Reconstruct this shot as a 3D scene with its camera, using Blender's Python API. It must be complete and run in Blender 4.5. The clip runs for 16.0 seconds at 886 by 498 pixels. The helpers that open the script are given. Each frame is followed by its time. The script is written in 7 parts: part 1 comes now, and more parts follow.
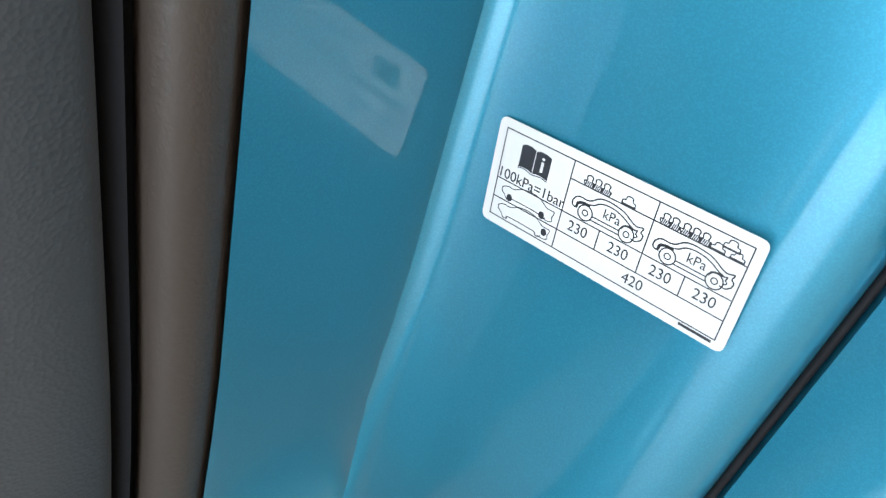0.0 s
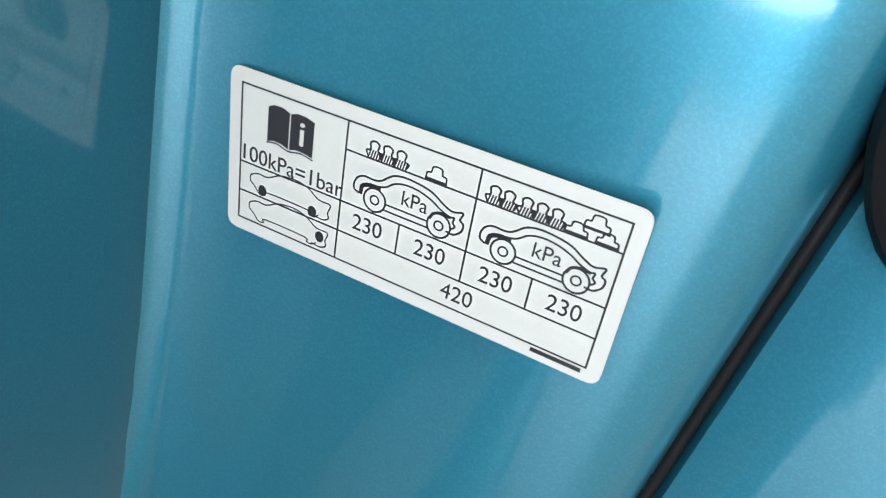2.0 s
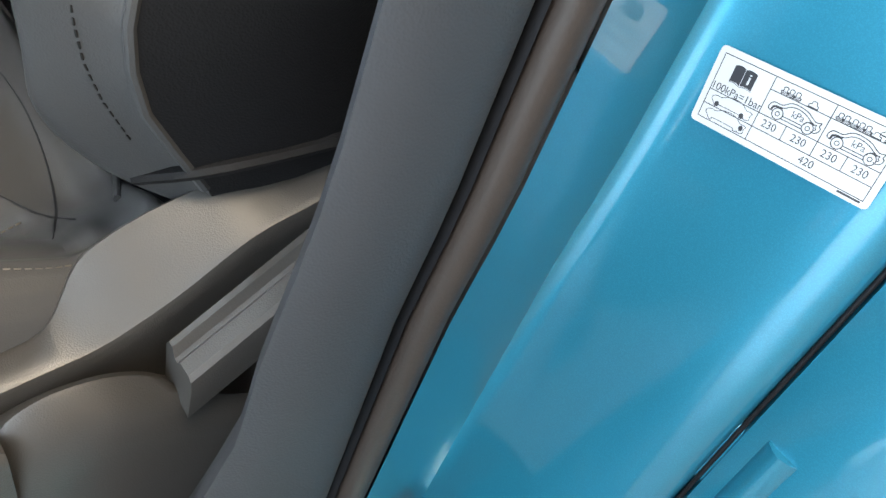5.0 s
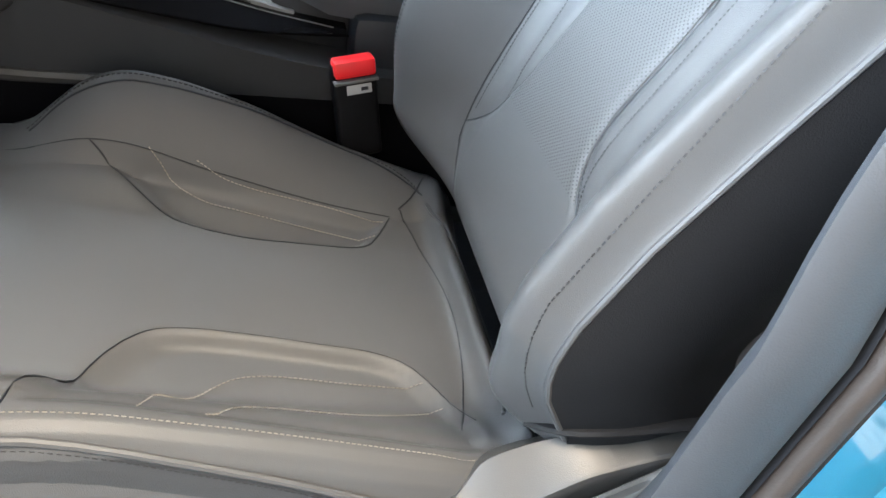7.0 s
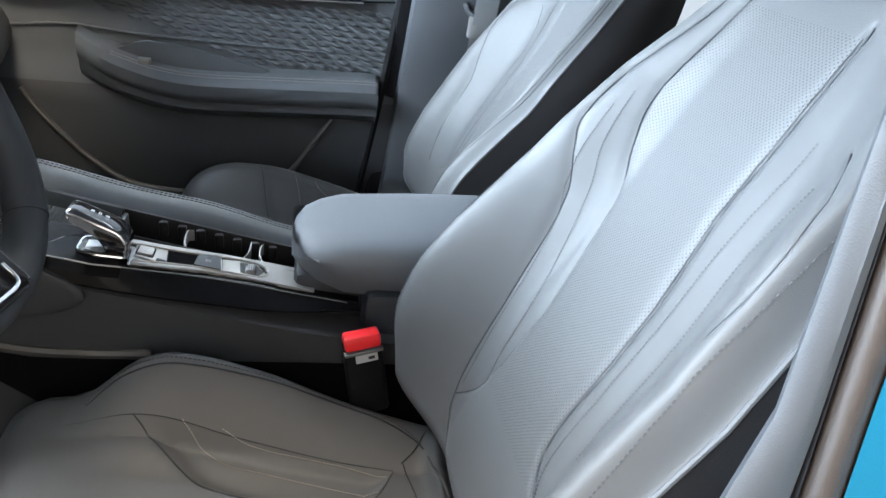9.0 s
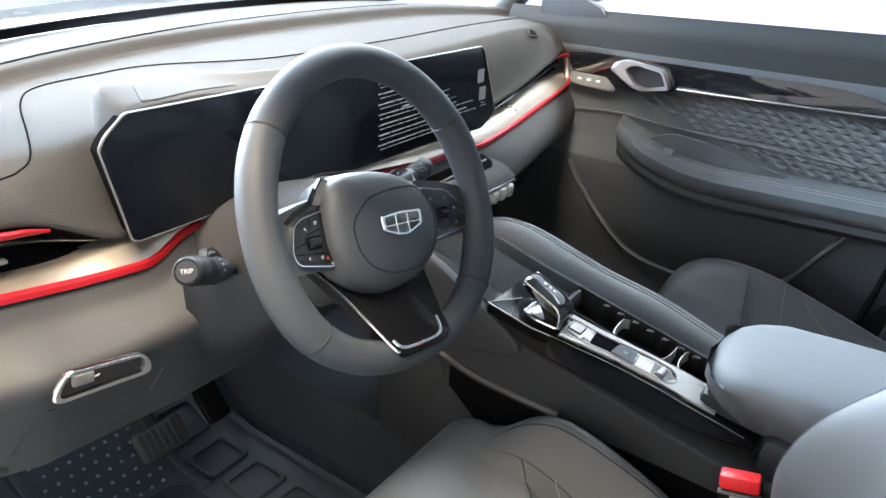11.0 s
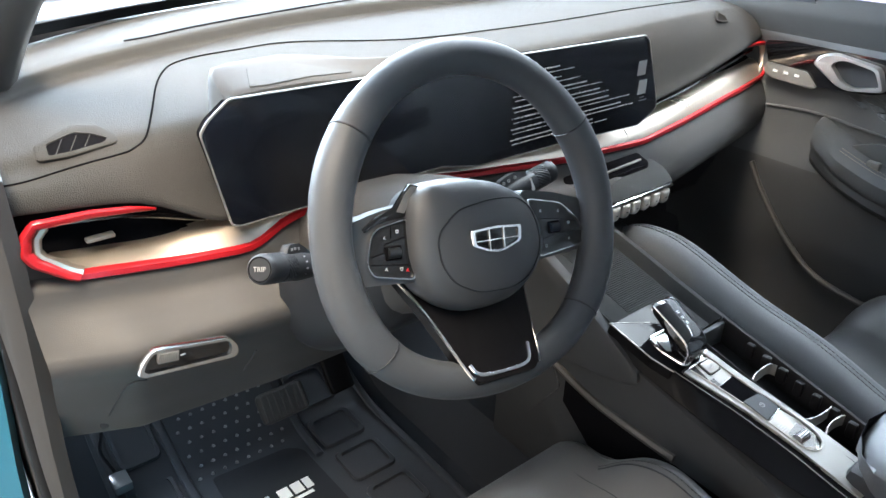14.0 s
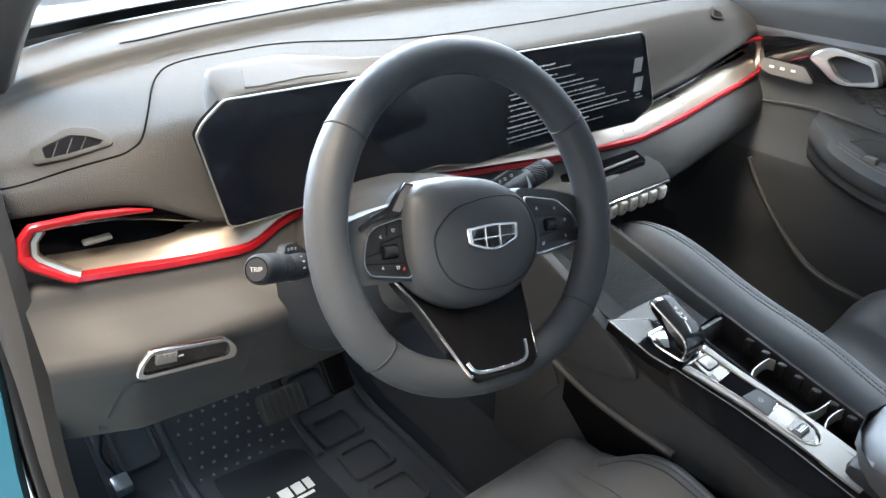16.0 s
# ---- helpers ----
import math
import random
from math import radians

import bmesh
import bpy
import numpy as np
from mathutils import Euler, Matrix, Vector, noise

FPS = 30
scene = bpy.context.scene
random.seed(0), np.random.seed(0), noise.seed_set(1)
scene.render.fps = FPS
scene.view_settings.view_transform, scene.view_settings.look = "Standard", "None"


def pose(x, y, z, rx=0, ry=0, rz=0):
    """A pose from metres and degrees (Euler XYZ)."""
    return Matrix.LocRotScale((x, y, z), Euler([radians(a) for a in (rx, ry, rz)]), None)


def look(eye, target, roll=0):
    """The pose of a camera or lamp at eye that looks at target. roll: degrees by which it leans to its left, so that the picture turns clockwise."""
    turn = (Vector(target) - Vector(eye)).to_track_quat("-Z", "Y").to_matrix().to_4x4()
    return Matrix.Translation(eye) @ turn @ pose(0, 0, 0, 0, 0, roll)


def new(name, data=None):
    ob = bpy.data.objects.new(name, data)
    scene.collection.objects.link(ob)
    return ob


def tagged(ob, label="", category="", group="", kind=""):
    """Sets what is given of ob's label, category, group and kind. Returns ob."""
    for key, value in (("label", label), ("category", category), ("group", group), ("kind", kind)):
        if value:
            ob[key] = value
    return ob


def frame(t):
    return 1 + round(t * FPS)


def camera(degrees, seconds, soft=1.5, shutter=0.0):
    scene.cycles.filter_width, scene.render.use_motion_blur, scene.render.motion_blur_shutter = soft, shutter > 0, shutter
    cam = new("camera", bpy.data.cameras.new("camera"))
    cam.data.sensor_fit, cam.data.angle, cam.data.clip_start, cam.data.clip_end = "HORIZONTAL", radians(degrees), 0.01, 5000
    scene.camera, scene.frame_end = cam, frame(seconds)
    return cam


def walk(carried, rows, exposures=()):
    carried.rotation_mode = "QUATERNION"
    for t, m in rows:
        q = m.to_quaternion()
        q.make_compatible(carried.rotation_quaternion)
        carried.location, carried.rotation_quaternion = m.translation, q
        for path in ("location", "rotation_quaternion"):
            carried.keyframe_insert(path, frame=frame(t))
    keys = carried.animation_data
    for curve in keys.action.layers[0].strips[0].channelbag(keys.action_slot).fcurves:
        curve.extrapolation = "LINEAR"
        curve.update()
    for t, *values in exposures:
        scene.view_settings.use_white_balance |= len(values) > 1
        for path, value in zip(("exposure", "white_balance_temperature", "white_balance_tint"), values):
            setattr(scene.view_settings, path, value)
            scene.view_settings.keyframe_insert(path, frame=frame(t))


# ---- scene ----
cam = camera(61.90, 16.0)
PATH = [
    (0, (-0.8161, -0.451, 0.8167), (-0.3699, -1.0616, 0.1624), 13.07),
    (0.5, (-0.8008, -0.4764, 0.7978), (-0.4344, -1.1733, 0.1812), 14.29),
    (1, (-0.803, -0.4942, 0.7825), (-0.4912, -1.2339, 0.1861), 15.24),
    (1.5, (-0.8015, -0.4986, 0.7786), (-0.5174, -1.2448, 0.1766), 15.77),
    (2, (-0.8001, -0.5025, 0.7787), (-0.5253, -1.25, 0.1739), 16.12),
    (2.5, (-0.7994, -0.499, 0.7789), (-0.5304, -1.2485, 0.174), 16.38),
    (3, (-0.8016, -0.496, 0.7798), (-0.5318, -1.2431, 0.1723), 16.62),
    (5.3, (-0.8478, -0.2941, 0.8419), (-0.3336, -0.8352, 0.1763), 18.44),
    (5.5, (-0.8564, -0.2749, 0.8622), (-0.311, -0.7732, 0.1883), 17.99),
    (6, (-0.8636, -0.2366, 0.9115), (-0.248, -0.6256, 0.2262), 15.15),
    (6.5, (-0.8735, -0.2078, 0.9634), (-0.1947, -0.5229, 0.3001), 13.44),
    (7, (-0.8885, -0.2258, 1.0127), (-0.1417, -0.493, 0.4037), 12.03),
    (7.5, (-0.8739, -0.2371, 1.0975), (-0.0908, -0.4982, 0.5331), 11.47),
    (8, (-0.8499, -0.2375, 1.1425), (-0.0379, -0.505, 0.6237), 10.79),
    (8.2, (-0.8575, -0.2295, 1.1523), (-0.0259, -0.5192, 0.6786), 10.41),
    (10.3, (-1.0003, -0.4306, 1.237), (-0.1291, -0.1769, 0.8166), 3.47),
    (10.5, (-0.9938, -0.4467, 1.2503), (-0.1569, -0.0969, 0.8294), 2.96),
    (11, (-0.9234, -0.4331, 1.2807), (-0.1797, 0.0798, 0.852), 2.50),
    (11.5, (-0.8652, -0.399, 1.2794), (-0.207, 0.1888, 0.8089), 2.67),
    (12, (-0.8281, -0.4225, 1.2935), (-0.2226, 0.21, 0.8106), 2.61),
    (12.5, (-0.8091, -0.4486, 1.2993), (-0.2407, 0.2166, 0.8151), 2.10),
    (13, (-0.8023, -0.4502, 1.2993), (-0.2462, 0.2278, 0.8187), 1.91),
    (13.5, (-0.7984, -0.4472, 1.2974), (-0.2447, 0.2341, 0.8186), 1.79),
    (14, (-0.7995, -0.4455, 1.2992), (-0.2446, 0.235, 0.8206), 1.72),
    (14.5, (-0.7983, -0.4458, 1.2991), (-0.2424, 0.2345, 0.8215), 1.60),
    (15, (-0.7955, -0.4464, 1.2991), (-0.2393, 0.2334, 0.8212), 1.46),
    (15.5, (-0.7952, -0.4481, 1.2993), (-0.2401, 0.2323, 0.8208), 1.23),
    (16, (-0.7976, -0.4491, 1.2982), (-0.2431, 0.2318, 0.8198), 1.08),
]
EXPOSURE = [(0, -0.10, 7000, 10), (0.7, -0.45, 7400, 10), (1.5, -0.5, 7600, 10), (3, -0.5, 7600, 10), (5.5, 0.35, 6600, 10), (6.5, 1.0, 6500, 10), (7.0, 0.98, 6500, 10), (8.2, 0.72, 6500, 10), (10.4, 1.15, 6500, 10), (11.2, 1.27, 6500, 10), (13, 1.24, 6500, 10), (16, 1.18, 6500, 10)]
walk(cam, [(t, look(e, a, r)) for t, e, a, r in PATH], EXPOSURE)

# ---- light ----
world = bpy.data.worlds.new("world")
scene.world = world
world.use_nodes = True
wn = world.node_tree
sky = wn.nodes.new("ShaderNodeTexSky")
sky.sky_type, sky.sun_disc = "NISHITA", False
sky.sun_elevation, sky.sun_rotation = radians(48), radians(-30)
wn.nodes["Background"].inputs["Strength"].default_value = 0.12
wn.links.new(sky.outputs["Color"], wn.nodes["Background"].inputs["Color"])


def area_lamp(name, eye, target, w, h, watts, colour):
    lamp = bpy.data.lights.new(name, "AREA")
    lamp.shape, lamp.size, lamp.size_y, lamp.energy, lamp.color = "RECTANGLE", w, h, watts, colour
    ob = new(name, lamp)
    ob.matrix_world = look(eye, target)
    return ob


area_lamp("window_light_front", (0.4, 5.7, 2.7), (0.4, 0, 2.5), 9.6, 4.4, 2850, (0.69, 0.845, 1.0))
# unseen fill lamp for the cabin; the left wall has no window
area_lamp("window_light_left", (-4.7, -1.6, 1.9), (-0.5, -0.2, 0.7), 5.0, 2.4, 38, (1.0, 0.90, 0.78))
area_lamp("ceiling_light_left", (-1.3, -0.45, 3.15), (-1.3, -0.45, 0), 0.8, 1.6, 135, (1.0, 0.85, 0.66))
# unseen overhead lamp, added to brighten the passenger side and the jamb
area_lamp("ceiling_light_right", (2.2, 0.4, 3.15), (2.2, 0.4, 0), 1.2, 4.0, 230, (0.80, 0.91, 1.0))


# ---- materials ----
def mat(name, colour, rough=0.5, metal=0.0, coat=0.0, grain=0.0, grain_scale=600.0, vary=0.12, vary_scale=9.0, rough_vary=0.08,
        kind="noise", sheen=0.0, spec=0.5):
    m = bpy.data.materials.new(name)
    m.use_nodes = True
    nt = m.node_tree
    b = nt.nodes["Principled BSDF"]
    b.inputs["Roughness"].default_value, b.inputs["Metallic"].default_value = rough, metal
    b.inputs["Coat Weight"].default_value, b.inputs["Coat Roughness"].default_value = coat, 0.04
    b.inputs["Sheen Weight"].default_value = sheen
    b.inputs["Specular IOR Level"].default_value = spec
    tc = nt.nodes.new("ShaderNodeTexCoord")
    big = nt.nodes.new("ShaderNodeTexNoise")
    big.inputs["Scale"].default_value, big.inputs["Detail"].default_value = vary_scale, 5.0
    nt.links.new(tc.outputs["Object"], big.inputs["Vector"])
    ramp = nt.nodes.new("ShaderNodeMix")
    ramp.data_type = "RGBA"
    ramp.inputs["A"].default_value = (*[c * (1 - vary) for c in colour], 1)
    ramp.inputs["B"].default_value = (*[min(1, c * (1 + vary)) for c in colour], 1)
    nt.links.new(big.outputs["Fac"], ramp.inputs["Factor"])
    nt.links.new(ramp.outputs["Result"], b.inputs["Base Color"])
    if rough_vary:
        rm = nt.nodes.new("ShaderNodeMapRange")
        rm.inputs["To Min"].default_value, rm.inputs["To Max"].default_value = max(0.02, rough - rough_vary), rough + rough_vary
        nt.links.new(big.outputs["Fac"], rm.inputs["Value"])
        nt.links.new(rm.outputs["Result"], b.inputs["Roughness"])
    if grain:
        if kind == "voronoi":
            fine = nt.nodes.new("ShaderNodeTexVoronoi")
            out = fine.outputs["Distance"]
        else:
            fine = nt.nodes.new("ShaderNodeTexNoise")
            fine.inputs["Detail"].default_value = 3.0
            out = fine.outputs["Fac"]
        fine.inputs["Scale"].default_value = grain_scale
        nt.links.new(tc.outputs["Object"], fine.inputs["Vector"])
        bump = nt.nodes.new("ShaderNodeBump")
        bump.inputs["Strength"].default_value, bump.inputs["Distance"].default_value = grain, 0.001
        nt.links.new(out, bump.inputs["Height"])
        nt.links.new(bump.outputs["Normal"], b.inputs["Normal"])
    return m


def paint_mat(name, colour, dark):
    """Metallic car paint with fine flakes under a clear coat."""
    m = bpy.data.materials.new(name)
    m.use_nodes = True
    nt = m.node_tree
    b = nt.nodes["Principled BSDF"]
    b.inputs["Metallic"].default_value, b.inputs["Roughness"].default_value = 0.55, 0.34
    b.inputs["Coat Weight"].default_value, b.inputs["Coat Roughness"].default_value = 1.0, 0.07
    tc = nt.nodes.new("ShaderNodeTexCoord")
    fl = nt.nodes.new("ShaderNodeTexVoronoi")
    fl.inputs["Scale"].default_value = 2600
    nt.links.new(tc.outputs["Object"], fl.inputs["Vector"])
    sep = nt.nodes.new("ShaderNodeSeparateColor")
    nt.links.new(fl.outputs["Color"], sep.inputs["Color"])
    mr = nt.nodes.new("ShaderNodeMapRange")
    mr.inputs["From Min"].default_value, mr.inputs["From Max"].default_value = 0.35, 1.0
    nt.links.new(sep.outputs["Red"], mr.inputs["Value"])
    mix = nt.nodes.new("ShaderNodeMix")
    mix.data_type = "RGBA"
    mix.inputs["A"].default_value, mix.inputs["B"].default_value = (*dark, 1), (*colour, 1)
    nt.links.new(mr.outputs["Result"], mix.inputs["Factor"])
    nt.links.new(mix.outputs["Result"], b.inputs["Base Color"])
    bump = nt.nodes.new("ShaderNodeBump")
    bump.inputs["Strength"].default_value, bump.inputs["Distance"].default_value = 0.02, 0.0004
    nt.links.new(sep.outputs["Green"], bump.inputs["Height"])
    nt.links.new(bump.outputs["Normal"], b.inputs["Normal"])
    return m


def perforated(name, colour):
    """Leather with an even grid of pin holes across the leaning backrest."""
    m = mat(name, colour, 0.46, grain=0.2, grain_scale=900, kind="voronoi", vary=0.08, spec=0.3)
    nt = m.node_tree
    b = nt.nodes["Principled BSDF"]
    tc = nt.nodes.new("ShaderNodeTexCoord")
    mp = nt.nodes.new("ShaderNodeMapping")
    mp.inputs["Rotation"].default_value = (radians(66), 0, radians(45))
    nt.links.new(tc.outputs["Object"], mp.inputs["Vector"])
    vo = nt.nodes.new("ShaderNodeTexVoronoi")
    vo.voronoi_dimensions = "2D"
    vo.inputs["Scale"].default_value, vo.inputs["Randomness"].default_value = 315, 0.0
    nt.links.new(mp.outputs["Vector"], vo.inputs["Vector"])
    lt = nt.nodes.new("ShaderNodeMath")
    lt.operation = "LESS_THAN"
    lt.inputs[1].default_value = 0.22
    nt.links.new(vo.outputs["Distance"], lt.inputs[0])
    mix = nt.nodes.new("ShaderNodeMix")
    mix.data_type = "RGBA"
    old = b.inputs["Base Color"].links[0].from_socket
    nt.links.new(old, mix.inputs["A"])
    mix.inputs["B"].default_value = (0.012, 0.012, 0.013, 1)
    nt.links.new(lt.outputs["Value"], mix.inputs["Factor"])
    nt.links.new(mix.outputs["Result"], b.inputs["Base Color"])
    return m


def glow_mat(name, colour, strength):
    m = bpy.data.materials.new(name)
    m.use_nodes = True
    b = m.node_tree.nodes["Principled BSDF"]
    b.inputs["Base Color"].default_value = (*colour, 1)
    b.inputs["Emission Color"].default_value, b.inputs["Emission Strength"].default_value = (*colour, 1), strength
    return m


def glass_mat(name, tint):
    m = bpy.data.materials.new(name)
    m.use_nodes = True
    b = m.node_tree.nodes["Principled BSDF"]
    b.inputs["Base Color"].default_value = (*tint, 1)
    b.inputs["Roughness"].default_value, b.inputs["Transmission Weight"].default_value, b.inputs["IOR"].default_value = 0.0, 1.0, 1.01
    return m


M_PAINT = paint_mat("teal_metallic_paint", (0.0155, 0.193, 0.288), (0.012, 0.166, 0.252))
M_LEATHER = mat("black_leather", (0.066, 0.067, 0.069), 0.44, grain=0.13, grain_scale=1300, kind="voronoi", vary=0.10, rough_vary=0.05, spec=0.28)
M_PERF = perforated("perforated_leather", (0.070, 0.071, 0.073))
M_RIM = mat("smooth_black_leather", (0.040, 0.044, 0.050), 0.50, grain=0.14, grain_scale=1100, kind="voronoi", vary=0.06, spec=0.30)
M_STUD = mat("grey_rubber_stud", (0.20, 0.205, 0.21), 0.5)
M_SUEDE = mat("charcoal_leather_panel", (0.012, 0.012, 0.013), 0.6, grain=0.2, grain_scale=900, kind="voronoi", spec=0.15)
M_PAD = mat("grey_soft_dash_pad", (0.034, 0.0331, 0.0322), 0.75, grain=0.45, grain_scale=800, kind="voronoi", vary=0.08, spec=0.02)
M_DASH = mat("dark_dash_plastic", (0.042, 0.041, 0.041), 0.52, grain=0.18, grain_scale=1300, kind="voronoi", vary=0.08, spec=0.25)
M_PLASTIC = mat("charcoal_grained_plastic", (0.044, 0.042, 0.040), 0.40, grain=0.14, grain_scale=1300, kind="voronoi", vary=0.08, spec=0.7)
M_BLACK = mat("matt_black_plastic", (0.013, 0.015, 0.019), 0.5, grain=0.12, grain_scale=1200, spec=0.3)
M_DOOR = mat("charcoal_door_trim", (0.070, 0.075, 0.081), 0.5, grain=0.12, grain_scale=1400, kind="voronoi", vary=0.08, spec=0.12)
M_PIANO = mat("piano_black_gloss", (0.006, 0.006, 0.007), 0.06, coat=1.0, vary=0.05, rough_vary=0.02)
M_GLOSS = mat("black_gloss_trim", (0.006, 0.006, 0.007), 0.09, vary=0.05, rough_vary=0.02, spec=0.07)
M_SATIN = mat("satin_silver_metal", (0.50, 0.50, 0.51), 0.30, metal=0.85, vary=0.04)
# darker copy of the seat leather: the shade on upright sides as colour
M_SIDE = mat("shaded_side_leather", (0.028, 0.030, 0.033), 0.5, grain=0.2, grain_scale=900, kind="voronoi")
# black without gloss: puts the darkness of slots and gaps into colour
M_VOID = mat("flat_shade_black", (0.005, 0.005, 0.006), 0.9, spec=0.0)
M_RAIL = mat("blue_black_rail_leather", (0.032, 0.035, 0.039), 0.55, grain=0.15, grain_scale=1000, kind="voronoi", vary=0.06, spec=0.3)
M_PLATE = mat("brushed_silver_plate", (0.28, 0.27, 0.255), 0.36, metal=0.4, vary=0.05)
M_ICON = mat("grey_icon_print", (0.34, 0.34, 0.35), 0.6)
M_CONSOLE = mat("charcoal_console_side", (0.036, 0.038, 0.041), 0.5, grain=0.12, grain_scale=1400, kind="voronoi", vary=0.08, spec=0.3)
M_CAP = mat("dark_door_cap", (0.017, 0.018, 0.019), 0.6, grain=0.12, grain_scale=1400, kind="voronoi", vary=0.08, spec=0.08)
M_WELL = mat("black_cup_well_plastic", (0.007, 0.007, 0.008), 0.6, spec=0.15)
M_HUB = mat("satin_charcoal_cover", (0.036, 0.038, 0.042), 0.48, grain=0.10, grain_scale=1500, kind="voronoi", vary=0.07, spec=0.6)
M_STRIP = mat("satin_silver_frame", (0.24, 0.236, 0.228), 0.44, metal=0.3, vary=0.05)
M_WEB = mat("grey_belt_webbing", (0.11, 0.115, 0.118), 0.7, grain=0.3, grain_scale=900, vary=0.06)
M_KNOB = mat("satin_black_knob", (0.012, 0.012, 0.013), 0.22, vary=0.05)
M_CHROME = mat("satin_chrome", (0.75, 0.75, 0.76), 0.16, metal=1.0, vary=0.04, rough_vary=0.05)
M_HOOD = mat("pale_grey_hood_plastic", (0.060, 0.060, 0.060), 0.7, grain=0.05, grain_scale=1500, vary=0.04, spec=0.05)
M_SILVER = mat("silver_trim", (0.13, 0.13, 0.128), 0.5, metal=0.2, vary=0.04)
M_CHAMP = mat("champagne_metal_trim", (0.66, 0.58, 0.49), 0.30, metal=0.9, vary=0.05)
M_RED = mat("red_anodised_strip", (0.40, 0.010, 0.016), 0.32, metal=0.35, coat=0.4, vary=0.08)
M_REDP = mat("red_button_plastic", (0.80, 0.02, 0.025), 0.35, vary=0.05)
M_SCREEN = mat("screen_glass", (0.004, 0.005, 0.008), 0.16, coat=0.15, vary=0.05, rough_vary=0.02)
M_CARPET = mat("black_carpet", (0.042, 0.046, 0.054), 0.95, grain=1.0, grain_scale=900, spec=0.1)
M_MAT = mat("black_rubber_mat", (0.038, 0.042, 0.050), 0.50, grain=0.25, grain_scale=500, spec=0.3)
M_TRIM = mat("grey_pillar_trim", (0.032, 0.035, 0.040), 0.60, grain=0.16, grain_scale=900, kind="voronoi", vary=0.08)
M_SEAL = mat("brown_grey_rubber_seal", (0.027, 0.019, 0.015), 0.55, grain=0.2, grain_scale=600, vary=0.12)
M_RUBBER = mat("black_rubber_seal", (0.006, 0.006, 0.007), 0.50, grain=0.1, grain_scale=700, spec=0.12)
M_LABEL = mat("white_label_paper", (0.41, 0.413, 0.417), 0.5, vary=0.02, rough_vary=0.03)
M_INK = mat("black_print", (0.012, 0.012, 0.016), 0.5, vary=0.05)
M_STITCH = mat("grey_stitching_thread", (0.21, 0.19, 0.165), 0.7, vary=0.15, vary_scale=60)
M_STITCH_D = mat("dark_stitching_thread", (0.012, 0.012, 0.013), 0.7, vary=0.1)
M_WHITE = mat("white_print", (0.75, 0.76, 0.77), 0.5, vary=0.03)
M_TEXT = glow_mat("lit_screen_text", (0.30, 0.32, 0.35), 0.03)
M_BLUE = mat("blue_print", (0.03, 0.15, 0.5), 0.5)
M_ARM = mat("blue_grey_armrest_leather", (0.075, 0.081, 0.090), 0.5, grain=0.2, grain_scale=900, kind="voronoi")
M_HEAD = mat("grey_headliner_cloth", (0.42, 0.41, 0.40), 0.9, grain=0.4, grain_scale=900)
M_FLOOR = mat("grey_showroom_tile", (0.20, 0.20, 0.20), 0.25, vary=0.08, vary_scale=1.2)
M_WALL = mat("white_showroom_wall", (0.42, 0.42, 0.42), 0.8, vary=0.03, vary_scale=0.8)
M_WARM = mat("tan_wood_panelling", (0.30, 0.22, 0.16), 0.5, vary=0.2, vary_scale=2.0)
M_GLASS = glass_mat("clear_window_glass", (0.97, 0.98, 0.98))
M_PURPLE = mat("lilac_car_paint", (0.42, 0.36, 0.52), 0.25, metal=0.3, coat=1.0)
M_PEDAL = mat("grey_pedal_rubber", (0.055, 0.054, 0.053), 0.6, grain=0.2, grain_scale=500)
M_TYRE = mat("black_tyre_rubber", (0.015, 0.015, 0.016), 0.7, grain=0.4, grain_scale=200)
M_CLEAR = mat("clear_plastic", (0.14, 0.15, 0.16), 0.25)


# ---- mesh helpers ----
def part(name, bm, material, parent=None, label="", smooth=True, kind=""):
    bmesh.ops.remove_doubles(bm, verts=bm.verts, dist=1e-6)
    bmesh.ops.recalc_face_normals(bm, faces=bm.faces)
    me = bpy.data.meshes.new(name)
    bm.to_mesh(me)
    bm.free()
    me.materials.append(material)
    return finish(name, me, parent, label, smooth, kind)


def finish(name, me, parent, label, smooth, kind):
    if smooth:
        me.polygons.foreach_set("use_smooth", [True] * len(me.polygons))
        me.set_sharp_from_angle(angle=radians(38))
    ob = new(name, me)
    if parent is not None:
        ob.parent = parent
    if label or kind:
        tagged(ob, label=label, kind=kind)
    return ob


def thing(name, label, category, group="", kind=""):
    return tagged(new(name), label, category, group, kind)


def solo(name, bm, material, label, category, group="", kind="", smooth=True):
    return tagged(part(name, bm, material, None, "", smooth), label, category, group, kind)


def cr(pts, n=6, closed=False):
    """A smooth line through the points."""
    P = [Vector(p) for p in pts]
    if len(P) < 3:
        return [P[0].lerp(P[-1], i / n) for i in range(n + 1)]
    out = []
    m = len(P)
    for i in range(m if closed else m - 1):
        p1, p2 = P[i], P[(i + 1) % m]
        p0 = P[i - 1] if (closed or i > 0) else p1 * 2 - p2
        p3 = P[(i + 2) % m] if (closed or i + 2 < m) else p2 * 2 - p1
        for k in range(n):
            t = k / n
            out.append(0.5 * ((2 * p1) + (p2 - p0) * t + (2 * p0 - 5 * p1 + 4 * p2 - p3) * t * t + (3 * p1 - p0 - 3 * p2 + p3) * t ** 3))
    if not closed:
        out.append(P[-1])
    return out


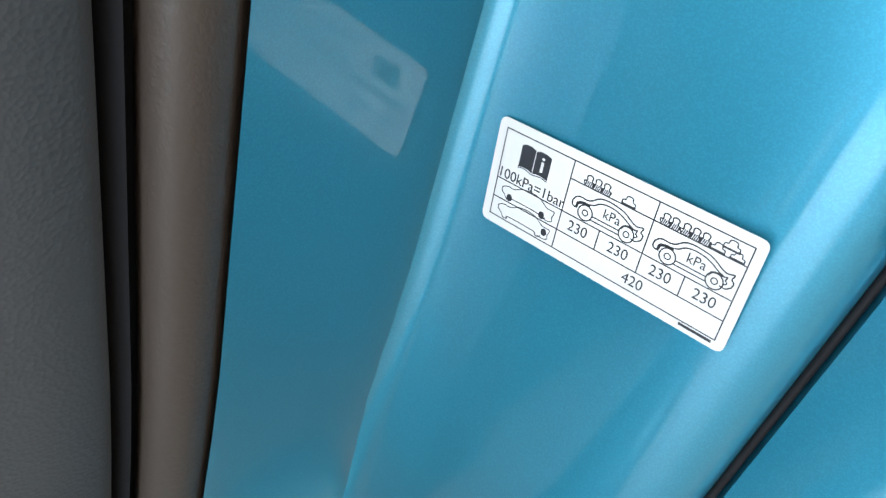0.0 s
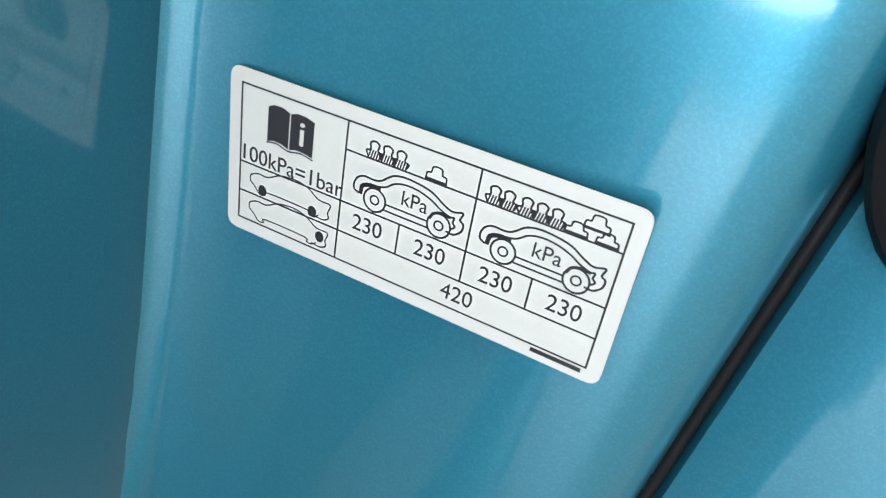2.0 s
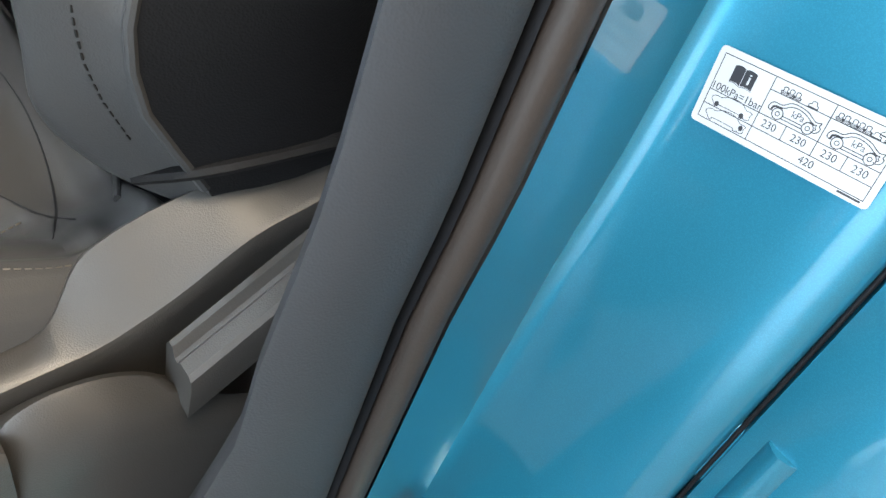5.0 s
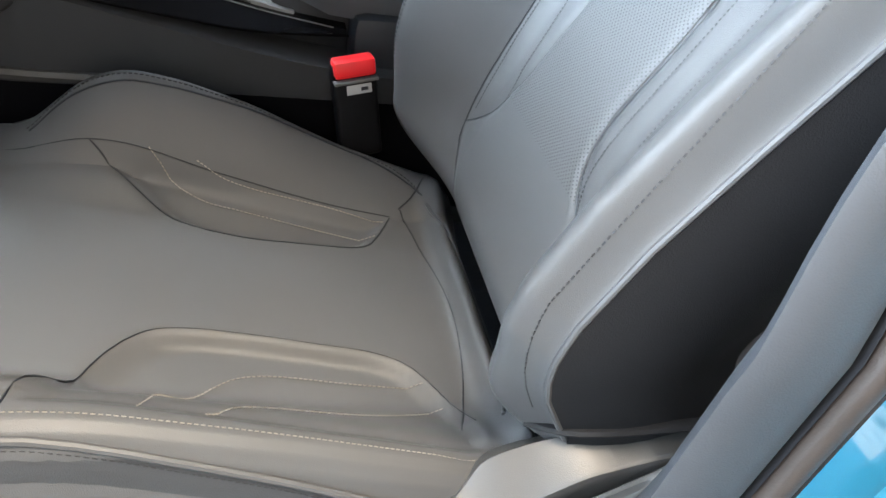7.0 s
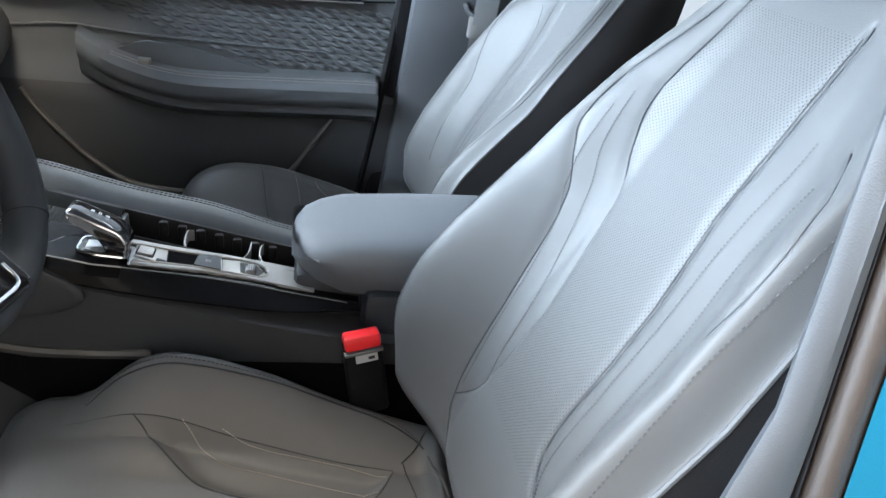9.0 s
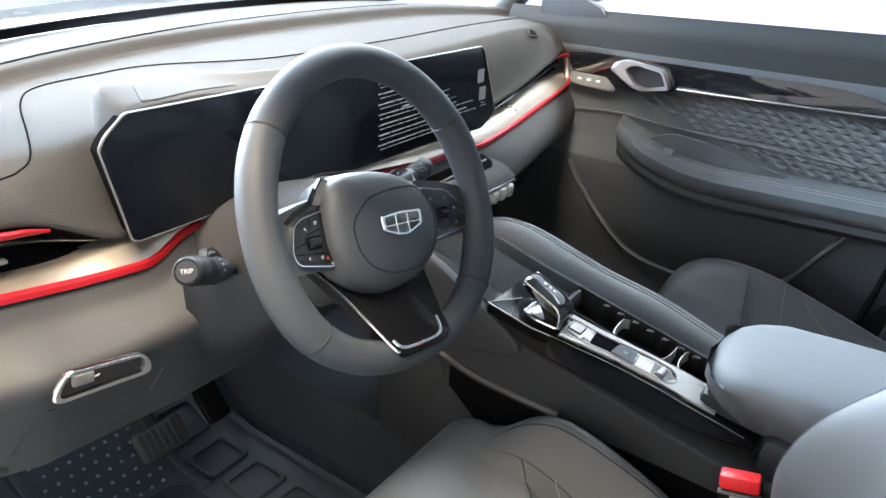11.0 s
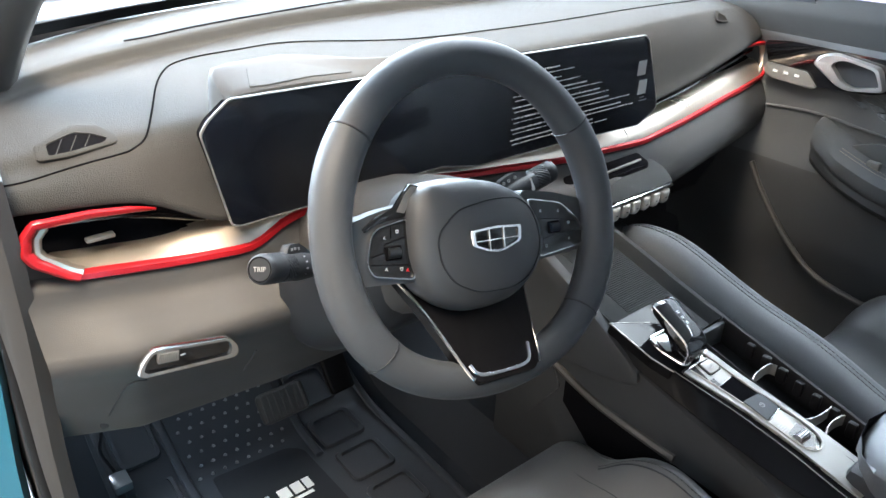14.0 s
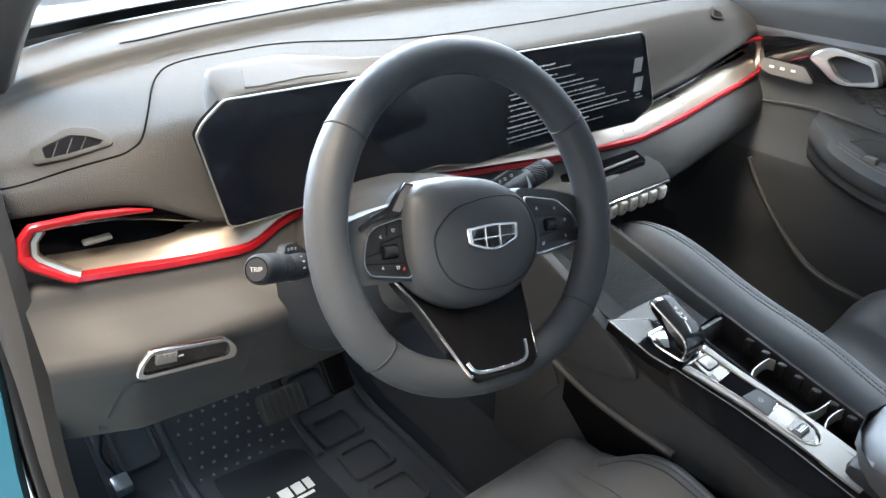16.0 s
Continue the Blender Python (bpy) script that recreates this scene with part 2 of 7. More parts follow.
def loft(rings, bm=None, closed=True, caps=True, cyclic=False):
    bm = bm or bmesh.new()
    rows = [[bm.verts.new(p) for p in r] for r in rings]
    n = len(rows[0])
    for a, b in zip(rows, rows[1:] + ([rows[0]] if cyclic else [])):
        for i in range(n if closed else n - 1):
            j = (i + 1) % n
            bm.faces.new((a[i], a[j], b[j], b[i]))
    if caps and closed and not cyclic:
        bm.faces.new(rows[0])
        bm.faces.new(rows[-1])
    return bm


def tube(path, r, n=8, bm=None, cyclic=False, flat=1.0, up=None):
    """A round or flattened cord along a path."""
    P = [Vector(p) for p in path]
    rings, last = [], None
    for i, p in enumerate(P):
        a = P[i - 1] if (i > 0 or cyclic) else P[i]
        b = P[(i + 1) % len(P)] if (i + 1 < len(P) or cyclic) else P[i]
        d = (b - a).normalized()
        ref = Vector(up) if up is not None else (last if last is not None else (Vector((0, 0, 1)) if abs(d.z) < 0.9 else Vector((1, 0, 0))))
        s = d.cross(ref)
        s = s.normalized() if s.length > 1e-6 else d.orthogonal().normalized()
        u = s.cross(d).normalized()
        last = u
        rr = r[i] if isinstance(r, (list, tuple)) else r
        rings.append([p + s * (rr * math.cos(2 * math.pi * k / n)) + u * (rr * flat * math.sin(2 * math.pi * k / n)) for k in range(n)])
    return loft(rings, bm, cyclic=cyclic)


def ribbon(path, profile, bm=None, caps=True):
    """A moulding: the profile of (dx, dy, dz) carried along the path."""
    return loft([[Vector(p) + Vector(q) for q in profile] for p in path], bm, caps=caps)


def block(c, s, bevel=0.0, m=None, seg=2, bm=None):
    """A box with rounded edges, about c or under the pose m."""
    b2 = bmesh.new()
    bmesh.ops.create_cube(b2, size=1)
    bmesh.ops.scale(b2, vec=s, verts=b2.verts)
    if bevel:
        bmesh.ops.bevel(b2, geom=b2.edges[:], offset=bevel, segments=seg, profile=0.5, affect="EDGES")
    bmesh.ops.transform(b2, matrix=(m if m is not None else Matrix()) @ Matrix.Translation(c) if m is not None else Matrix.Translation(c), verts=b2.verts)
    return merge(bm, b2)


def merge(bm, b2):
    if bm is None:
        return b2
    vs = {v: bm.verts.new(v.co) for v in b2.verts}
    for f in b2.faces:
        bm.faces.new([vs[v] for v in f.verts])
    b2.free()
    return bm


def prism(poly, m, depth, bevel=0.0, bm=None, seg=2, taper=1.0):
    """A plate: a polygon in the pose's x, y plane, from z = 0 to depth."""
    b2 = bmesh.new()
    cx, cy = sum(p[0] for p in poly) / len(poly), sum(p[1] for p in poly) / len(poly)
    lo = [b2.verts.new((x, y, 0)) for x, y in poly]
    hi = [b2.verts.new((cx + (x - cx) * taper, cy + (y - cy) * taper, depth)) for x, y in poly]
    b2.faces.new(lo[::-1])
    top = b2.faces.new(hi)
    for i in range(len(poly)):
        j = (i + 1) % len(poly)
        b2.faces.new((lo[i], lo[j], hi[j], hi[i]))
    if bevel:
        bmesh.ops.bevel(b2, geom=list(top.edges), offset=bevel, segments=seg, profile=0.6, affect="EDGES")
    bmesh.ops.transform(b2, matrix=m, verts=b2.verts)
    return merge(bm, b2)


def round_poly(poly, r, n=4):
    """A polygon with rounded corners."""
    out, m = [], len(poly)
    for i, p in enumerate(poly):
        p, a, b = Vector(p), Vector(poly[i - 1]), Vector(poly[(i + 1) % m])
        rr = min(r, 0.45 * (a - p).length, 0.45 * (b - p).length)
        s, e = p + (a - p).normalized() * rr, p + (b - p).normalized() * rr
        for k in range(n + 1):
            t = k / n
            q = s * (1 - t) ** 2 + p * 2 * t * (1 - t) + e * t * t
            out.append((q.x, q.y))
    return out


def frame_ring(poly_out, poly_in, m, depth, bm=None):
    """A flat rim between two polygons of one length."""
    b2 = bmesh.new()
    A = [[b2.verts.new((*p, z)) for p in poly] for poly, z in ((poly_out, 0), (poly_out, depth * 0.7), ([((o[0] * 0.8 + i[0] * 0.2), (o[1] * 0.8 + i[1] * 0.2)) for o, i in zip(poly_out, poly_in)], depth), (poly_in, depth), (poly_in, 0))]
    n = len(poly_out)
    for a, b in zip(A, A[1:]):
        for i in range(n):
            j = (i + 1) % n
            b2.faces.new((a[i], a[j], b[j], b[i]))
    bmesh.ops.transform(b2, matrix=m, verts=b2.verts)
    return merge(bm, b2)


def sheet(fn, us, vs, thick=0.0, bm=None):
    """A curved panel: fn(u, v) over the two lists, given some thickness inwards by fn2 if thick."""
    b2 = bmesh.new()
    g = [[b2.verts.new(fn(u, v)) for v in vs] for u in us]
    for i in range(len(us) - 1):
        for j in range(len(vs) - 1):
            b2.faces.new((g[i][j], g[i + 1][j], g[i + 1][j + 1], g[i][j + 1]))
    if thick:
        bmesh.ops.recalc_face_normals(b2, faces=b2.faces)
        bmesh.ops.solidify(b2, geom=b2.faces[:], thickness=thick)
    return merge(bm, b2)


def lin(a, b, n):
    return [a + (b - a) * i / (n - 1) for i in range(n)]


def sm(a, b, x):
    t = min(1, max(0, (x - a) / (b - a)))
    return t * t * (3 - 2 * t)


def interp(x, table):
    """A smooth value at x between rows of (x, value)."""
    if x <= table[0][0]:
        return table[0][1]
    for (a, p), (b, q) in zip(table, table[1:]):
        if x <= b:
            t = (x - a) / (b - a)
            return p + (q - p) * t
    return table[-1][1]


def soft_interp(x, table, w=0.02):
    return sum(interp(x + w * k / 3, table) for k in range(-3, 4)) / 7


def stitches(path, gap=0.0062, r=0.0007, length=0.0042, lift=(0, 0, 0.0012), bm=None):
    """A row of short threads along a path."""
    bm = bm or bmesh.new()
    P = [Vector(p) + Vector(lift) for p in path]
    acc, step = 0.0, gap
    for a, b in zip(P, P[1:]):
        seg = (b - a).length
        if seg < 1e-7:
            continue
        d = (b - a) / seg
        while acc <= seg:
            p = a + d * acc
            s = d.orthogonal().normalized()
            u = d.cross(s)
            ring = [[p + d * (t * length) + (s * math.cos(k * 2.094) + u * math.sin(k * 2.094)) * r for k in range(3)] for t in (-0.5, 0.5)]
            loft(ring, bm)
            acc += step
        acc -= seg
    return bm


def basis(o, x, y):
    """A pose with its x and y axes along those given."""
    x = Vector(x).normalized()
    z = x.cross(Vector(y)).normalized()
    y = z.cross(x)
    return Matrix((( x.x, y.x, z.x, o[0]), (x.y, y.y, z.y, o[1]), (x.z, y.z, z.z, o[2]), (0, 0, 0, 1)))


def lettering(name, body, size, m, material, parent, label="", align="CENTER"):
    cu = bpy.data.curves.new(name, "FONT")
    cu.body, cu.size, cu.extrude, cu.align_x, cu.align_y = body, size, size * 0.01, align, "CENTER"
    tmp = bpy.data.objects.new(name, cu)
    scene.collection.objects.link(tmp)
    dg = bpy.context.evaluated_depsgraph_get()
    me = bpy.data.meshes.new_from_object(tmp.evaluated_get(dg))
    bpy.data.objects.remove(tmp)
    me.materials.clear()
    me.materials.append(material)
    me.transform(m)
    ob = new(name, me)
    ob.parent = parent
    if label:
        tagged(ob, label)
    return ob


# ---- seat shape ----
CUSH_PROFILE = [(-0.475, 0.478), (-0.45, 0.500), (-0.42, 0.506), (-0.30, 0.528), (-0.10, 0.566), (-0.02, 0.580), (0.025, 0.582),
                (0.055, 0.566), (0.072, 0.535), (0.076, 0.48), (0.066, 0.42)]
LEAN = radians(24)
BACK_O = (-0.465, 0.66)


def cush_mid(v):
    """The cushion's middle line: y and z at v from 0 (rear) to 1 (front underside)."""
    k = v * (len(CUSH_PROFILE) - 1)
    i = min(int(k), len(CUSH_PROFILE) - 2)
    P = [Vector((0, *CUSH_PROFILE[max(0, min(len(CUSH_PROFILE) - 1, i + d))])) for d in (-1, 0, 1, 2)]
    t = k - i
    q = 0.5 * ((2 * P[1]) + (P[2] - P[0]) * t + (2 * P[0] - 5 * P[1] + 4 * P[2] - P[3]) * t * t + (3 * P[1] - P[0] - 3 * P[2] + P[3]) * t ** 3)
    return q.y, q.z


def cush_mid_z(y):
    return interp(y, [(a, b) for a, b in CUSH_PROFILE[:8]])


OUTER_H = [(-0.48, 0.35), (-0.42, 0.60), (-0.36, 0.75), (-0.25, 0.99), (-0.13, 1.18), (-0.03, 0.98), (0.05, 0.4), (0.1, 0.1)]
INNER_H = [(-0.48, 0.030), (-0.42, 0.040), (-0.385, 0.046), (-0.33, 0.057), (-0.24, 0.084), (-0.17, 0.095), (-0.12, 0.095), (-0.08, 0.074), (-0.05, 0.040), (-0.02, 0.008), (0.05, 0.0)]


def bolster_h(y, u):
    """The bolster's height along the cushion, outer (u > 0) and inner side."""
    return 0.066 * soft_interp(y, OUTER_H, 0.03) if u > 0 else soft_interp(y, INNER_H, 0.015)


def cush_rise(u):
    """The share of the bolster's height at u: a crease on the inner side, a soft slope on the outer."""
    if u > 0:
        return sm(0.105, 0.185, u)
    if u > -0.146:
        return 0.20 * sm(0.095, 0.146, -u)
    return 0.20 + 0.80 * min(1.0, (-0.146 - u) / 0.052) ** 0.85


def cush_side(s):
    """Across the cushion: s from 0 to 1.5 gives the way out and the share of the bolster's height and the drop."""
    a = abs(s)
    u = interp(a, [(0, 0), (1, 0.207), (1.15, 0.222), (1.3, 0.233), (1.4, 0.236), (1.5, 0.236)])
    rise = cush_rise(u if s >= 0 else -u)
    drop = interp(a, [(0, 0), (1, 0.0), (1.08, 0.004), (1.15, 0.013), (1.3, 0.045), (1.4, 0.075), (1.5, 0.115)])
    return u * (1 if s >= 0 else -1), rise, drop


def cush_pt(s, v):
    y, z = cush_mid(v)
    u, rise, drop = cush_side(s)
    roll = 0.023 * math.exp(-((y + 0.452) / 0.017) ** 2) * (1 - sm(0.17, 0.215, abs(u))) if v < 0.4 else 0
    return u, y, z + bolster_h(y, u) * rise - drop + roll


def cush_top(u, y):
    """The height of the cushion's upper side."""
    return cush_mid_z(y) + bolster_h(y, u) * cush_rise(u) + 0.023 * math.exp(-((y + 0.452) / 0.017) ** 2) * (1 - sm(0.17, 0.215, abs(u))) - 0.013 * sm(0.2, 0.222, abs(u))


IN_ARC = [(-0.125, -0.006), (-0.112, 0.010), (-0.096, 0.033), (-0.078, 0.079), (-0.072, 0.15), (-0.088, 0.22), (-0.107, 0.287), (-0.132, 0.335), (-0.150, 0.40), (-0.150, 0.52)]
IN_SIDE = [(-0.095, -0.08), (-0.101, -0.063), (-0.118, -0.035), (-0.125, -0.006), (-0.126, 0.068), (-0.128, 0.125), (-0.138, 0.21), (-0.150, 0.261), (-0.174, 0.302), (-0.192, 0.335), (-0.195, 0.40), (-0.18, 0.53)]
OUT_ARC = [(0.125, 0.020), (0.106, 0.040), (0.083, 0.060), (0.068, 0.083), (0.062, 0.117), (0.062, 0.178), (0.056, 0.237), (0.043, 0.334), (0.047, 0.388), (0.055, 0.443), (0.07, 0.51)]
OUT_SIDE = [(0.150, 0.02), (0.158, 0.10), (0.162, 0.2), (0.185, 0.27), (0.203, 0.315), (0.205, 0.355), (0.19, 0.39), (0.155, 0.425)]


def seam_marks():
    """Close-set spots along the backrest's seams."""
    out = []
    for line in (IN_ARC, IN_SIDE, OUT_ARC, OUT_SIDE):
        for (a, b), (c, d) in zip(line, line[1:]):
            n = max(2, int(math.hypot(c - a, d - b) / 0.004))
            out += [(a + (c - a) * k / n, b + (d - b) * k / n) for k in range(n)]
    return np.array(out)


SEAM_MARKS = seam_marks()


def seam_dip(u, h):
    """How deep the cover is drawn in beside a seam."""
    d2 = np.min((SEAM_MARKS[:, 0] - u) ** 2 + (SEAM_MARKS[:, 1] - h) ** 2)
    return 0.0028 * math.exp(-d2 / 0.00002) + 0.0010 * math.exp(-d2 / 0.00025)


def back_n(u, h):
    """How far the backrest swells forward, at u from its middle and h up the lean."""
    a = abs(u)
    lumbar = 0.016 * math.exp(-((h - 0.10) / 0.14) ** 2)
    if u > 0:
        side = interp(h, [(-0.1, 0.040), (-0.07, 0.0485), (-0.03, 0.067), (0.0, 0.083), (0.03, 0.090), (0.10, 0.090), (0.18, 0.081), (0.26, 0.070), (0.36, 0.053), (0.48, 0.020), (0.6, 0.007)])
        rise = sm(0.10, 0.214, a)
        drop = (0.034 + 0.035 * sm(-0.02, -0.075, h)) * sm(0.208, 0.239, a) ** 1.3
    else:
        side = soft_interp(h, [(-0.1, 0.045), (-0.06, 0.058), (-0.03, 0.073), (0.025, 0.106), (0.06, 0.112), (0.10, 0.113), (0.15, 0.103), (0.195, 0.090), (0.26, 0.071), (0.31, 0.063), (0.38, 0.046), (0.48, 0.018), (0.6, 0.007)], 0.02)
        rise = sm(0.10, 0.212, a)
        drop = (0.022 + 0.02 * sm(0.0, -0.075, h)) * sm(0.205, 0.238, a) ** 1.3
    n = side * rise + lumbar * (1 - rise) - drop
    if h < -0.045:
        q = min(1.0, (-0.045 - h) / 0.041)
        n = (n + 0.03) * math.sqrt(1 - q * q) - 0.03
    return n


def back_half(h):
    return interp(h, [(-0.12, 0.225), (-0.075, 0.232), (0.0, 0.238), (0.25, 0.240), (0.40, 0.215), (0.52, 0.165), (0.58, 0.14)])


def back_pt(u, h, lift=0.0):
    k = u * back_half(h) / 0.24 * (1 - 0.055 * sm(0.13, 0.235, abs(u)))
    n = back_n(u, h) + lift - seam_dip(u, h)
    return k, BACK_O[0] - math.sin(LEAN) * h + math.cos(LEAN) * n, BACK_O[1] + math.cos(LEAN) * h + math.sin(LEAN) * n

# ---- showroom around the car ----
solo("floor", block((0, 0, -0.06), (14, 16, 0.12)), M_FLOOR, "polished light grey showroom floor tiles", "floor", kind="structure")
solo("ceiling", block((0, 0, 5.25), (14, 16, 0.1)), M_WALL, "white showroom ceiling", "ceiling", kind="structure")
solo("wall_left", block((-5.2, 0, 2.6), (0.15, 16, 5.2)), M_WARM, "tan wood panelled showroom wall", "wall", kind="structure")
solo("wall_right", block((6.0, 0, 2.6), (0.15, 16, 5.2)), M_WALL, "white showroom wall", "wall", kind="structure")
solo("wall_rear", block((0, -7.0, 2.6), (14, 0.15, 5.2)), M_WALL, "white showroom wall", "wall", kind="structure")
for i, (x, w, z, h) in enumerate(((-5.6, 1.0, 2.6, 5.2), (5.8, 1.0, 2.6, 5.2), (0, 10.3, 0.2, 0.4), (0, 10.3, 5.05, 0.3), (0.9, 0.12, 2.65, 4.5), (3.4, 0.12, 2.65, 4.5), (-4.2, 0.12, 2.65, 4.5))):
    solo("wall_front", block((x, 6.3, z), (w, 0.16, h)), M_WALL, "white frame of the showroom window", "wall", kind="structure")
solo("ground", block((0, 30, -0.13), (160, 160, 0.06)), M_FLOOR, "pale paved ground outside the showroom", "ground", kind="structure")

# ---- car body ----
body = thing("car_body", "teal metallic car body with the driver door open", "car body", kind="structure")


def tumble(z):
    return interp(z, [(0.2, 0.030), (0.35, 0.020), (0.66, 0.0), (0.80, 0.0), (1.40, 0.12)])


def rake(z, y):
    """The jamb leans rearwards as it rises, its front edge more than its face."""
    return -0.0946 * (max(z, 0.60) - 0.706)


def pillar_rings(section, flare=None):
    rings = []
    for z in lin(0.22, 1.42, 49):
        row = []
        for x, y, w, fl in section:
            row.append(Vector((x + tumble(z) * w, y + rake(z, y) + (interp(z, flare) * fl if flare else 0), z)))
        rings.append(row)
    return rings


JAMB = [(-0.7165, -0.5140, 1, 0), (-0.7158, -0.520, 1, 0), (-0.7130, -0.540, 1, 0), (-0.7085, -0.5605, 1, 0), (-0.7062, -0.5665, 1, 0), (-0.7062, -0.573, 1, 0), (-0.7068, -0.5775, 1, 0), (-0.7085, -0.5825, 0.9, 0),
        (-0.7125, -0.5868, 0.8, 0), (-0.7185, -0.5892, 0.6, 0), (-0.731, -0.5908, 0.3, 0), (-0.75, -0.5918, 0.1, 0), (-0.78, -0.5926, 0.1, 0), (-0.796, -0.593, 0.1, 0),
        (-0.8070, -0.5945, 0.1, 0), (-0.8116, -0.598, 0.1, 0), (-0.8138, -0.603, 0.1, 0), (-0.8142, -0.640, 0.1, 0), (-0.80, -0.72, 0.1, 0), (-0.70, -0.72, 0.5, 0)]
part("b_pillar", loft(pillar_rings(JAMB), caps=False), M_PAINT, body, "teal metallic painted door jamb")
# weather seal of the front door opening
seal = [(-0.7048 + 0.0115 * math.cos(a) - 0.004 * math.sin(a), -0.5110 + 0.0120 * math.sin(a), 1, 0) for a in [2 * math.pi * k / 14 for k in range(14)]]
part("door_seal", loft(pillar_rings(seal)), M_SEAL, body, "brownish grey rubber door seal")
lip = [(-0.704, -0.4975, 1, 0), (-0.7085, -0.4960, 1, 0), (-0.701, -0.4925, 1, 0), (-0.690, -0.495, 1, 0)]
part("seal_lip", loft(pillar_rings(lip)), M_RUBBER, body)
FLARE = [(0.22, 0.13), (0.35, 0.085), (0.457, 0.040), (0.548, 0.010), (0.69, 0.0), (0.77, 0.0), (0.86, -0.006), (0.90, -0.014), (0.97, -0.036), (1.42, -0.06)]
trim = [(-0.690, -0.494, 1, 0), (-0.7055, -0.4925, 1, 0), (-0.7085, -0.488, 1, 0.15), (-0.7095, -0.475, 1, 0.35), (-0.7085, -0.460, 1, 0.7), (-0.706, -0.4465, 1, 0.9), (-0.701, -0.4395, 1, 1), (-0.694, -0.444, 1, 1), (-0.683, -0.457, 1, 1), (-0.660, -0.490, 1, 1), (-0.640, -0.55, 1, 0.8), (-0.635, -0.62, 1, 0.5)]
part("pillar_trim", loft(pillar_rings(trim, FLARE), caps=False), M_TRIM, body, "grey grained pillar trim")
# rear door edge beyond its seal
part("rear_seal", tube(cr([(-0.8150, -0.6055 - 0.0946 * (max(z, 0.6) - 0.706), z) for z in lin(0.25, 1.3, 19)], 2), 0.0012, 10), M_RUBBER, body, "black rubber rear door seal")
rear_door = thing("rear_door", "teal metallic rear car door with black rubber stop", "car door")
rd = [(-0.8152, -0.66), (-0.8152, -0.610), (-0.8175, -0.6045), (-0.83, -0.6010), (-0.90, -0.599), (-0.93, -0.603), (-0.94, -0.61), (-0.945, -0.70), (-0.945, -1.3), (-0.85, -1.3), (-0.84, -0.8)]
part("door_shell", loft([[Vector((x, y - 0.0946 * (max(z, 0.6) - 0.706), z)) for x, y in rd] for z in lin(0.25, 1.1, 18)]), M_PAINT, rear_door)
STOP = basis((-0.8275, -0.6035, 0.7560), (-1, 0, 0.10), (0.10, -0.0946, 1))
part("rubber_stop", loft([[STOP @ Vector((0.0165 * k * math.cos(a), 0.0255 * k * math.sin(a), z)) for a in [2 * math.pi * i / 32 for i in range(32)]] for k, z in ((0.96, -0.006), (1.0, -0.001), (1.0, 0.003), (0.95, 0.0052), (0.85, 0.006), (0.4, 0.0062))]), M_RUBBER, rear_door, "black rubber stop")
for z in (0.46,):
    part("hinge", block((-0.826, -0.606, z + 0.10), (0.045, 0.020, 0.05), 0.008, None, 4), M_PAINT, rear_door, "teal painted hinge")
    part("hinge_pin", tube([(-0.834, -0.596, z + 0.068), (-0.834, -0.596, z + 0.132)], 0.009, 14), M_PAINT, rear_door)

# sill, floor pan, roof and front pillar
part("sill", ribbon([(-0.75, y, 0.27) for y in lin(-0.58, 0.55, 12)], [(-0.06, 0, -0.08), (-0.06, 0, 0.05), (-0.045, 0, 0.065), (0.03, 0, 0.07), (0.05, 0, 0.06), (0.05, 0, -0.08)]), M_PAINT, body)
part("sill_plate", ribbon([(-0.70, y, 0.335) for y in lin(-0.5, 0.5, 8)], [(-0.03, 0, 0), (-0.03, 0, 0.012), (0.03, 0, 0.03), (0.05, 0, 0.02), (0.05, 0, 0)]), M_PLASTIC, body)


def floor_z(x, y):
    tunnel = 0.10 * sm(0.17, 0.12, abs(x))
    toe = 0.30 * max(0, y - 0.52) ** 1.0 * 1.6
    return 0.335 + tunnel + toe


part("floor_pan", sheet(lambda x, y: Vector((x, y, floor_z(x, y))), lin(-0.71, 0.71, 58), lin(-1.3, 0.95, 60), 0.02), M_CARPET, body, "black carpeted cabin floor")
part("firewall", block((0, 0.97, 0.72), (1.5, 0.03, 0.62)), M_BLACK, body)
part("roof", sheet(lambda x, y: Vector((x, y, 1.47 - 0.25 * x * x - 0.05 * (y + 0.6) ** 2)), lin(-0.60, 0.60, 21), lin(-1.6, 0.12, 21), 0.03), M_HEAD, body, "pale grey headliner and teal roof")
for sx in (-1, 1):
    part("front_pillar", tube(cr([(sx * (0.735 if sx > 0 else 0.698), 0.62, 0.98), (sx * (0.70 if sx > 0 else 0.662), 0.42, 1.16), (sx * (0.655 if sx > 0 else 0.607), 0.22, 1.31), (sx * 0.58, 0.05, 1.41)], 5), 0.032, 10), M_TRIM if sx > 0 else M_PLASTIC, body, "dark front pillar trim")
    part("roof_rail", tube(cr([(sx * 0.60, 0.08, 1.41), (sx * 0.59, -0.4, 1.43), (sx * 0.59, -1.0, 1.42), (sx * 0.61, -1.5, 1.36)], 5), 0.03, 8), M_HEAD, body)
part("windscreen", sheet(lambda x, t: Vector((x, 0.88 * (1 - t) + 0.05 * t - (0.42 - 0.3 * t) * x * x, 1.055 + 0.385 * t)), lin(-0.70, 0.70, 13), lin(0, 1, 8)), M_GLASS, body).visible_shadow = False
part("screen_band", sheet(lambda x, t: Vector((x, 0.876 * (1 - t) + 0.046 * t - (0.42 - 0.3 * t) * x * x, 1.053 + 0.385 * t)), lin(-0.70, 0.70, 25), lin(0.0, 0.065, 3), 0.002), M_BLACK, body, "black printed band along the windscreen")
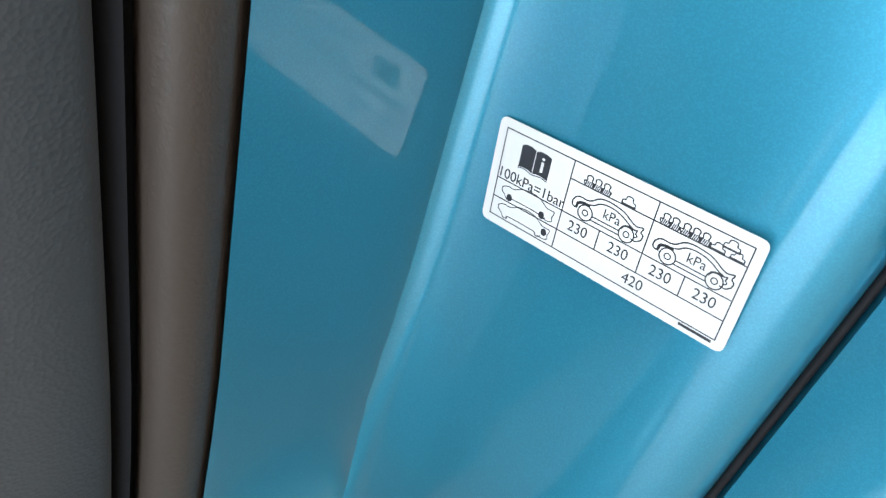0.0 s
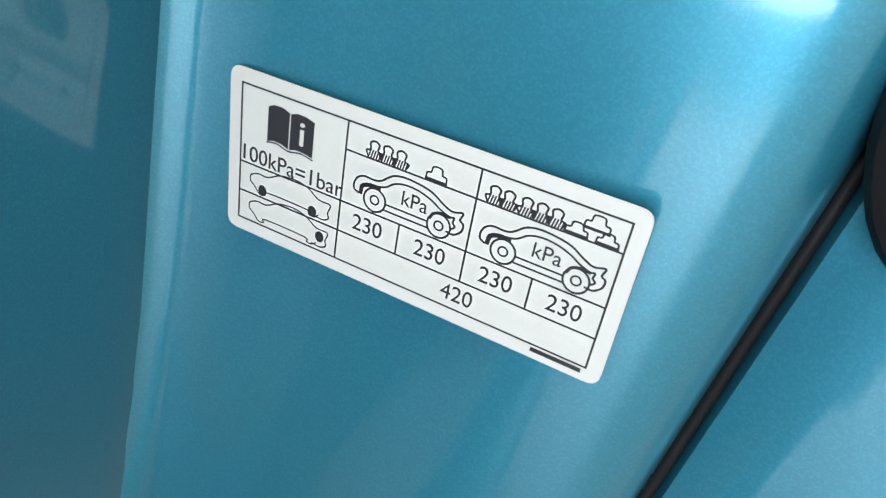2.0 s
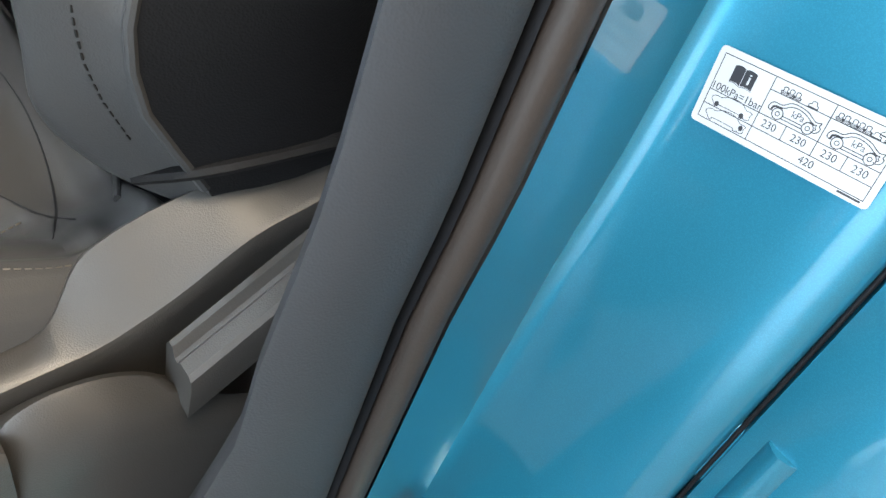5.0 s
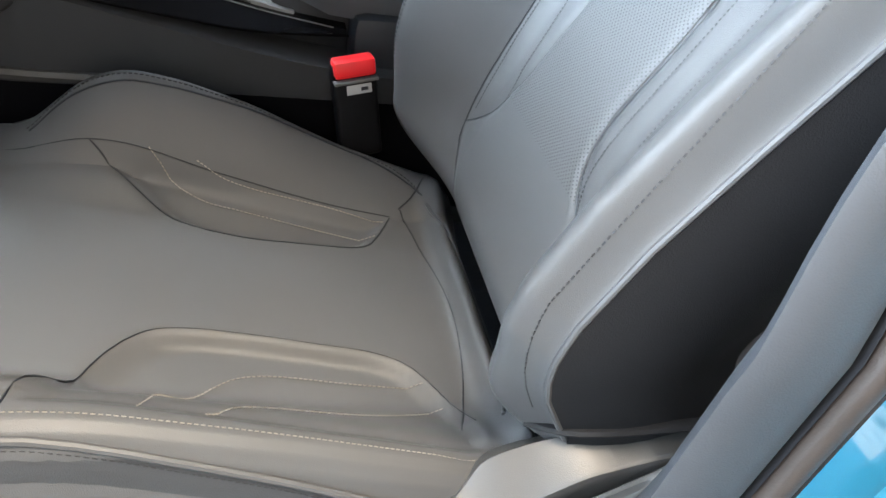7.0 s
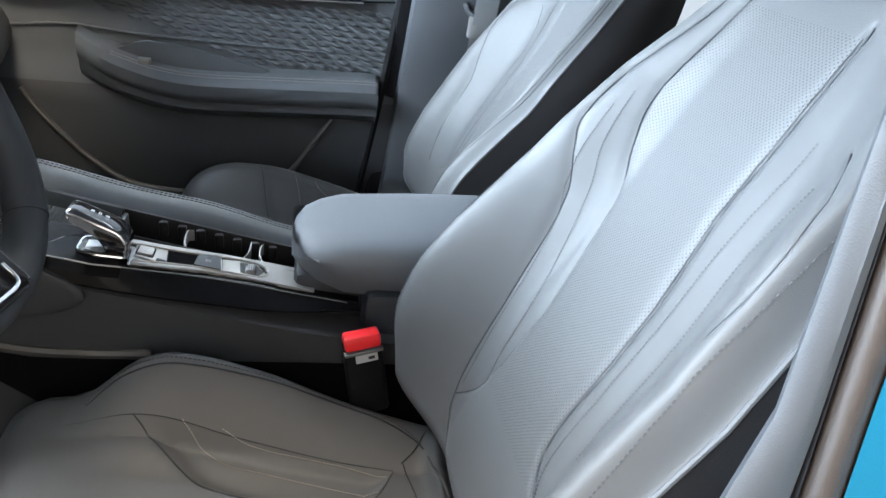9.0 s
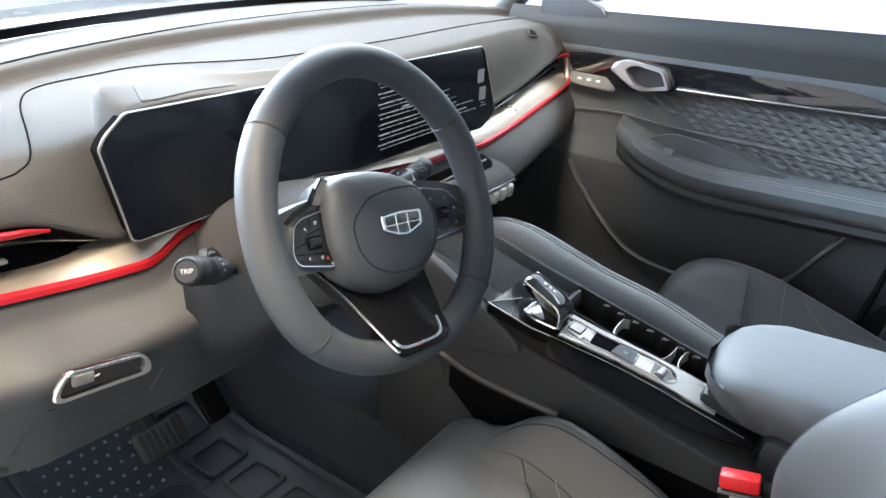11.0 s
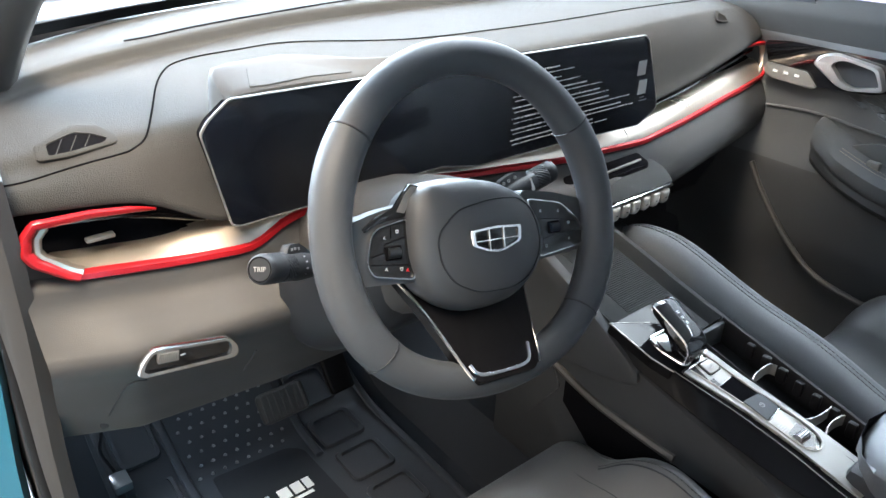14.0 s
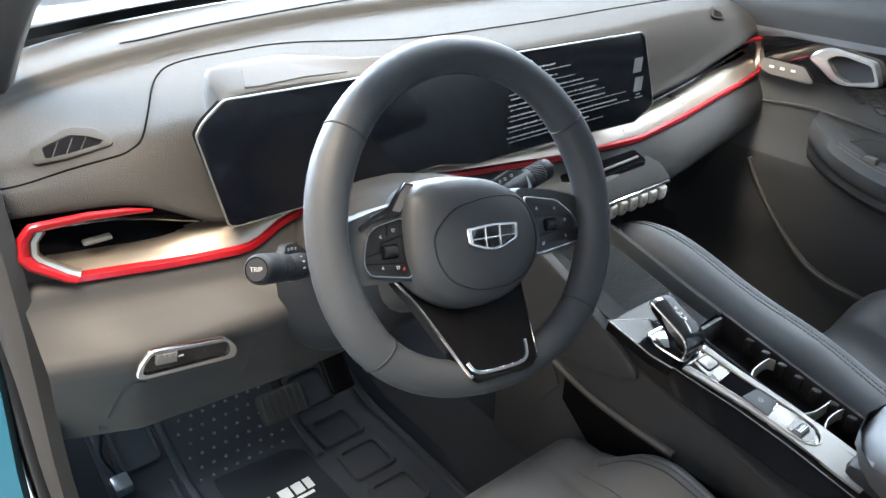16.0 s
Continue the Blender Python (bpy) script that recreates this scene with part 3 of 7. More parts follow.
part("bonnet", sheet(lambda x, y: Vector((x, y, 1.03 - 0.22 * (y - 0.95) ** 1.3 - 0.10 * x * x)), lin(-0.78, 0.78, 13), lin(0.97, 2.0, 12)), M_PAINT, body)
part("cowl", block((0, 0.93, 1.02), (1.36, 0.12, 0.03), 0.01), M_BLACK, body)
# front door opening's leading edge: jamb paint, seal, trim
part("front_jamb", loft([[Vector((x - 0.02 * sm(0.9, 0.6, z), y, z)) for x, y in ((-0.812, 0.42), (-0.806, 0.33), (-0.794, 0.305), (-0.768, 0.300), (-0.760, 0.315), (-0.756, 0.6), (-0.812, 0.6))] for z in lin(0.3, 1.0, 10)]), M_PAINT, body, "teal painted front door jamb")
part("front_seal", tube(cr([(-0.735, 0.46, 1.12), (-0.742, 0.38, 1.04), (-0.750, 0.310, 0.95), (-0.755, 0.285, 0.84), (-0.760, 0.274, 0.70), (-0.762, 0.272, 0.50), (-0.762, 0.272, 0.34)], 5), 0.0105, 10), M_RUBBER, body, "black rubber front door seal")
part("kick_panel", loft([[Vector((x - 0.012 * sm(0.95, 0.65, z), y, z)) for x, y in ((-0.760, 0.285), (-0.752, 0.264), (-0.740, 0.256), (-0.726, 0.262), (-0.722, 0.30), (-0.722, 0.75), (-0.755, 0.75))] for z in lin(0.34, 1.03, 10)]), M_DASH, body, "dark plastic kick panel")
part("right_kick_panel", block((0.705, 0.72, 0.66), (0.04, 0.52, 0.72), 0.01), M_BLACK, body, "black passenger kick panel")
part("tail_wall", block((0, -1.75, 0.8), (1.5, 0.04, 1.2)), M_BLACK, body)
part("rear_bench", block((0, -1.35, 0.62), (1.3, 0.3, 0.6), 0.06, None, 3), M_LEATHER, body)
def pillar_y(z):
    return soft_interp(z, [(0.34, -0.395), (0.54, -0.437), (0.84, -0.462), (1.1, -0.478), (1.42, -0.50)], 0.04)


part("right_pillar_trim", loft([[Vector((x - tumble(z) * 0.9, pillar_y(z) + dy, z)) for x, dy in ((0.70, 0.0), (0.668, -0.002), (0.655, -0.006), (0.642, -0.030), (0.638, -0.10), (0.634, -0.30), (0.70, -0.32))] for z in lin(0.34, 1.42, 28)], caps=False), M_TRIM, body, "grey grained pillar trim")
part("belt_strap", sheet(lambda t, w: Vector((0.622 - tumble(0.62 + 0.75 * t) * 0.9, -0.607 + 0.023 * w - 0.02 * t, 0.62 + 0.75 * t)), lin(0, 1, 12), (-1, 1), 0.002), M_WEB, body, "grey webbing seat belt")
part("belt_guide", tube(cr([(0.606, -0.575, 0.972), (0.600, -0.585, 0.956), (0.600, -0.615, 0.950), (0.604, -0.640, 0.956), (0.608, -0.645, 0.968)], 4), 0.006, 8), M_TRIM, body, "dark belt guide")
part("right_door_seal", loft([[Vector((x - tumble(z) * 0.9, pillar_y(z) + dy, z)) for x, dy in ((0.674, -0.004), (0.676, 0.020), (0.684, 0.028), (0.70, 0.028), (0.70, -0.004))] for z in lin(0.36, 1.06, 20)]), M_RUBBER, body, "black rubber door seal")
part("belt_tongue", frame_ring(round_poly([(-0.026, -0.026), (0.026, -0.026), (0.024, 0.026), (-0.024, 0.026)], 0.006), round_poly([(-0.008, -0.014), (0.008, -0.014), (0.008, 0.012), (-0.008, 0.012)], 0.003), basis((0.602, -0.610, 0.932), (0, -1, 0), (0, 0, 1)), 0.006), M_SILVER, body, "silver belt tongue")

# ---- passenger door ----
pdoor = thing("passenger_door", "dark passenger door panel with quilted insert and chrome handle", "car door")


def door_x(y, z):
    x = 0.685
    x -= 0.025 * sm(0.94, 0.99, z)
    x += 0.02 * sm(1.03, 1.075, z)
    x -= 0.02 * sm(0.80, 0.70, z)
    x += 0.03 * sm(0.62, 0.45, z)
    return x


def door_pt(y, z):
    return Vector((door_x(y, z), y, z + (0.02 * sm(0.95, 1.07, z) * (0.29 - y) / 0.6)))


part("door_panel", sheet(door_pt, lin(-0.47, 0.50, 50), lin(0.735, 0.992, 32), -0.02), M_DOOR, pdoor)
part("door_cap", sheet(door_pt, lin(-0.47, 0.50, 50), lin(0.992, 1.068, 14), -0.02), M_CAP, pdoor, "dark soft door cap")
# lower part in the darker console material
part("lower_panel", sheet(door_pt, lin(-0.47, 0.50, 50), lin(0.36, 0.735, 30), -0.02), M_CONSOLE, pdoor, "darker lower door panel")
part("window_glass", sheet(lambda y, z: Vector((0.705 - 0.12 * (z - 1.07) / 0.35, y, z)), lin(-0.46, 0.42, 4), lin(1.07, 1.40, 4)), M_GLASS, pdoor).visible_shadow = False
DM = basis((0.664, 0, 0), (0, 1, 0), (0, 0, 1)) @ Matrix.Diagonal((1, 1, -1, 1))
gloss = [(0.335, 0.972), (0.302, 0.900), (0.20, 0.906), (0.105, 0.914), (0.060, 0.930), (-0.12, 0.935), (-0.372, 0.9435), (-0.375, 0.949), (-0.296, 0.974), (-0.25, 0.983), (-0.11, 0.987), (0.08, 0.990), (0.20, 0.991)]
part("gloss_trim", prism(round_poly(gloss, 0.01), DM @ Matrix.Translation((0, 0, -0.010)), 0.011, 0.003), M_PIANO, pdoor, "piano black door trim")
part("chrome_strip", tube(cr([(0.660, 0.068, 0.930), (0.660, -0.12, 0.9355), (0.660, -0.374, 0.945)], 6), 0.0036, 8), M_CHROME, pdoor, "chrome strip")
dot_plate = part("memory_plate", prism(round_poly([(0.322, 0.912), (0.318, 0.932), (0.232, 0.929), (0.207, 0.905), (0.214, 0.899), (0.30, 0.903)], 0.005), DM @ Matrix.Translation((0, 0, 0.001)), 0.004, 0.002), M_SILVER, pdoor, "satin silver plate with three white dots for its lights")
# white blocks stand for three small lights on the plate
for y in (0.296, 0.273, 0.250):
    part("memory_button", block((0, 0, 0), (0.003, 0.010, 0.005), 0.001, Matrix.Translation((0.6592, y, 0.918))), M_WHITE, dot_plate)
hd_o = [(0.223, 0.951), (0.211, 0.969), (0.186, 0.977), (0.099, 0.967), (0.079, 0.926), (0.146, 0.914), (0.169, 0.919)]
hd_i = [(0.186, 0.955), (0.176, 0.965), (0.157, 0.969), (0.104, 0.961), (0.089, 0.933), (0.136, 0.921), (0.160, 0.929)]
part("door_handle", frame_ring(round_poly(hd_o, 0.010), round_poly(hd_i, 0.008), DM, 0.018), M_SATIN, pdoor, "satin chrome inner door handle")
part("handle_cup", prism(round_poly(hd_i, 0.008), DM @ Matrix.Translation((0, 0, 0.001)), 0.003), M_BLACK, pdoor, "dark handle cup")
arm = cr([(0, 0.184, 0.822), (0, 0.160, 0.808), (0, 0.10, 0.786), (0, 0.03, 0.766), (0, -0.05, 0.758), (0, -0.2, 0.762), (0, -0.39, 0.768), (0, -0.415, 0.764)], 5)
part("door_armrest", loft([[Vector((0.69 - a * (0.55 + 0.45 * sm(0.19, 0.10, p.y)), p.y, p.z + b)) for a, b in ((0, 0.03), (0.04, 0.026), (0.066, 0.018), (0.078, 0.004), (0.077, -0.014), (0.072, -0.026), (0.060, -0.034), (0.058, -0.050), (0.040, -0.066), (0.0, -0.074))] for p in arm]), M_DOOR, pdoor, "dark leather door armrest")
for off in (0.060, 0.067):
    part("stitching", stitches([Vector((0.69 - off, p.y, p.z + (0.0225 if off < 0.062 else 0.019))) for p in arm if p.y < 0.12], r=0.0006), M_STITCH, pdoor)
part("switch_plate", prism(round_poly([(0.12, 0.812), (0.02, 0.786), (-0.06, 0.780), (-0.20, 0.79), (-0.02, 0.83), (0.06, 0.835)], 0.02), DM, 0.01, 0.003), M_DOOR, pdoor)
part("window_switch", block((0.640, 0.055, 0.797), (0.016, 0.024, 0.014), 0.003), M_SILVER, pdoor, "silver window switch")
part("door_crease", tube(cr([(0.683, 0.33, 0.838), (0.681, 0.20, 0.850), (0.681, 0.05, 0.840), (0.681, -0.3, 0.835)], 5), 0.003, 6), M_DOOR, pdoor)
quilt = bmesh.new()
for r in range(11):
    for c in range(20):
        y, z = 0.14 - c * 0.031 - (r % 2) * 0.0155, 0.922 - r * 0.0118
        low = interp(y, [(-0.45, 0.80), (-0.2, 0.79), (0.0, 0.845), (0.12, 0.885), (0.2, 0.90)])
        if z < low or y < -0.44:
            continue
        ring = [Vector((0.6835, y + 0.0152 * math.cos(a), z + 0.0056 * math.sin(a) + 0.003 * math.cos(a))) for a in [k * math.pi / 4 for k in range(8)]]
        vs = [quilt.verts.new(p) for p in ring]
        top = quilt.verts.new((0.6768, y - 0.002, z - 0.0026))
        for k in range(8):
            quilt.faces.new((vs[k], vs[(k + 1) % 8], top))
part("quilted_insert", quilt, M_DOOR, pdoor, "quilted black door insert", smooth=False, kind="stuff")
part("pocket", tube(cr([(0.660, 0.30, 0.72), (0.660, 0.2625, 0.664), (0.660, 0.178, 0.575), (0.650, 0.08, 0.525), (0.650, -0.10, 0.515), (0.650, -0.22, 0.56), (0.660, -0.297, 0.66), (0.664, -0.335, 0.714)], 5), 0.006, 8), M_PLASTIC, pdoor)
part("door_gap", tube(cr([(0.672, -0.385, 0.50), (0.668, -0.42, 0.72), (0.665, -0.452, 0.98), (0.66, -0.466, 1.09)], 5), 0.008, 8), M_RUBBER, pdoor, "black rubber door seal")
part("belt_crease", tube(cr([(0.680, -0.375, 0.945), (0.676, -0.42, 0.949), (0.672, -0.465, 0.953)], 4), 0.002, 6), M_VOID, pdoor)
part("mirror_sail", prism([(0.42, 1.040), (0.25, 1.052), (0.27, 1.075), (0.42, 1.13)], basis((0.690, 0, 0), (0, 1, 0), (0, 0, 1)) @ Matrix.Diagonal((1, 1, -1, 1)), 0.02, 0.004), M_BLACK, pdoor, "black mirror base trim")
# outside mirror
mirror = thing("wing_mirror", "black wing mirror outside the passenger window", "car mirror")
part("housing", block((0.93, 0.40, 1.12), (0.20, 0.09, 0.13), 0.035, None, 4), M_PIANO, mirror)
part("mirror_glass", block((0.93, 0.352, 1.12), (0.17, 0.006, 0.10), 0.002), M_CHROME, mirror)
part("foot", block((0.80, 0.40, 1.06), (0.12, 0.05, 0.03), 0.01), M_BLACK, mirror)
# another car standing beyond the passenger side
other = thing("parked_car", "lilac saloon car parked in the showroom", "car")
prof = [(-2.2, 0.45), (-2.15, 0.85), (-1.4, 0.95), (-0.75, 1.38), (0.35, 1.42), (1.05, 1.0), (1.9, 0.86), (2.2, 0.6), (2.2, 0.35), (-2.2, 0.3)]
part("shell", loft([[Vector((3.2 + dx, 0.4 + y * k, 0.05 + z * (1 if abs(dx) < 0.8 else 0.97))) for y, z in round_poly(prof, 0.12)] for dx, k in ((-0.88, 0.97), (-0.8, 1.0), (0.8, 1.0), (0.88, 0.97))]), M_PURPLE, other)
for y in (-1.0, 1.75):
    part("wheel", tube([(2.30, y, 0.33), (2.42, y, 0.33), (2.52, y, 0.33)], 0.33, 28), M_TYRE, other)
part("side_window", sheet(lambda t, h: Vector((2.312 + 0.0 * h, -0.6 + 1.55 * t + 0.25 * (0.5 - t) * h, 1.02 + 0.30 * h)), lin(0, 1, 4), lin(0, 1, 3), 0.006), M_PIANO, other)


def build_seat(cx, side, label, slide=0.0, drop=0.0):
    """A front seat about x = cx; side is -1 where its outer flank faces -x."""
    seat = thing("front_seat", label, "car seat", "front seats")

    def X(p, lift=0.0):
        return Vector((cx + side * p[0], p[1] + slide, p[2] + lift - drop))

    def sink(u, y):
        for poly in inserts:
            if inside(u, y, poly):
                return 0.0125 * sm(0, 0.016, edge_gap(u, y, poly))
        return 0.0

    def on_cush(line, lift=0.0015, n=5):
        return [X((p.x, p.y, cush_top(p.x, p.y) - sink(p.x, p.y) + lift)) for p in cr([(u, y, 0) for u, y in line], n)]

    def on_back(line, lift=0.0015, n=5):
        return [X(back_pt(p.x, p.y, lift)) for p in cr([(u, h, 0) for u, h in line], n)]

    def inside(u, y, poly):
        hit = False
        for (a, b), (c, d) in zip(poly, poly[1:] + poly[:1]):
            if (b > y) != (d > y) and u < (c - a) * (y - b) / (d - b) + a:
                hit = not hit
        return hit

    def edge_gap(u, y, poly):
        best = 9
        for (a, b), (c, d) in zip(poly, poly[1:] + poly[:1]):
            t = max(0, min(1, ((u - a) * (c - a) + (y - b) * (d - b)) / ((c - a) ** 2 + (d - b) ** 2 + 1e-12)))
            best = min(best, math.hypot(u - a - t * (c - a), y - b - t * (d - b)))
        return best

    # cushion with sunk side inserts
    ridge_o = [(0.196, -0.092), (0.150, -0.103), (0.098, -0.118), (0.060, -0.148), (0.049, -0.182), (0.049, -0.235), (0.053, -0.293), (0.057, -0.340), (0.068, -0.372), (0.090, -0.392), (0.116, -0.408), (0.146, -0.418)]
    ridge_i = [(-0.160, -0.087), (-0.146, -0.105), (-0.116, -0.140), (-0.094, -0.174), (-0.085, -0.229), (-0.088, -0.287), (-0.095, -0.349), (-0.114, -0.372), (-0.146, -0.391)]
    insert_o = [(p.x, p.y) for p in cr([(u, y, 0) for u, y in ridge_o], 4)] + [(0.190, -0.418), (0.199, -0.40), (0.199, -0.25)]
    insert_i = [(p.x, p.y) for p in cr([(u, y, 0) for u, y in ridge_i], 4)] + [(-0.148, -0.27)]
    inserts = (insert_o, insert_i)
    V = lin(0, 1, 160)
    S = lin(-1.5, 1.5, 181)

    def cp(s, v):
        u, y, z = cush_pt(s, v)
        if v < 0.62:
            z -= sink(u, y)
        return X((u, y, z))

    cushion = part("seat_cushion", sheet(cp, S, V), M_LEATHER, seat)
    # seams, piping and threads of the cushion
    part("seam", tube(on_cush(ridge_o, -0.0002), 0.0008, 5), M_BLACK, cushion)
    part("seam", tube(on_cush(ridge_i, -0.0001), 0.0010, 5), M_BLACK, cushion)
    part("seam", tube(on_cush([(-0.166, 0.03), (-0.164, -0.027), (-0.160, -0.087), (-0.156, -0.142), (-0.152, -0.19), (-0.149, -0.252), (-0.147, -0.327), (-0.147, -0.391)], -0.0002), 0.0010, 5), M_BLACK, cushion)
    for row, raised in ((((0.190, -0.165), (0.135, -0.182), (0.098, -0.212), (0.086, -0.25), (0.088, -0.32), (0.089, -0.384)), 0.0014), (((0.192, -0.206), (0.172, -0.226), (0.156, -0.266), (0.134, -0.335), (0.116, -0.398)), 0.0014), (((-0.156, -0.142), (-0.132, -0.188), (-0.127, -0.228), (-0.122, -0.288), (-0.115, -0.370)), 0.0014), (((-0.154, -0.187), (-0.148, -0.216), (-0.145, -0.276), (-0.143, -0.327), (-0.138, -0.381)), 0.0014)):
        part("stitching", stitches(on_cush(row, raised + 0.0004), gap=0.0044, r=0.0007, length=0.0030, lift=(0, 0, 0.0)), M_STITCH, cushion)
    for sgn in (-1, 1):
        if sgn < 0:
            welt = [(-0.186, -0.029), (-0.194, -0.052), (-0.1935, -0.086), (-0.194, -0.12), (-0.195, -0.17), (-0.197, -0.238), (-0.200, -0.328), (-0.196, -0.383), (-0.185, -0.418), (-0.172, -0.432)]
            part("seam", tube(on_cush(welt, 0.0002), 0.0012, 6), M_BLACK, cushion)
            part("stitching", stitches(on_cush([(u - 0.005, y + 0.002) for u, y in welt], 0.0006), gap=0.0052, r=0.0007, length=0.0034, lift=(0, 0, 0)), M_STITCH_D, cushion)
        edge = [(sgn * (0.203 if y > -0.40 else 0.203 - (-0.40 - y) * 0.5), y) for y in lin(0.01, -0.432, 14)]
        if sgn > 0:
            part("stitching", stitches(on_cush(edge, 0.001), gap=0.0043, r=0.0006, length=0.0027, lift=(0, 0, 0)), M_STITCH, cushion)
            part("seam", tube(on_cush([(sgn * 0.209, y) for y in lin(0.03, -0.42, 14)], 0.0), 0.0011, 5), M_BLACK, cushion)
        pipe = [X((sgn * interp(y, [(-0.36, 0.2310), (-0.25, 0.2255), (-0.10, 0.2180)]), y, cush_top(sgn * 0.19, y) + interp(y, [(-0.36, -0.0335), (-0.25, -0.0195), (-0.10, -0.0065)]))) for y in lin(0.045, -0.44, 20)]
        part("piping", tube(pipe, 0.003, 8), M_LEATHER, cushion)
        part("piping_stitch", stitches([p + Vector((side * sgn * 0.003, 0, -0.005)) for p in pipe], gap=0.0048, r=0.0005, length=0.003, lift=(0, 0, 0)), M_STITCH_D, cushion)

        def low_side(k, y, sgn=sgn):
            z0 = cush_top(sgn * 0.19, y) + interp(y, [(-0.36, -0.0335), (-0.25, -0.0195), (-0.10, -0.0065)])
            u0 = interp(y, [(-0.36, 0.2310), (-0.25, 0.2255), (-0.10, 0.2180)])
            return X((sgn * (u0 + (0.2325 - u0) * min(1.0, k / 0.25) ** 0.6 + 0.0008), y, z0 - 0.001 - (z0 - 0.45) * k))
        # upright side, coloured as leather in shade
        part("side_panel", sheet(low_side, lin(0, 1, 12), lin(0.045, -0.45, 28)), M_SIDE, cushion, "leather cushion side panel with shade put in its colour")
    part("piping", tube(on_cush([(u, -0.470 + 0.035 * (u / 0.16) ** 2) for u in lin(-0.16, 0.15, 11)], 0.002), 0.0022, 8), M_LEATHER, cushion)
    for sgn in (-1,):
        part("seam", tube(on_cush([(sgn * 0.155, -0.402), (sgn * 0.172, -0.42), (sgn * 0.196, -0.437)], 0.0), 0.0011, 5), M_BLACK, cushion)
    part("seam", tube(on_cush([(u, -0.434 + 0.028 * (u / 0.15) ** 2) for u in lin(-0.155, 0.155, 9)], -0.0005), 0.0012, 5), M_BLACK, cushion)

    # backrest: front skin, outer flanks, seams
    fine_ = side < 0
    U = lin(-0.24, 0.24, 161 if fine_ else 81)
    Hh = lin(-0.085, 0.60, 190 if fine_ else 90)
    rest = part("backrest", sheet(lambda u, h: X(back_pt(u, h, -0.006 * sm(0.6, 0.5, 0.6) - (0.02 * sm(0.52, 0.6, h)))), U, Hh), M_LEATHER, seat)
    def st_in(h):
        return interp(h, [(-0.06, 0.214), (0.03, 0.203), (0.1, 0.205), (0.2, 0.212), (0.3, 0.219)])

    def st_out(h):
        return interp(h, [(-0.07, 0.229), (-0.03, 0.227), (0.03, 0.224), (0.1, 0.224), (0.18, 0.221), (0.26, 0.217), (0.36, 0.222)])

    for sgn in (-1, 1):
        def flank(q, h, sgn=sgn):
            a = Vector(back_pt(sgn * 0.24, h, -0.001))
            depth = interp(h, [(-0.13, 0.20), (0.2, 0.16), (0.6, 0.09)])
            bulge = 0.012 * math.sin(math.pi * min(1, q * 1.1)) * sgn
            return X((a.x + bulge - sgn * 0.03 * q * q, a.y - math.cos(LEAN) * depth * q, a.z - math.sin(LEAN) * depth * q * sm(-0.10, 0.12, h)))
        part("side_panel", sheet(flank, lin(0, 1, 9), lin(-0.085, 0.6, 40)), M_SUEDE, seat, "black leather side panel")
        part("piping", tube([X(back_pt(sgn * 0.2385, h, 0.0005)) for h in lin(-0.065, 0.58, 40)], 0.0026, 8), M_LEATHER, seat)
        part("stitching", stitches([X(back_pt(sgn * (st_out(h) if sgn > 0 else st_in(h)), h, 0.0008)) for h in lin(-0.05, 0.5, 40)], gap=0.0048, r=0.0007, length=0.0027, lift=(0, 0, 0)), M_STITCH_D, rest)
        if sgn < 0:
            part("seam", tube(on_back([(sgn * ((st_out(h) if sgn > 0 else st_in(h)) + 0.004), h) for h in lin(-0.07, 0.55, 24)], -0.0003), 0.0007, 5), M_BLACK, rest)
    for line in (IN_ARC, IN_SIDE, OUT_ARC, OUT_SIDE):
        part("seam", tube(on_back(line, 0.0001), 0.0010, 5), M_BLACK, rest)
    rows_b = [[(-0.119, 0.014), (-0.120, 0.075), (-0.126, 0.16), (-0.139, 0.227), (-0.159, 0.279), (-0.172, 0.36)], [(-0.088, 0.042), (-0.094, 0.126), (-0.114, 0.206), (-0.133, 0.275), (-0.152, 0.321), (-0.165, 0.38)],
              [(0.097, 0.053), (0.084, 0.086), (0.081, 0.167), (0.075, 0.284), (0.079, 0.345), (0.096, 0.422)], [(0.113, 0.120), (0.110, 0.16), (0.109, 0.209), (0.104, 0.296), (0.110, 0.348), (0.131, 0.395)]]
    for row in rows_b:
        part("stitching", stitches(on_back(row, 0.0010), gap=0.0038, r=0.0006, length=0.0021, lift=(0, 0, 0)), M_STITCH_D, rest)

    def perf(q, h):
        a = interp(h, [(y, x) for x, y in IN_ARC[1:]])
        b = interp(h, [(y, x) for x, y in OUT_ARC])
        return X(back_pt(a + (b - a) * (q + 1) / 2, h, 0.0012))
    part("perforated_insert", sheet(perf, lin(-0.97, 0.97, 31), lin(0.05, 0.5, 60)), M_PERF, rest, "perforated grey leather centre insert")
    # shell at the rear, base, flap
    part("back_shell", sheet(lambda u, h: X((u * back_half(h) / 0.24 * 0.76, BACK_O[0] - math.sin(LEAN) * h - math.cos(LEAN) * (0.10 - 0.1 * abs(u) ** 1.2), BACK_O[1] + math.cos(LEAN) * h - math.sin(LEAN) * 0.10)), lin(-0.24, 0.24, 15), lin(-0.13, 0.6, 20)), M_PLASTIC, seat)
    part("headrest", block((0, 0, 0), (0.26, 0.09, 0.17), 0.035, pose(cx, BACK_O[0] - 0.275 + slide, BACK_O[1] + 0.665 - drop, -18, 0, 0), 4), M_LEATHER, seat)
    for sx in (-0.06, 0.06):
        part("headrest_post", tube([(cx + sx, BACK_O[0] - 0.235 + slide, BACK_O[1] + 0.52), (cx + sx, BACK_O[0] - 0.265 + slide, BACK_O[1] + 0.62)], 0.006, 8), M_CHROME, seat)
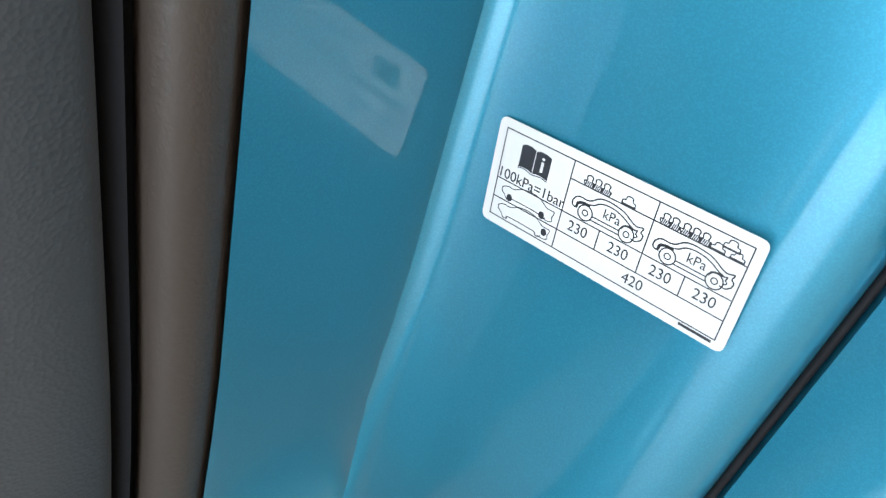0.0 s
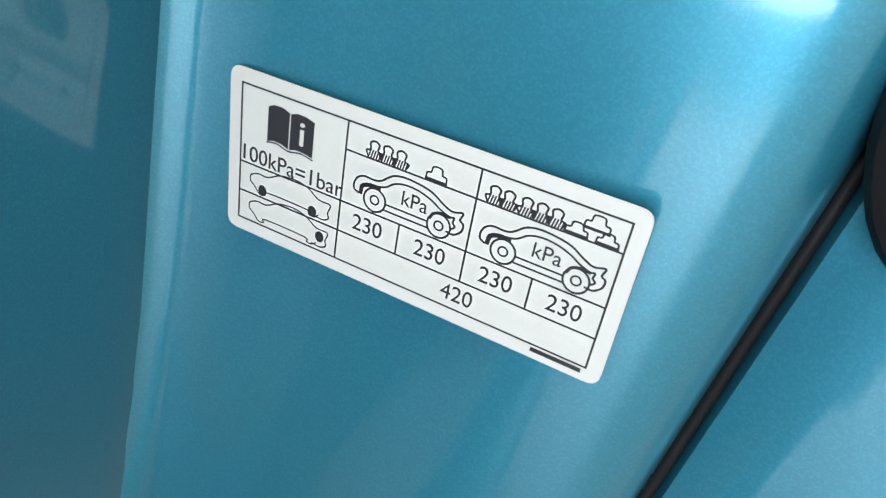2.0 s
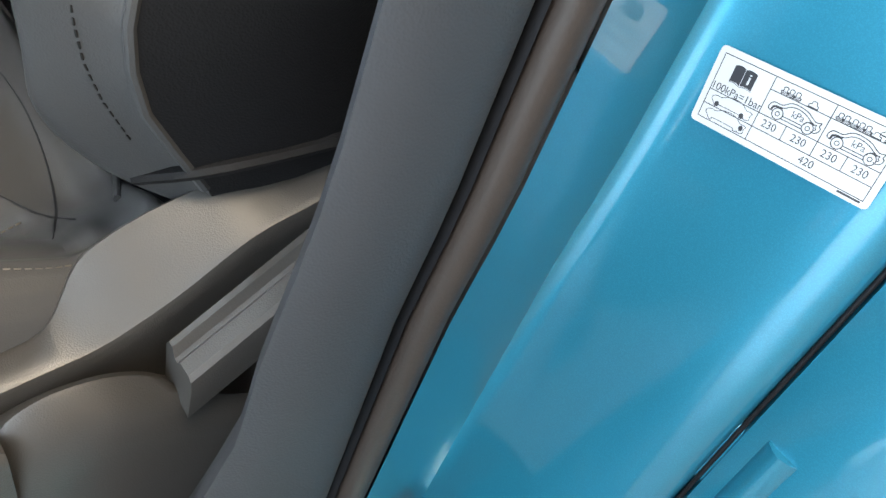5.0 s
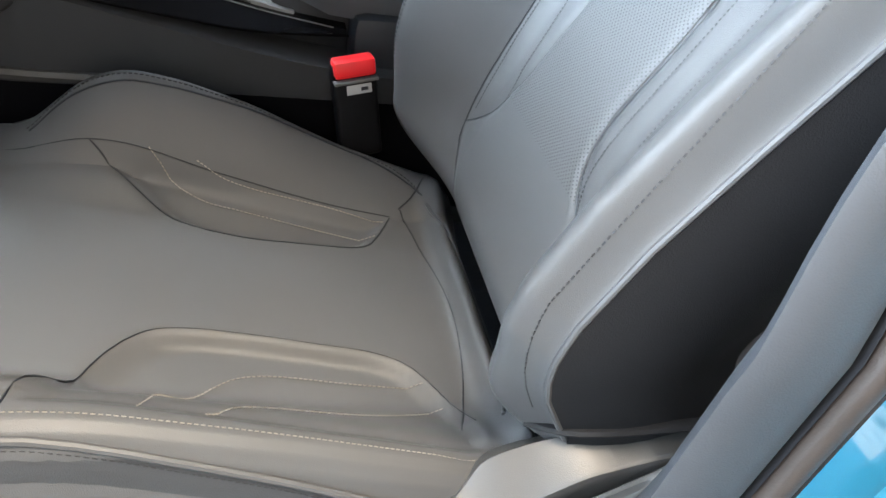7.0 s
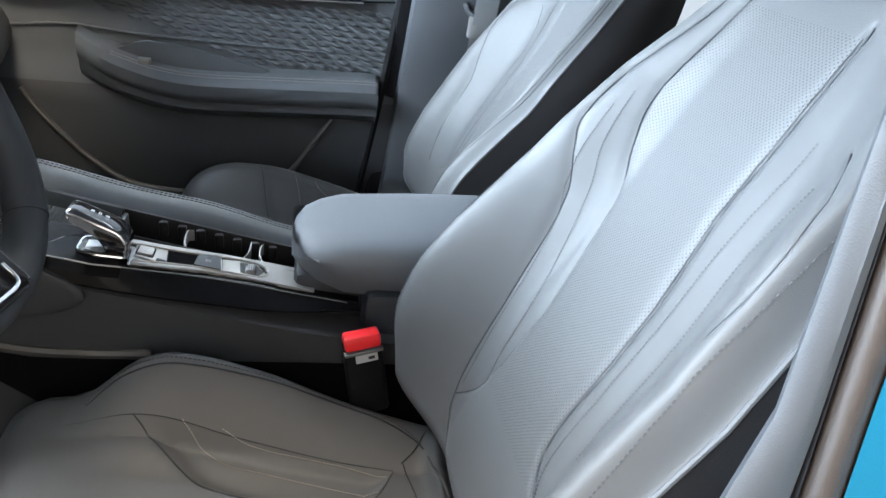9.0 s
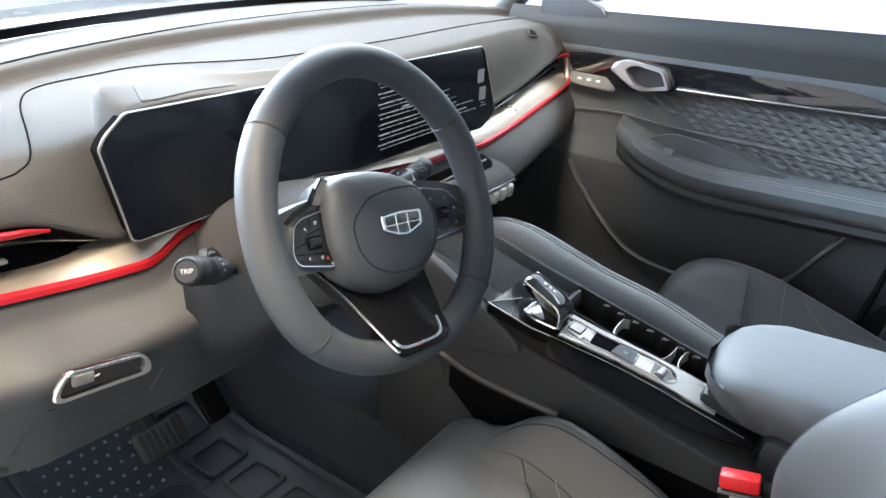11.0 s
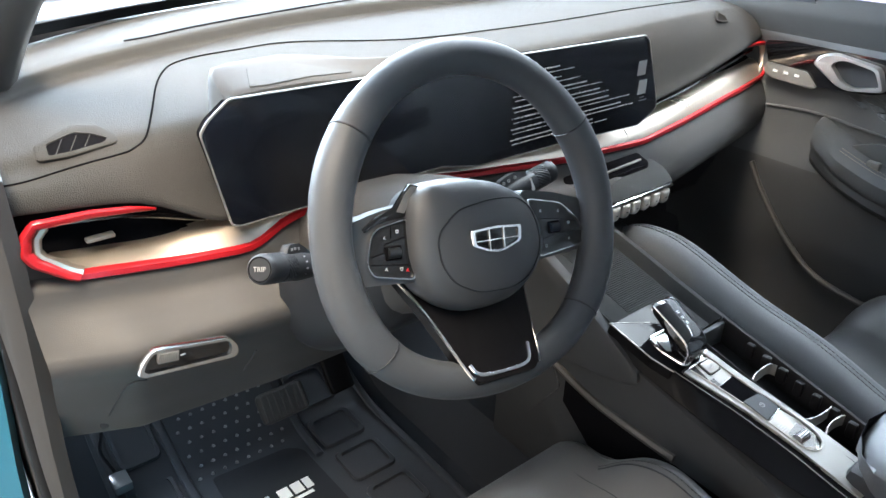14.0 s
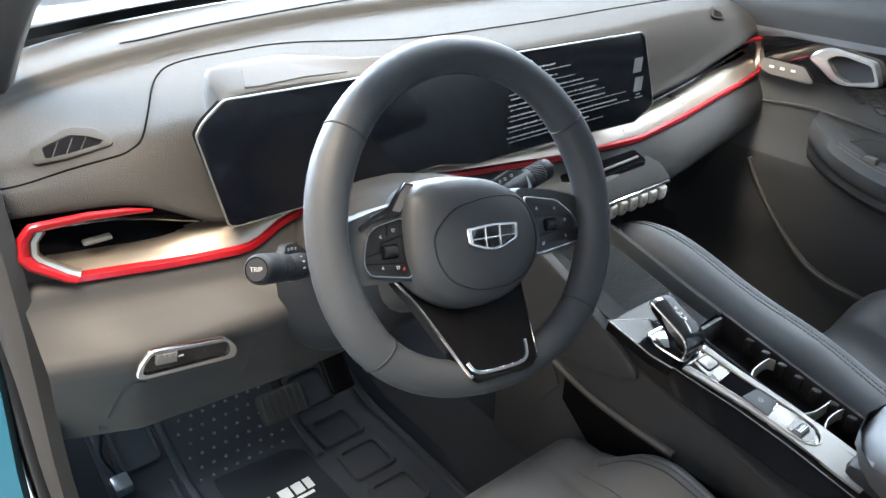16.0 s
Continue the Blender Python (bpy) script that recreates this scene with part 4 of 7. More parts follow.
    part("seat_pan", block((cx, -0.19 + slide, 0.425), (0.45, 0.48, 0.10), 0.02), M_BLACK, seat)
    for sx in (-0.19, 0.19):
        part("seat_rail", block((cx + sx, -0.17 + slide, 0.385), (0.045, 0.52, 0.05), 0.006), M_BLACK, seat)
    # plastic flank along the outer side: a rail that widens into a plate, a hub cover and two levers
    z_in = [(-0.60, 0.599), (-0.55, 0.597), (-0.461, 0.592), (-0.430, 0.584), (-0.413, 0.577), (-0.400, 0.569), (-0.392, 0.560), (-0.384, 0.548), (-0.372, 0.541), (-0.32, 0.534), (-0.26, 0.532), (0.07, 0.530)]
    z_out = [(-0.60, 0.602), (-0.522, 0.599), (-0.465, 0.583), (-0.426, 0.557), (-0.394, 0.542), (-0.356, 0.537), (-0.306, 0.528), (-0.255, 0.521), (0.07, 0.512)]
    rings = []
    for y in lin(0.07, -0.34, 22) + lin(-0.345, -0.60, 60):
        rear = sm(-0.372, -0.400, y)
        zi, zo = soft_interp(y, z_in, 0.004), soft_interp(y, z_out, 0.010)
        ui = 0.226 - 0.014 * rear
        prof = [(0.19, zi - 0.03), (ui - 0.003, zi - 0.006), (ui, zi - 0.001), (ui + 0.002, zi + 0.0002), (0.2425, zo + 0.0012), (0.2450, zo - 0.0004), (0.2462, zo - 0.004), (0.2452, zo - 0.014), (0.240, zo - 0.06), (0.232, zo - 0.15), (0.19, zo - 0.15)]
        rings.append([X((q, y, z)) for q, z in prof])
    part("side_trim", loft(rings), M_PLASTIC, seat, "grained charcoal plastic side trim")
    hub_rings = ((0.238, [(-0.338, 0.39), (-0.338, 0.500), (-0.345, 0.512), (-0.366, 0.517), (-0.390, 0.515), (-0.410, 0.508), (-0.430, 0.490), (-0.460, 0.484), (-0.50, 0.492), (-0.57, 0.515), (-0.58, 0.39)]),
                 (0.251, [(-0.338, 0.39), (-0.339, 0.512), (-0.346, 0.528), (-0.366, 0.535), (-0.390, 0.533), (-0.410, 0.523), (-0.430, 0.500), (-0.460, 0.488), (-0.50, 0.497), (-0.57, 0.520), (-0.58, 0.39)]),
                 (0.2605, [(-0.340, 0.39), (-0.341, 0.515), (-0.349, 0.538), (-0.366, 0.545), (-0.388, 0.543), (-0.408, 0.532), (-0.430, 0.505), (-0.460, 0.488), (-0.50, 0.497), (-0.57, 0.520), (-0.58, 0.39)]),
                 (0.2675, [(-0.343, 0.39), (-0.344, 0.505), (-0.351, 0.530), (-0.366, 0.540), (-0.388, 0.538), (-0.414, 0.523), (-0.440, 0.503), (-0.465, 0.488), (-0.50, 0.494), (-0.57, 0.515), (-0.58, 0.39)]),
                 (0.2725, [(-0.347, 0.40), (-0.349, 0.488), (-0.355, 0.514), (-0.368, 0.527), (-0.388, 0.526), (-0.416, 0.511), (-0.445, 0.492), (-0.467, 0.480), (-0.50, 0.485), (-0.56, 0.503), (-0.57, 0.40)]),
                 (0.2735, [(-0.354, 0.41), (-0.356, 0.470), (-0.362, 0.494), (-0.372, 0.506), (-0.388, 0.507), (-0.416, 0.494), (-0.445, 0.476), (-0.467, 0.466), (-0.50, 0.470), (-0.55, 0.485), (-0.56, 0.41)]))
    part("recliner_cover", loft([[X((q, y, z)) for y, z in round_poly(ring, 0.010)] for q, ring in hub_rings]), M_PLASTIC, seat, "rounded charcoal plastic hub cover")
    grip = []
    for y, zt, low, dip in ((-0.10, 0.505, 0.030, 0.0), (-0.20, 0.514, 0.030, 0.0), (-0.21, 0.515, 0.030, 0.006), (-0.285, 0.525, 0.031, 0.006), (-0.297, 0.5265, 0.033, 0.003), (-0.303, 0.527, 0.034, 0.0), (-0.335, 0.5305, 0.055, 0.0), (-0.3445, 0.5315, 0.048, 0.0), (-0.3465, 0.5300, 0.044, 0.0)):
        prof = [(0.250, -low), (0.2495, -0.003), (0.2515, 0.0), (0.2545, 0.0003), (0.2570, 0.0002 - dip), (0.2635, 0.001 - dip * 0.8), (0.2665, 0.002), (0.2710, 0.003), (0.2730, 0.001), (0.2738, -0.003), (0.2725, -low)]
        grip.append([X((q, y, zt + dz)) for q, dz in prof])
    part("height_lever", loft(grip), M_PLASTIC, seat, "satin charcoal plastic lever")
    bar_ = []
    for y, k in ((-0.4185, 0.0), (-0.4200, 0.0), (-0.43, 0.0), (-0.47, 0.0), (-0.496, 0.0), (-0.503, 0.004), (-0.515, 0.004), (-0.53, 0.006)):
        zt = 0.5465 + (-0.4185 - y) * 0.66
        prof = [(0.254, -0.030), (0.2555, -0.004), (0.2580, 0.0), (0.2615, 0.0), (0.2640, -0.0055 + k), (0.2665, -0.0060 + k), (0.2690, -0.0028 + k * 0.4), (0.2770, -0.0030), (0.2795, -0.0055), (0.2802, -0.010), (0.2780, -0.034)]
        bar_.append([X((q, y, zt + dz)) for q, dz in prof])
    part("recline_lever", loft(bar_), M_PLASTIC, seat, "satin charcoal plastic lever")
    part("lower_flap", tube(cr([X((0.200, -0.430, 0.594)), X((0.224, -0.46, 0.609)), X((0.228, -0.54, 0.612)), X((0.22, -0.60, 0.606))], 4), 0.006, 8, flat=0.6), M_SUEDE, seat)
    return seat


build_seat(-0.375, -1, "black leather driver seat with stitched bolsters and plastic levers")
build_seat(0.375, 1, "black leather passenger seat beside the centre console", -0.085, 0.028)

# ---- dashboard ----
dash = thing("dashboard", "grey soft dashboard with red and champagne trim strips", "dashboard")
# rear edge of the upper pad, the trim line and the knee panel, along x
EDGE_Y = [(-0.735, 0.283), (-0.70, 0.276), (-0.65, 0.268), (-0.60, 0.262), (-0.54, 0.252), (-0.40, 0.255), (0.0, 0.255), (0.18, 0.262), (0.35, 0.285), (0.55, 0.318), (0.70, 0.352), (0.735, 0.37)]
EDGE_Z = [(-0.735, 0.986), (-0.70, 0.984), (-0.65, 0.982), (-0.61, 0.978), (-0.585, 0.966), (-0.56, 0.945), (-0.53, 0.932), (-0.4, 0.945), (0.0, 0.945), (0.18, 0.930), (0.35, 0.938), (0.55, 0.962), (0.70, 0.975), (0.735, 0.975)]
RED_Z = [(-0.735, 0.925), (-0.69, 0.920), (-0.653, 0.917), (-0.60, 0.912), (-0.542, 0.909), (-0.513, 0.907), (-0.497, 0.912), (-0.477, 0.924), (-0.45, 0.931), (-0.40, 0.934), (-0.33, 0.936), (-0.2, 0.917), (0.0, 0.893), (0.07, 0.889), (0.19, 0.880), (0.30, 0.883), (0.50, 0.892), (0.70, 0.895), (0.735, 0.897)]
GROOVE_Y = [(-0.735, 0.46), (-0.69, 0.50), (-0.629, 0.533), (-0.52, 0.548), (-0.416, 0.566), (-0.30, 0.588), (-0.163, 0.598), (0.03, 0.592), (0.35, 0.575), (0.735, 0.50)]
SCREEN_Y = [(-0.735, 0.60), (-0.648, 0.67), (-0.556, 0.71), (-0.364, 0.75), (0.0, 0.80), (0.364, 0.78), (0.735, 0.66)]


def edge_y(x):
    return soft_interp(x, EDGE_Y, 0.03)


def edge_z(x):
    return soft_interp(x, EDGE_Z, 0.03)


def red_z(x):
    return soft_interp(x, RED_Z, 0.008)


XS = lin(-0.735, 0.735, 120)


def pad_row(x):
    ye, ze = edge_y(x), edge_z(x)
    crown = 1.058 - 0.035 * abs(x / 0.735) ** 3
    g, w = soft_interp(x, GROOVE_Y, 0.06), soft_interp(x, SCREEN_Y, 0.06)
    return [Vector((x, w + 0.04, crown + 0.002)), Vector((x, w, crown + 0.008)), Vector((x, g + 0.05, crown + 0.0165)), Vector((x, g + 0.020, crown + 0.0160)), Vector((x, g + 0.007, crown + 0.0130)), Vector((x, g + 0.002, crown + 0.002)), Vector((x, g - 0.012, crown - 0.0015)),
            Vector((x, (g + ye) * 0.5 + 0.05, crown)), Vector((x, max(ye + 0.07, 0.34), crown - 0.005)),
            Vector((x, ye + 0.045, crown - 0.013)), Vector((x, ye + 0.024, ze + (crown - ze) * 0.62)), Vector((x, ye + 0.008, ze + 0.022)), Vector((x, ye, ze + 0.008)), Vector((x, ye + 0.004, ze)), Vector((x, ye + 0.035, ze - 0.002))]


def smooth_row(row, n=3):
    return cr(row, n)


part("upper_pad", loft([smooth_row(pad_row(x)) for x in XS], closed=False), M_PAD, dash, "grey grained soft upper pad")
# dark slot between pad and trim with vent slats
def strip_share(x):
    """How high the metal strip stands, lower beside the outer vent."""
    return soft_interp(x, [(-0.72, 0.42), (-0.60, 0.50), (-0.53, 0.85), (-0.50, 1.0), (0.72, 1.0)], 0.02)


part("vent_slot", loft([[Vector((x, edge_y(x) + 0.03, edge_z(x) - 0.001)), Vector((x, edge_y(x) + 0.045, (edge_z(x) + red_z(x)) / 2)), Vector((x, edge_y(x) + 0.02, red_z(x) + 0.028 * strip_share(x)))] for x in XS], closed=False), M_VOID, dash)
part("vent_slat", tube([(x, edge_y(x) + 0.012, edge_z(x) * 0.55 + (red_z(x) + 0.03) * 0.45) for x in lin(0.20, 0.66, 14)], 0.0045, 6, flat=0.6), M_PIANO, dash)
part("vent_slat", tube([(x, edge_y(x) + 0.012, edge_z(x) * 0.5 + (red_z(x) + 0.03) * 0.5) for x in lin(-0.685, -0.55, 8)], 0.0045, 6, flat=0.6), M_PIANO, dash)
part("vent_tab", block((-0.655, edge_y(-0.655) + 0.006, 0.947), (0.028, 0.010, 0.0045), 0.0018), M_SILVER, dash, "silver vent tab")
# champagne strip and red strip under it
part("champagne_strip", loft([[Vector((x, edge_y(x) + 0.03, red_z(x) + 0.030 * strip_share(x))), Vector((x, edge_y(x) + 0.010, red_z(x) + 0.0285 * strip_share(x))), Vector((x, edge_y(x) + 0.002, red_z(x) + 0.024 * strip_share(x))), Vector((x, edge_y(x) - 0.010, red_z(x) + 0.010 * strip_share(x))), Vector((x, edge_y(x) - 0.013, red_z(x) + 0.004)), Vector((x, edge_y(x) + 0.02, red_z(x) + 0.002))] for x in lin(-0.700, 0.690, 110)]), M_CHAMP, dash, "brushed champagne metal strip")
line = [Vector((x, edge_y(x) - 0.0155, red_z(x))) for x in lin(-0.688, 0.674, 110)]
part("red_strip", ribbon(line, [(0, 0.02, 0.0045), (0, 0.002, 0.005), (0, -0.002, 0.003), (0, -0.0025, -0.003), (0, 0.001, -0.0055), (0, 0.02, -0.006)]), M_RED, dash, "red anodised strip")
ENDS = {-1: [(-0.684, 0.255, 0.9195), (-0.693, 0.258, 0.9235), (-0.718, 0.264, 0.943), (-0.7235, 0.266, 0.953), (-0.7205, 0.268, 0.968), (-0.711, 0.268, 0.9785), (-0.66, 0.266, 0.9775), (-0.625, 0.263, 0.974), (-0.600, 0.264, 0.968)],
        1: [(0.672, 0.332, 0.8935), (0.684, 0.336, 0.902), (0.693, 0.339, 0.916), (0.695, 0.341, 0.934), (0.690, 0.342, 0.952), (0.680, 0.342, 0.962), (0.65, 0.340, 0.965), (0.62, 0.336, 0.966), (0.595, 0.334, 0.965)]}
for sx in (-1, 1):
    path = [Vector(a).lerp(Vector(b), k / 5) for a, b in zip(ENDS[sx], ENDS[sx][1:]) for k in range(5)] + [Vector(ENDS[sx][-1])]
    rr = [0.0048, 0.0058, 0.0074, 0.0078, 0.0072, 0.0062, 0.0055, 0.0045, 0.002]
    part("red_strip_end", tube(path, [interp(i / (len(path) - 1) * 8, list(enumerate(rr))) for i in range(len(path))], 10, flat=0.8), M_RED, dash, "red anodised strip end")
    c = Vector((sx * 0.65, ENDS[sx][3][1] + 0.004, 0.94))
    inner = [c + (Vector(p) - c) * 0.86 + Vector((0, 0.004, 0)) for p in ENDS[sx][:6]]
    part("champagne_end", tube(inner, 0.0065, 8, flat=0.8), M_CHAMP, dash, "brushed champagne metal end")


# lower panel
def low_row(x):
    ye, zr = edge_y(x) - 0.013, red_z(x) - 0.006
    yk = interp(x, [(-0.735, 0.225), (-0.66, 0.195), (-0.50, 0.183), (-0.30, 0.185), (-0.12, 0.20), (0.1, 0.205), (0.25, 0.235), (0.5, 0.275), (0.735, 0.32)])
    zb = interp(x, [(-0.735, 0.73), (-0.2, 0.725), (0.0, 0.74), (0.15, 0.77), (0.3, 0.77), (0.735, 0.74)])
    knee = [(ye + 0.01, zr + 0.002), (ye - 0.002, zr - 0.004), (ye - 0.012, zr - 0.025), (yk + 0.012, min(0.862, zr - 0.034)), (yk, min(0.842, zr - 0.054)), (yk + 0.022, 0.80), (yk + 0.052, zb + 0.004), (yk + 0.080, zb - 0.010), (0.50, zb + 0.02)]
    # beyond the centre the panel is one smooth roll
    roll_ = [(ye + 0.01, zr + 0.002), (ye - 0.002, zr - 0.004), (ye - 0.014, zr - 0.022), (ye - 0.024, zr - 0.046), (ye - 0.025, zr - 0.072), (ye - 0.014, zr - 0.098), (ye + 0.012, zr - 0.120), (ye + 0.05, zr - 0.130), (0.50, zr - 0.12)]
    k = sm(0.16, 0.30, x)
    return [Vector((x, p[0] * (1 - k) + q[0] * k, p[1] * (1 - k) + q[1] * k)) for p, q in zip(knee, roll_)]


part("lower_panel", loft([smooth_row(low_row(x)) for x in XS], closed=False), M_DASH, dash, "dark grained lower dash panel")
# black block set back to stand for the dark void under the panel
part("glove_box", loft([[Vector((x, 0.38 + 0.03 * k, z)) for k, z in ((0, 0.76), (0.2, 0.70), (1.5, 0.62), (4, 0.60), (4, 0.76))] for x in lin(0.16, 0.70, 6)]), M_BLACK, dash)
part("under_cover", block((-0.45, 0.40, 0.735), (0.5, 0.28, 0.02), 0.005), M_BLACK, dash)
# panel seams of the pad
def on_pad(line, n=6, lift=0.0006):
    out = []
    for p in cr([(x, y, 0) for x, y in line], n):
        ye, ze = edge_y(p.x), edge_z(p.x)
        row = smooth_row(pad_row(p.x), 6)
        top = [q for q in row if q.z > ze + 0.02]
        near = sorted(top, key=lambda q: abs(q.y - p.y))[:2]
        gap = near[1].y - near[0].y
        t = 0.0 if abs(gap) < 1e-6 else max(0.0, min(1.0, (p.y - near[0].y) / gap))
        out.append(Vector((p.x, p.y, near[0].z + (near[1].z - near[0].z) * t + lift)))
    return out
part("pad_seam", tube(on_pad([(-0.728, 0.302), (-0.707, 0.298), (-0.6625, 0.2985), (-0.6194, 0.2965), (-0.6017, 0.298), (-0.583, 0.309), (-0.562, 0.351), (-0.528, 0.429), (-0.504, 0.472), (-0.483, 0.496), (-0.451, 0.507), (-0.39, 0.503), (-0.32, 0.494), (-0.177, 0.420), (0.0, 0.40), (0.2, 0.40), (0.5, 0.43), (0.70, 0.48)]), 0.0010, 5), M_VOID, dash)
# defroster outlet at the side
for sx in (-1, 1):
    oc = Vector((-0.648, 0.332, 1.0280) if sx < 0 else (0.503, 0.347, 1.0310))
    fr = basis(oc, (1, 0.0, -0.13 * sx), (0, 1, 0.33)) if sx < 0 else basis(oc, (1, 0.0, -0.20), (0, 1, 0.95)) @ Matrix.Scale(0.6, 4)
    po = [(-sx * x, y) for x, y in ((-0.040, -0.014), (-0.036, 0.0105), (0.008, 0.026), (0.029, 0.013), (0.038, -0.015), (0.034, -0.022), (-0.0106, -0.021))]
    pi_ = [(-sx * x, y) for x, y in ((-0.028, -0.012), (-0.025, 0.006), (0.004, 0.012), (0.018, 0.002), (0.029, -0.012), (0.024, -0.0165), (-0.004, -0.0155))]
    vent = part("side_vent", frame_ring(round_poly(po, 0.006), round_poly(pi_, 0.003), fr, 0.0030), M_PAD, dash, "grey side window vent")
    # black plate on the solid pad, stands for the vent's dark inside
    part("vent_bed", prism(round_poly(pi_, 0.003), fr, 0.0016), M_VOID, vent)
    for k in range(3):
        part("vent_blade", tube([fr @ Vector((-sx * (-0.022 + 0.014 * k), -0.013, 0.0018)), fr @ Vector((-sx * (-0.008 + 0.013 * k), 0.010 - 0.003 * k, 0.0018))], 0.0006, 5), M_PAD, vent)
# air outlet grille by the windscreen
part("defroster_slot", tube(on_pad([(-0.513, 0.583), (-0.479, 0.5825), (-0.404, 0.595), (-0.312, 0.607), (-0.1545, 0.626), (0.0, 0.632), (0.2, 0.625), (0.4, 0.605)], lift=0.0), 0.0032, 6, flat=0.35), M_VOID, dash)

# centre air outlets under the strip and the row of keys
CV = basis((0.08, 0.231, 0.858), (1, 0.02, 0), (0, 0.58, 0.81))
# raised black slab in place of the vent's shaded opening
vent = part("centre_vent", prism(round_poly([(-0.10, -0.019), (0.085, -0.019), (0.097, -0.009), (0.078, 0.013), (-0.10, 0.013)], 0.004), CV, 0.004, 0.001), M_VOID, dash, "black centre air vent")
part("vent_blade", tube([CV @ Vector((-0.09, -0.004, 0.005)), CV @ Vector((0.078, 0.0, 0.005))], 0.0022, 6), M_SILVER, vent)
part("vent_blade", tube([CV @ Vector((-0.09, -0.013, 0.004)), CV @ Vector((0.086, -0.011, 0.004))], 0.0016, 6), M_PIANO, vent)
keys = thing("key_row", "row of satin silver toggle keys under the dashboard", "switches")
part("key_bar", block((0.118, 0.187, 0.8235), (0.155, 0.006, 0.0045), 0.0012), M_CHROME, keys)
part("key_fairing", loft([[Vector((x, y, z)) for y, z in ((0.240, 0.850), (0.215, 0.846), (0.203, 0.840), (0.193, 0.832), (0.189, 0.827), (0.191, 0.823), (0.235, 0.815))] for x in lin(0.035, 0.199, 8)]), M_CAP, keys, "grey panel above the keys")
for k in range(6):
    kx = 0.055 + 0.0245 * k
    ring = round_poly([(-0.0095, 0.011), (0.0105, 0.011), (0.0088, -0.008), (0.004, -0.0125), (-0.006, -0.0125), (-0.0105, -0.008)], 0.003, 3)
    part("key", loft([[Vector((kx + x * g, 0.193 + dy, 0.808 + z * g)) for x, z in ring] for g, dy in ((0.96, 0.012), (1.0, -0.006), (0.93, -0.0095), (0.72, -0.0115), (0.3, -0.012))]), M_PLATE, keys)
    part("key_mark", block((kx, 0.1812, 0.806), (0.006, 0.0006, 0.0016), 0), M_INK, keys)
part("key_base", block((0.118, 0.220, 0.805), (0.17, 0.03, 0.034), 0.006), M_BLACK, keys)

# headlamp levelling panel
swp = thing("switch_panel", "piano black switch panel in a silver frame with a thumb wheel", "switch panel")
fr = basis((-0.6145, 0.184, 0.841), (1, 0, 0), (0, 0, 1))
po = round_poly([(-0.0535, -0.004), (-0.0505, 0.006), (-0.0355, 0.022), (0.0425, 0.005), (0.0515, -0.011), (0.0485, -0.023), (-0.0475, -0.008)], 0.007)
pi_ = round_poly([(-0.0475, 0.0), (-0.0435, 0.009), (-0.0345, 0.0175), (0.0400, 0.0015), (0.0430, -0.006), (0.0405, -0.0165), (-0.0435, -0.0035)], 0.005)
TW = fr @ Matrix.Translation((-0.022, 0.008, 0)) @ Matrix.Rotation(radians(-11), 4, "Z") @ Matrix.Translation((0.016, 0, 0))
part("switch_frame", frame_ring(po, pi_, fr, 0.006), M_CHROME, swp, "satin silver frame")
part("switch_plate", prism(pi_, fr, 0.003), M_PIANO, swp)
wheel_b = bmesh.new()
for k in range(11):
    block((-0.0258 + 0.0019 * k, 0.0, 0.005), (0.0013, 0.0115, 0.005), 0.0004, TW, 1, wheel_b)
block((-0.0163, 0.0, 0.004), (0.021, 0.0105, 0.004), 0.001, TW, 1, wheel_b)
part("thumb_wheel", wheel_b, M_SILVER, swp, "ribbed silver thumb wheel")
part("dash_mark", block((-0.0075, 0.003, 0.0032), (0.005, 0.0012, 0.0006), 0, fr), M_WHITE, swp)
def on_knee(x, z):
    row = smooth_row(low_row(x), 6)
    for p, q in zip(row[12:], row[13:]):
        if p.z >= z >= q.z:
            return p.lerp(q, (p.z - z) / max(1e-6, p.z - q.z)) + Vector((0, -0.0004, 0))
    return row[-1]


for seam in ([(-0.653, 0.806), (-0.662, 0.8095), (-0.671, 0.804), (-0.677, 0.790), (-0.684, 0.770), (-0.690, 0.752)], [(-0.533, 0.793), (-0.538, 0.778), (-0.545, 0.762)]):
    part("knee_seam", tube([on_knee(x, z) for x, z in seam], 0.0012, 5), M_BLACK, dash)

# ---- display ----
disp = thing("display_unit", "wide black twin display in a silver framed housing", "display")
SP = [(-0.557, 1.048), (-0.548, 1.060), (-0.524, 1.078), (-0.371, 1.075), (0.118, 1.064), (0.128, 1.056), (0.172, 0.952), (0.168, 0.944), (0.131, 0.926), (-0.018, 0.932), (-0.195, 0.934), (-0.257, 0.947), (-0.446, 0.944), (-0.528, 0.9435), (-0.536, 0.9465)]
fr = basis((0, 0.228, 0), (1, 0, 0), (0, 0.0, 1))
scr = round_poly(SP, 0.004, 3)
cxs, czs = -0.19, 1.0
grow = [(x + 0.0014 * (1 if x > cxs else -1), z + 0.0014 * (1 if z > czs else -1)) for x, z in scr]
part("screen_glass", prism(scr, fr, 0.002, 0.0005), M_SCREEN, disp, "glossy black screen glass")
part("screen_frame", frame_ring(grow, scr, fr, 0.0028), M_SILVER, disp, "silver screen frame")
part("screen_back", prism([(x + (0.004 if x < cxs else -0.004), z + (0.004 if z < czs else -0.004)) for x, z in scr], fr @ Matrix.Translation((0, 0, -0.022)), 0.0225), M_VOID, disp)
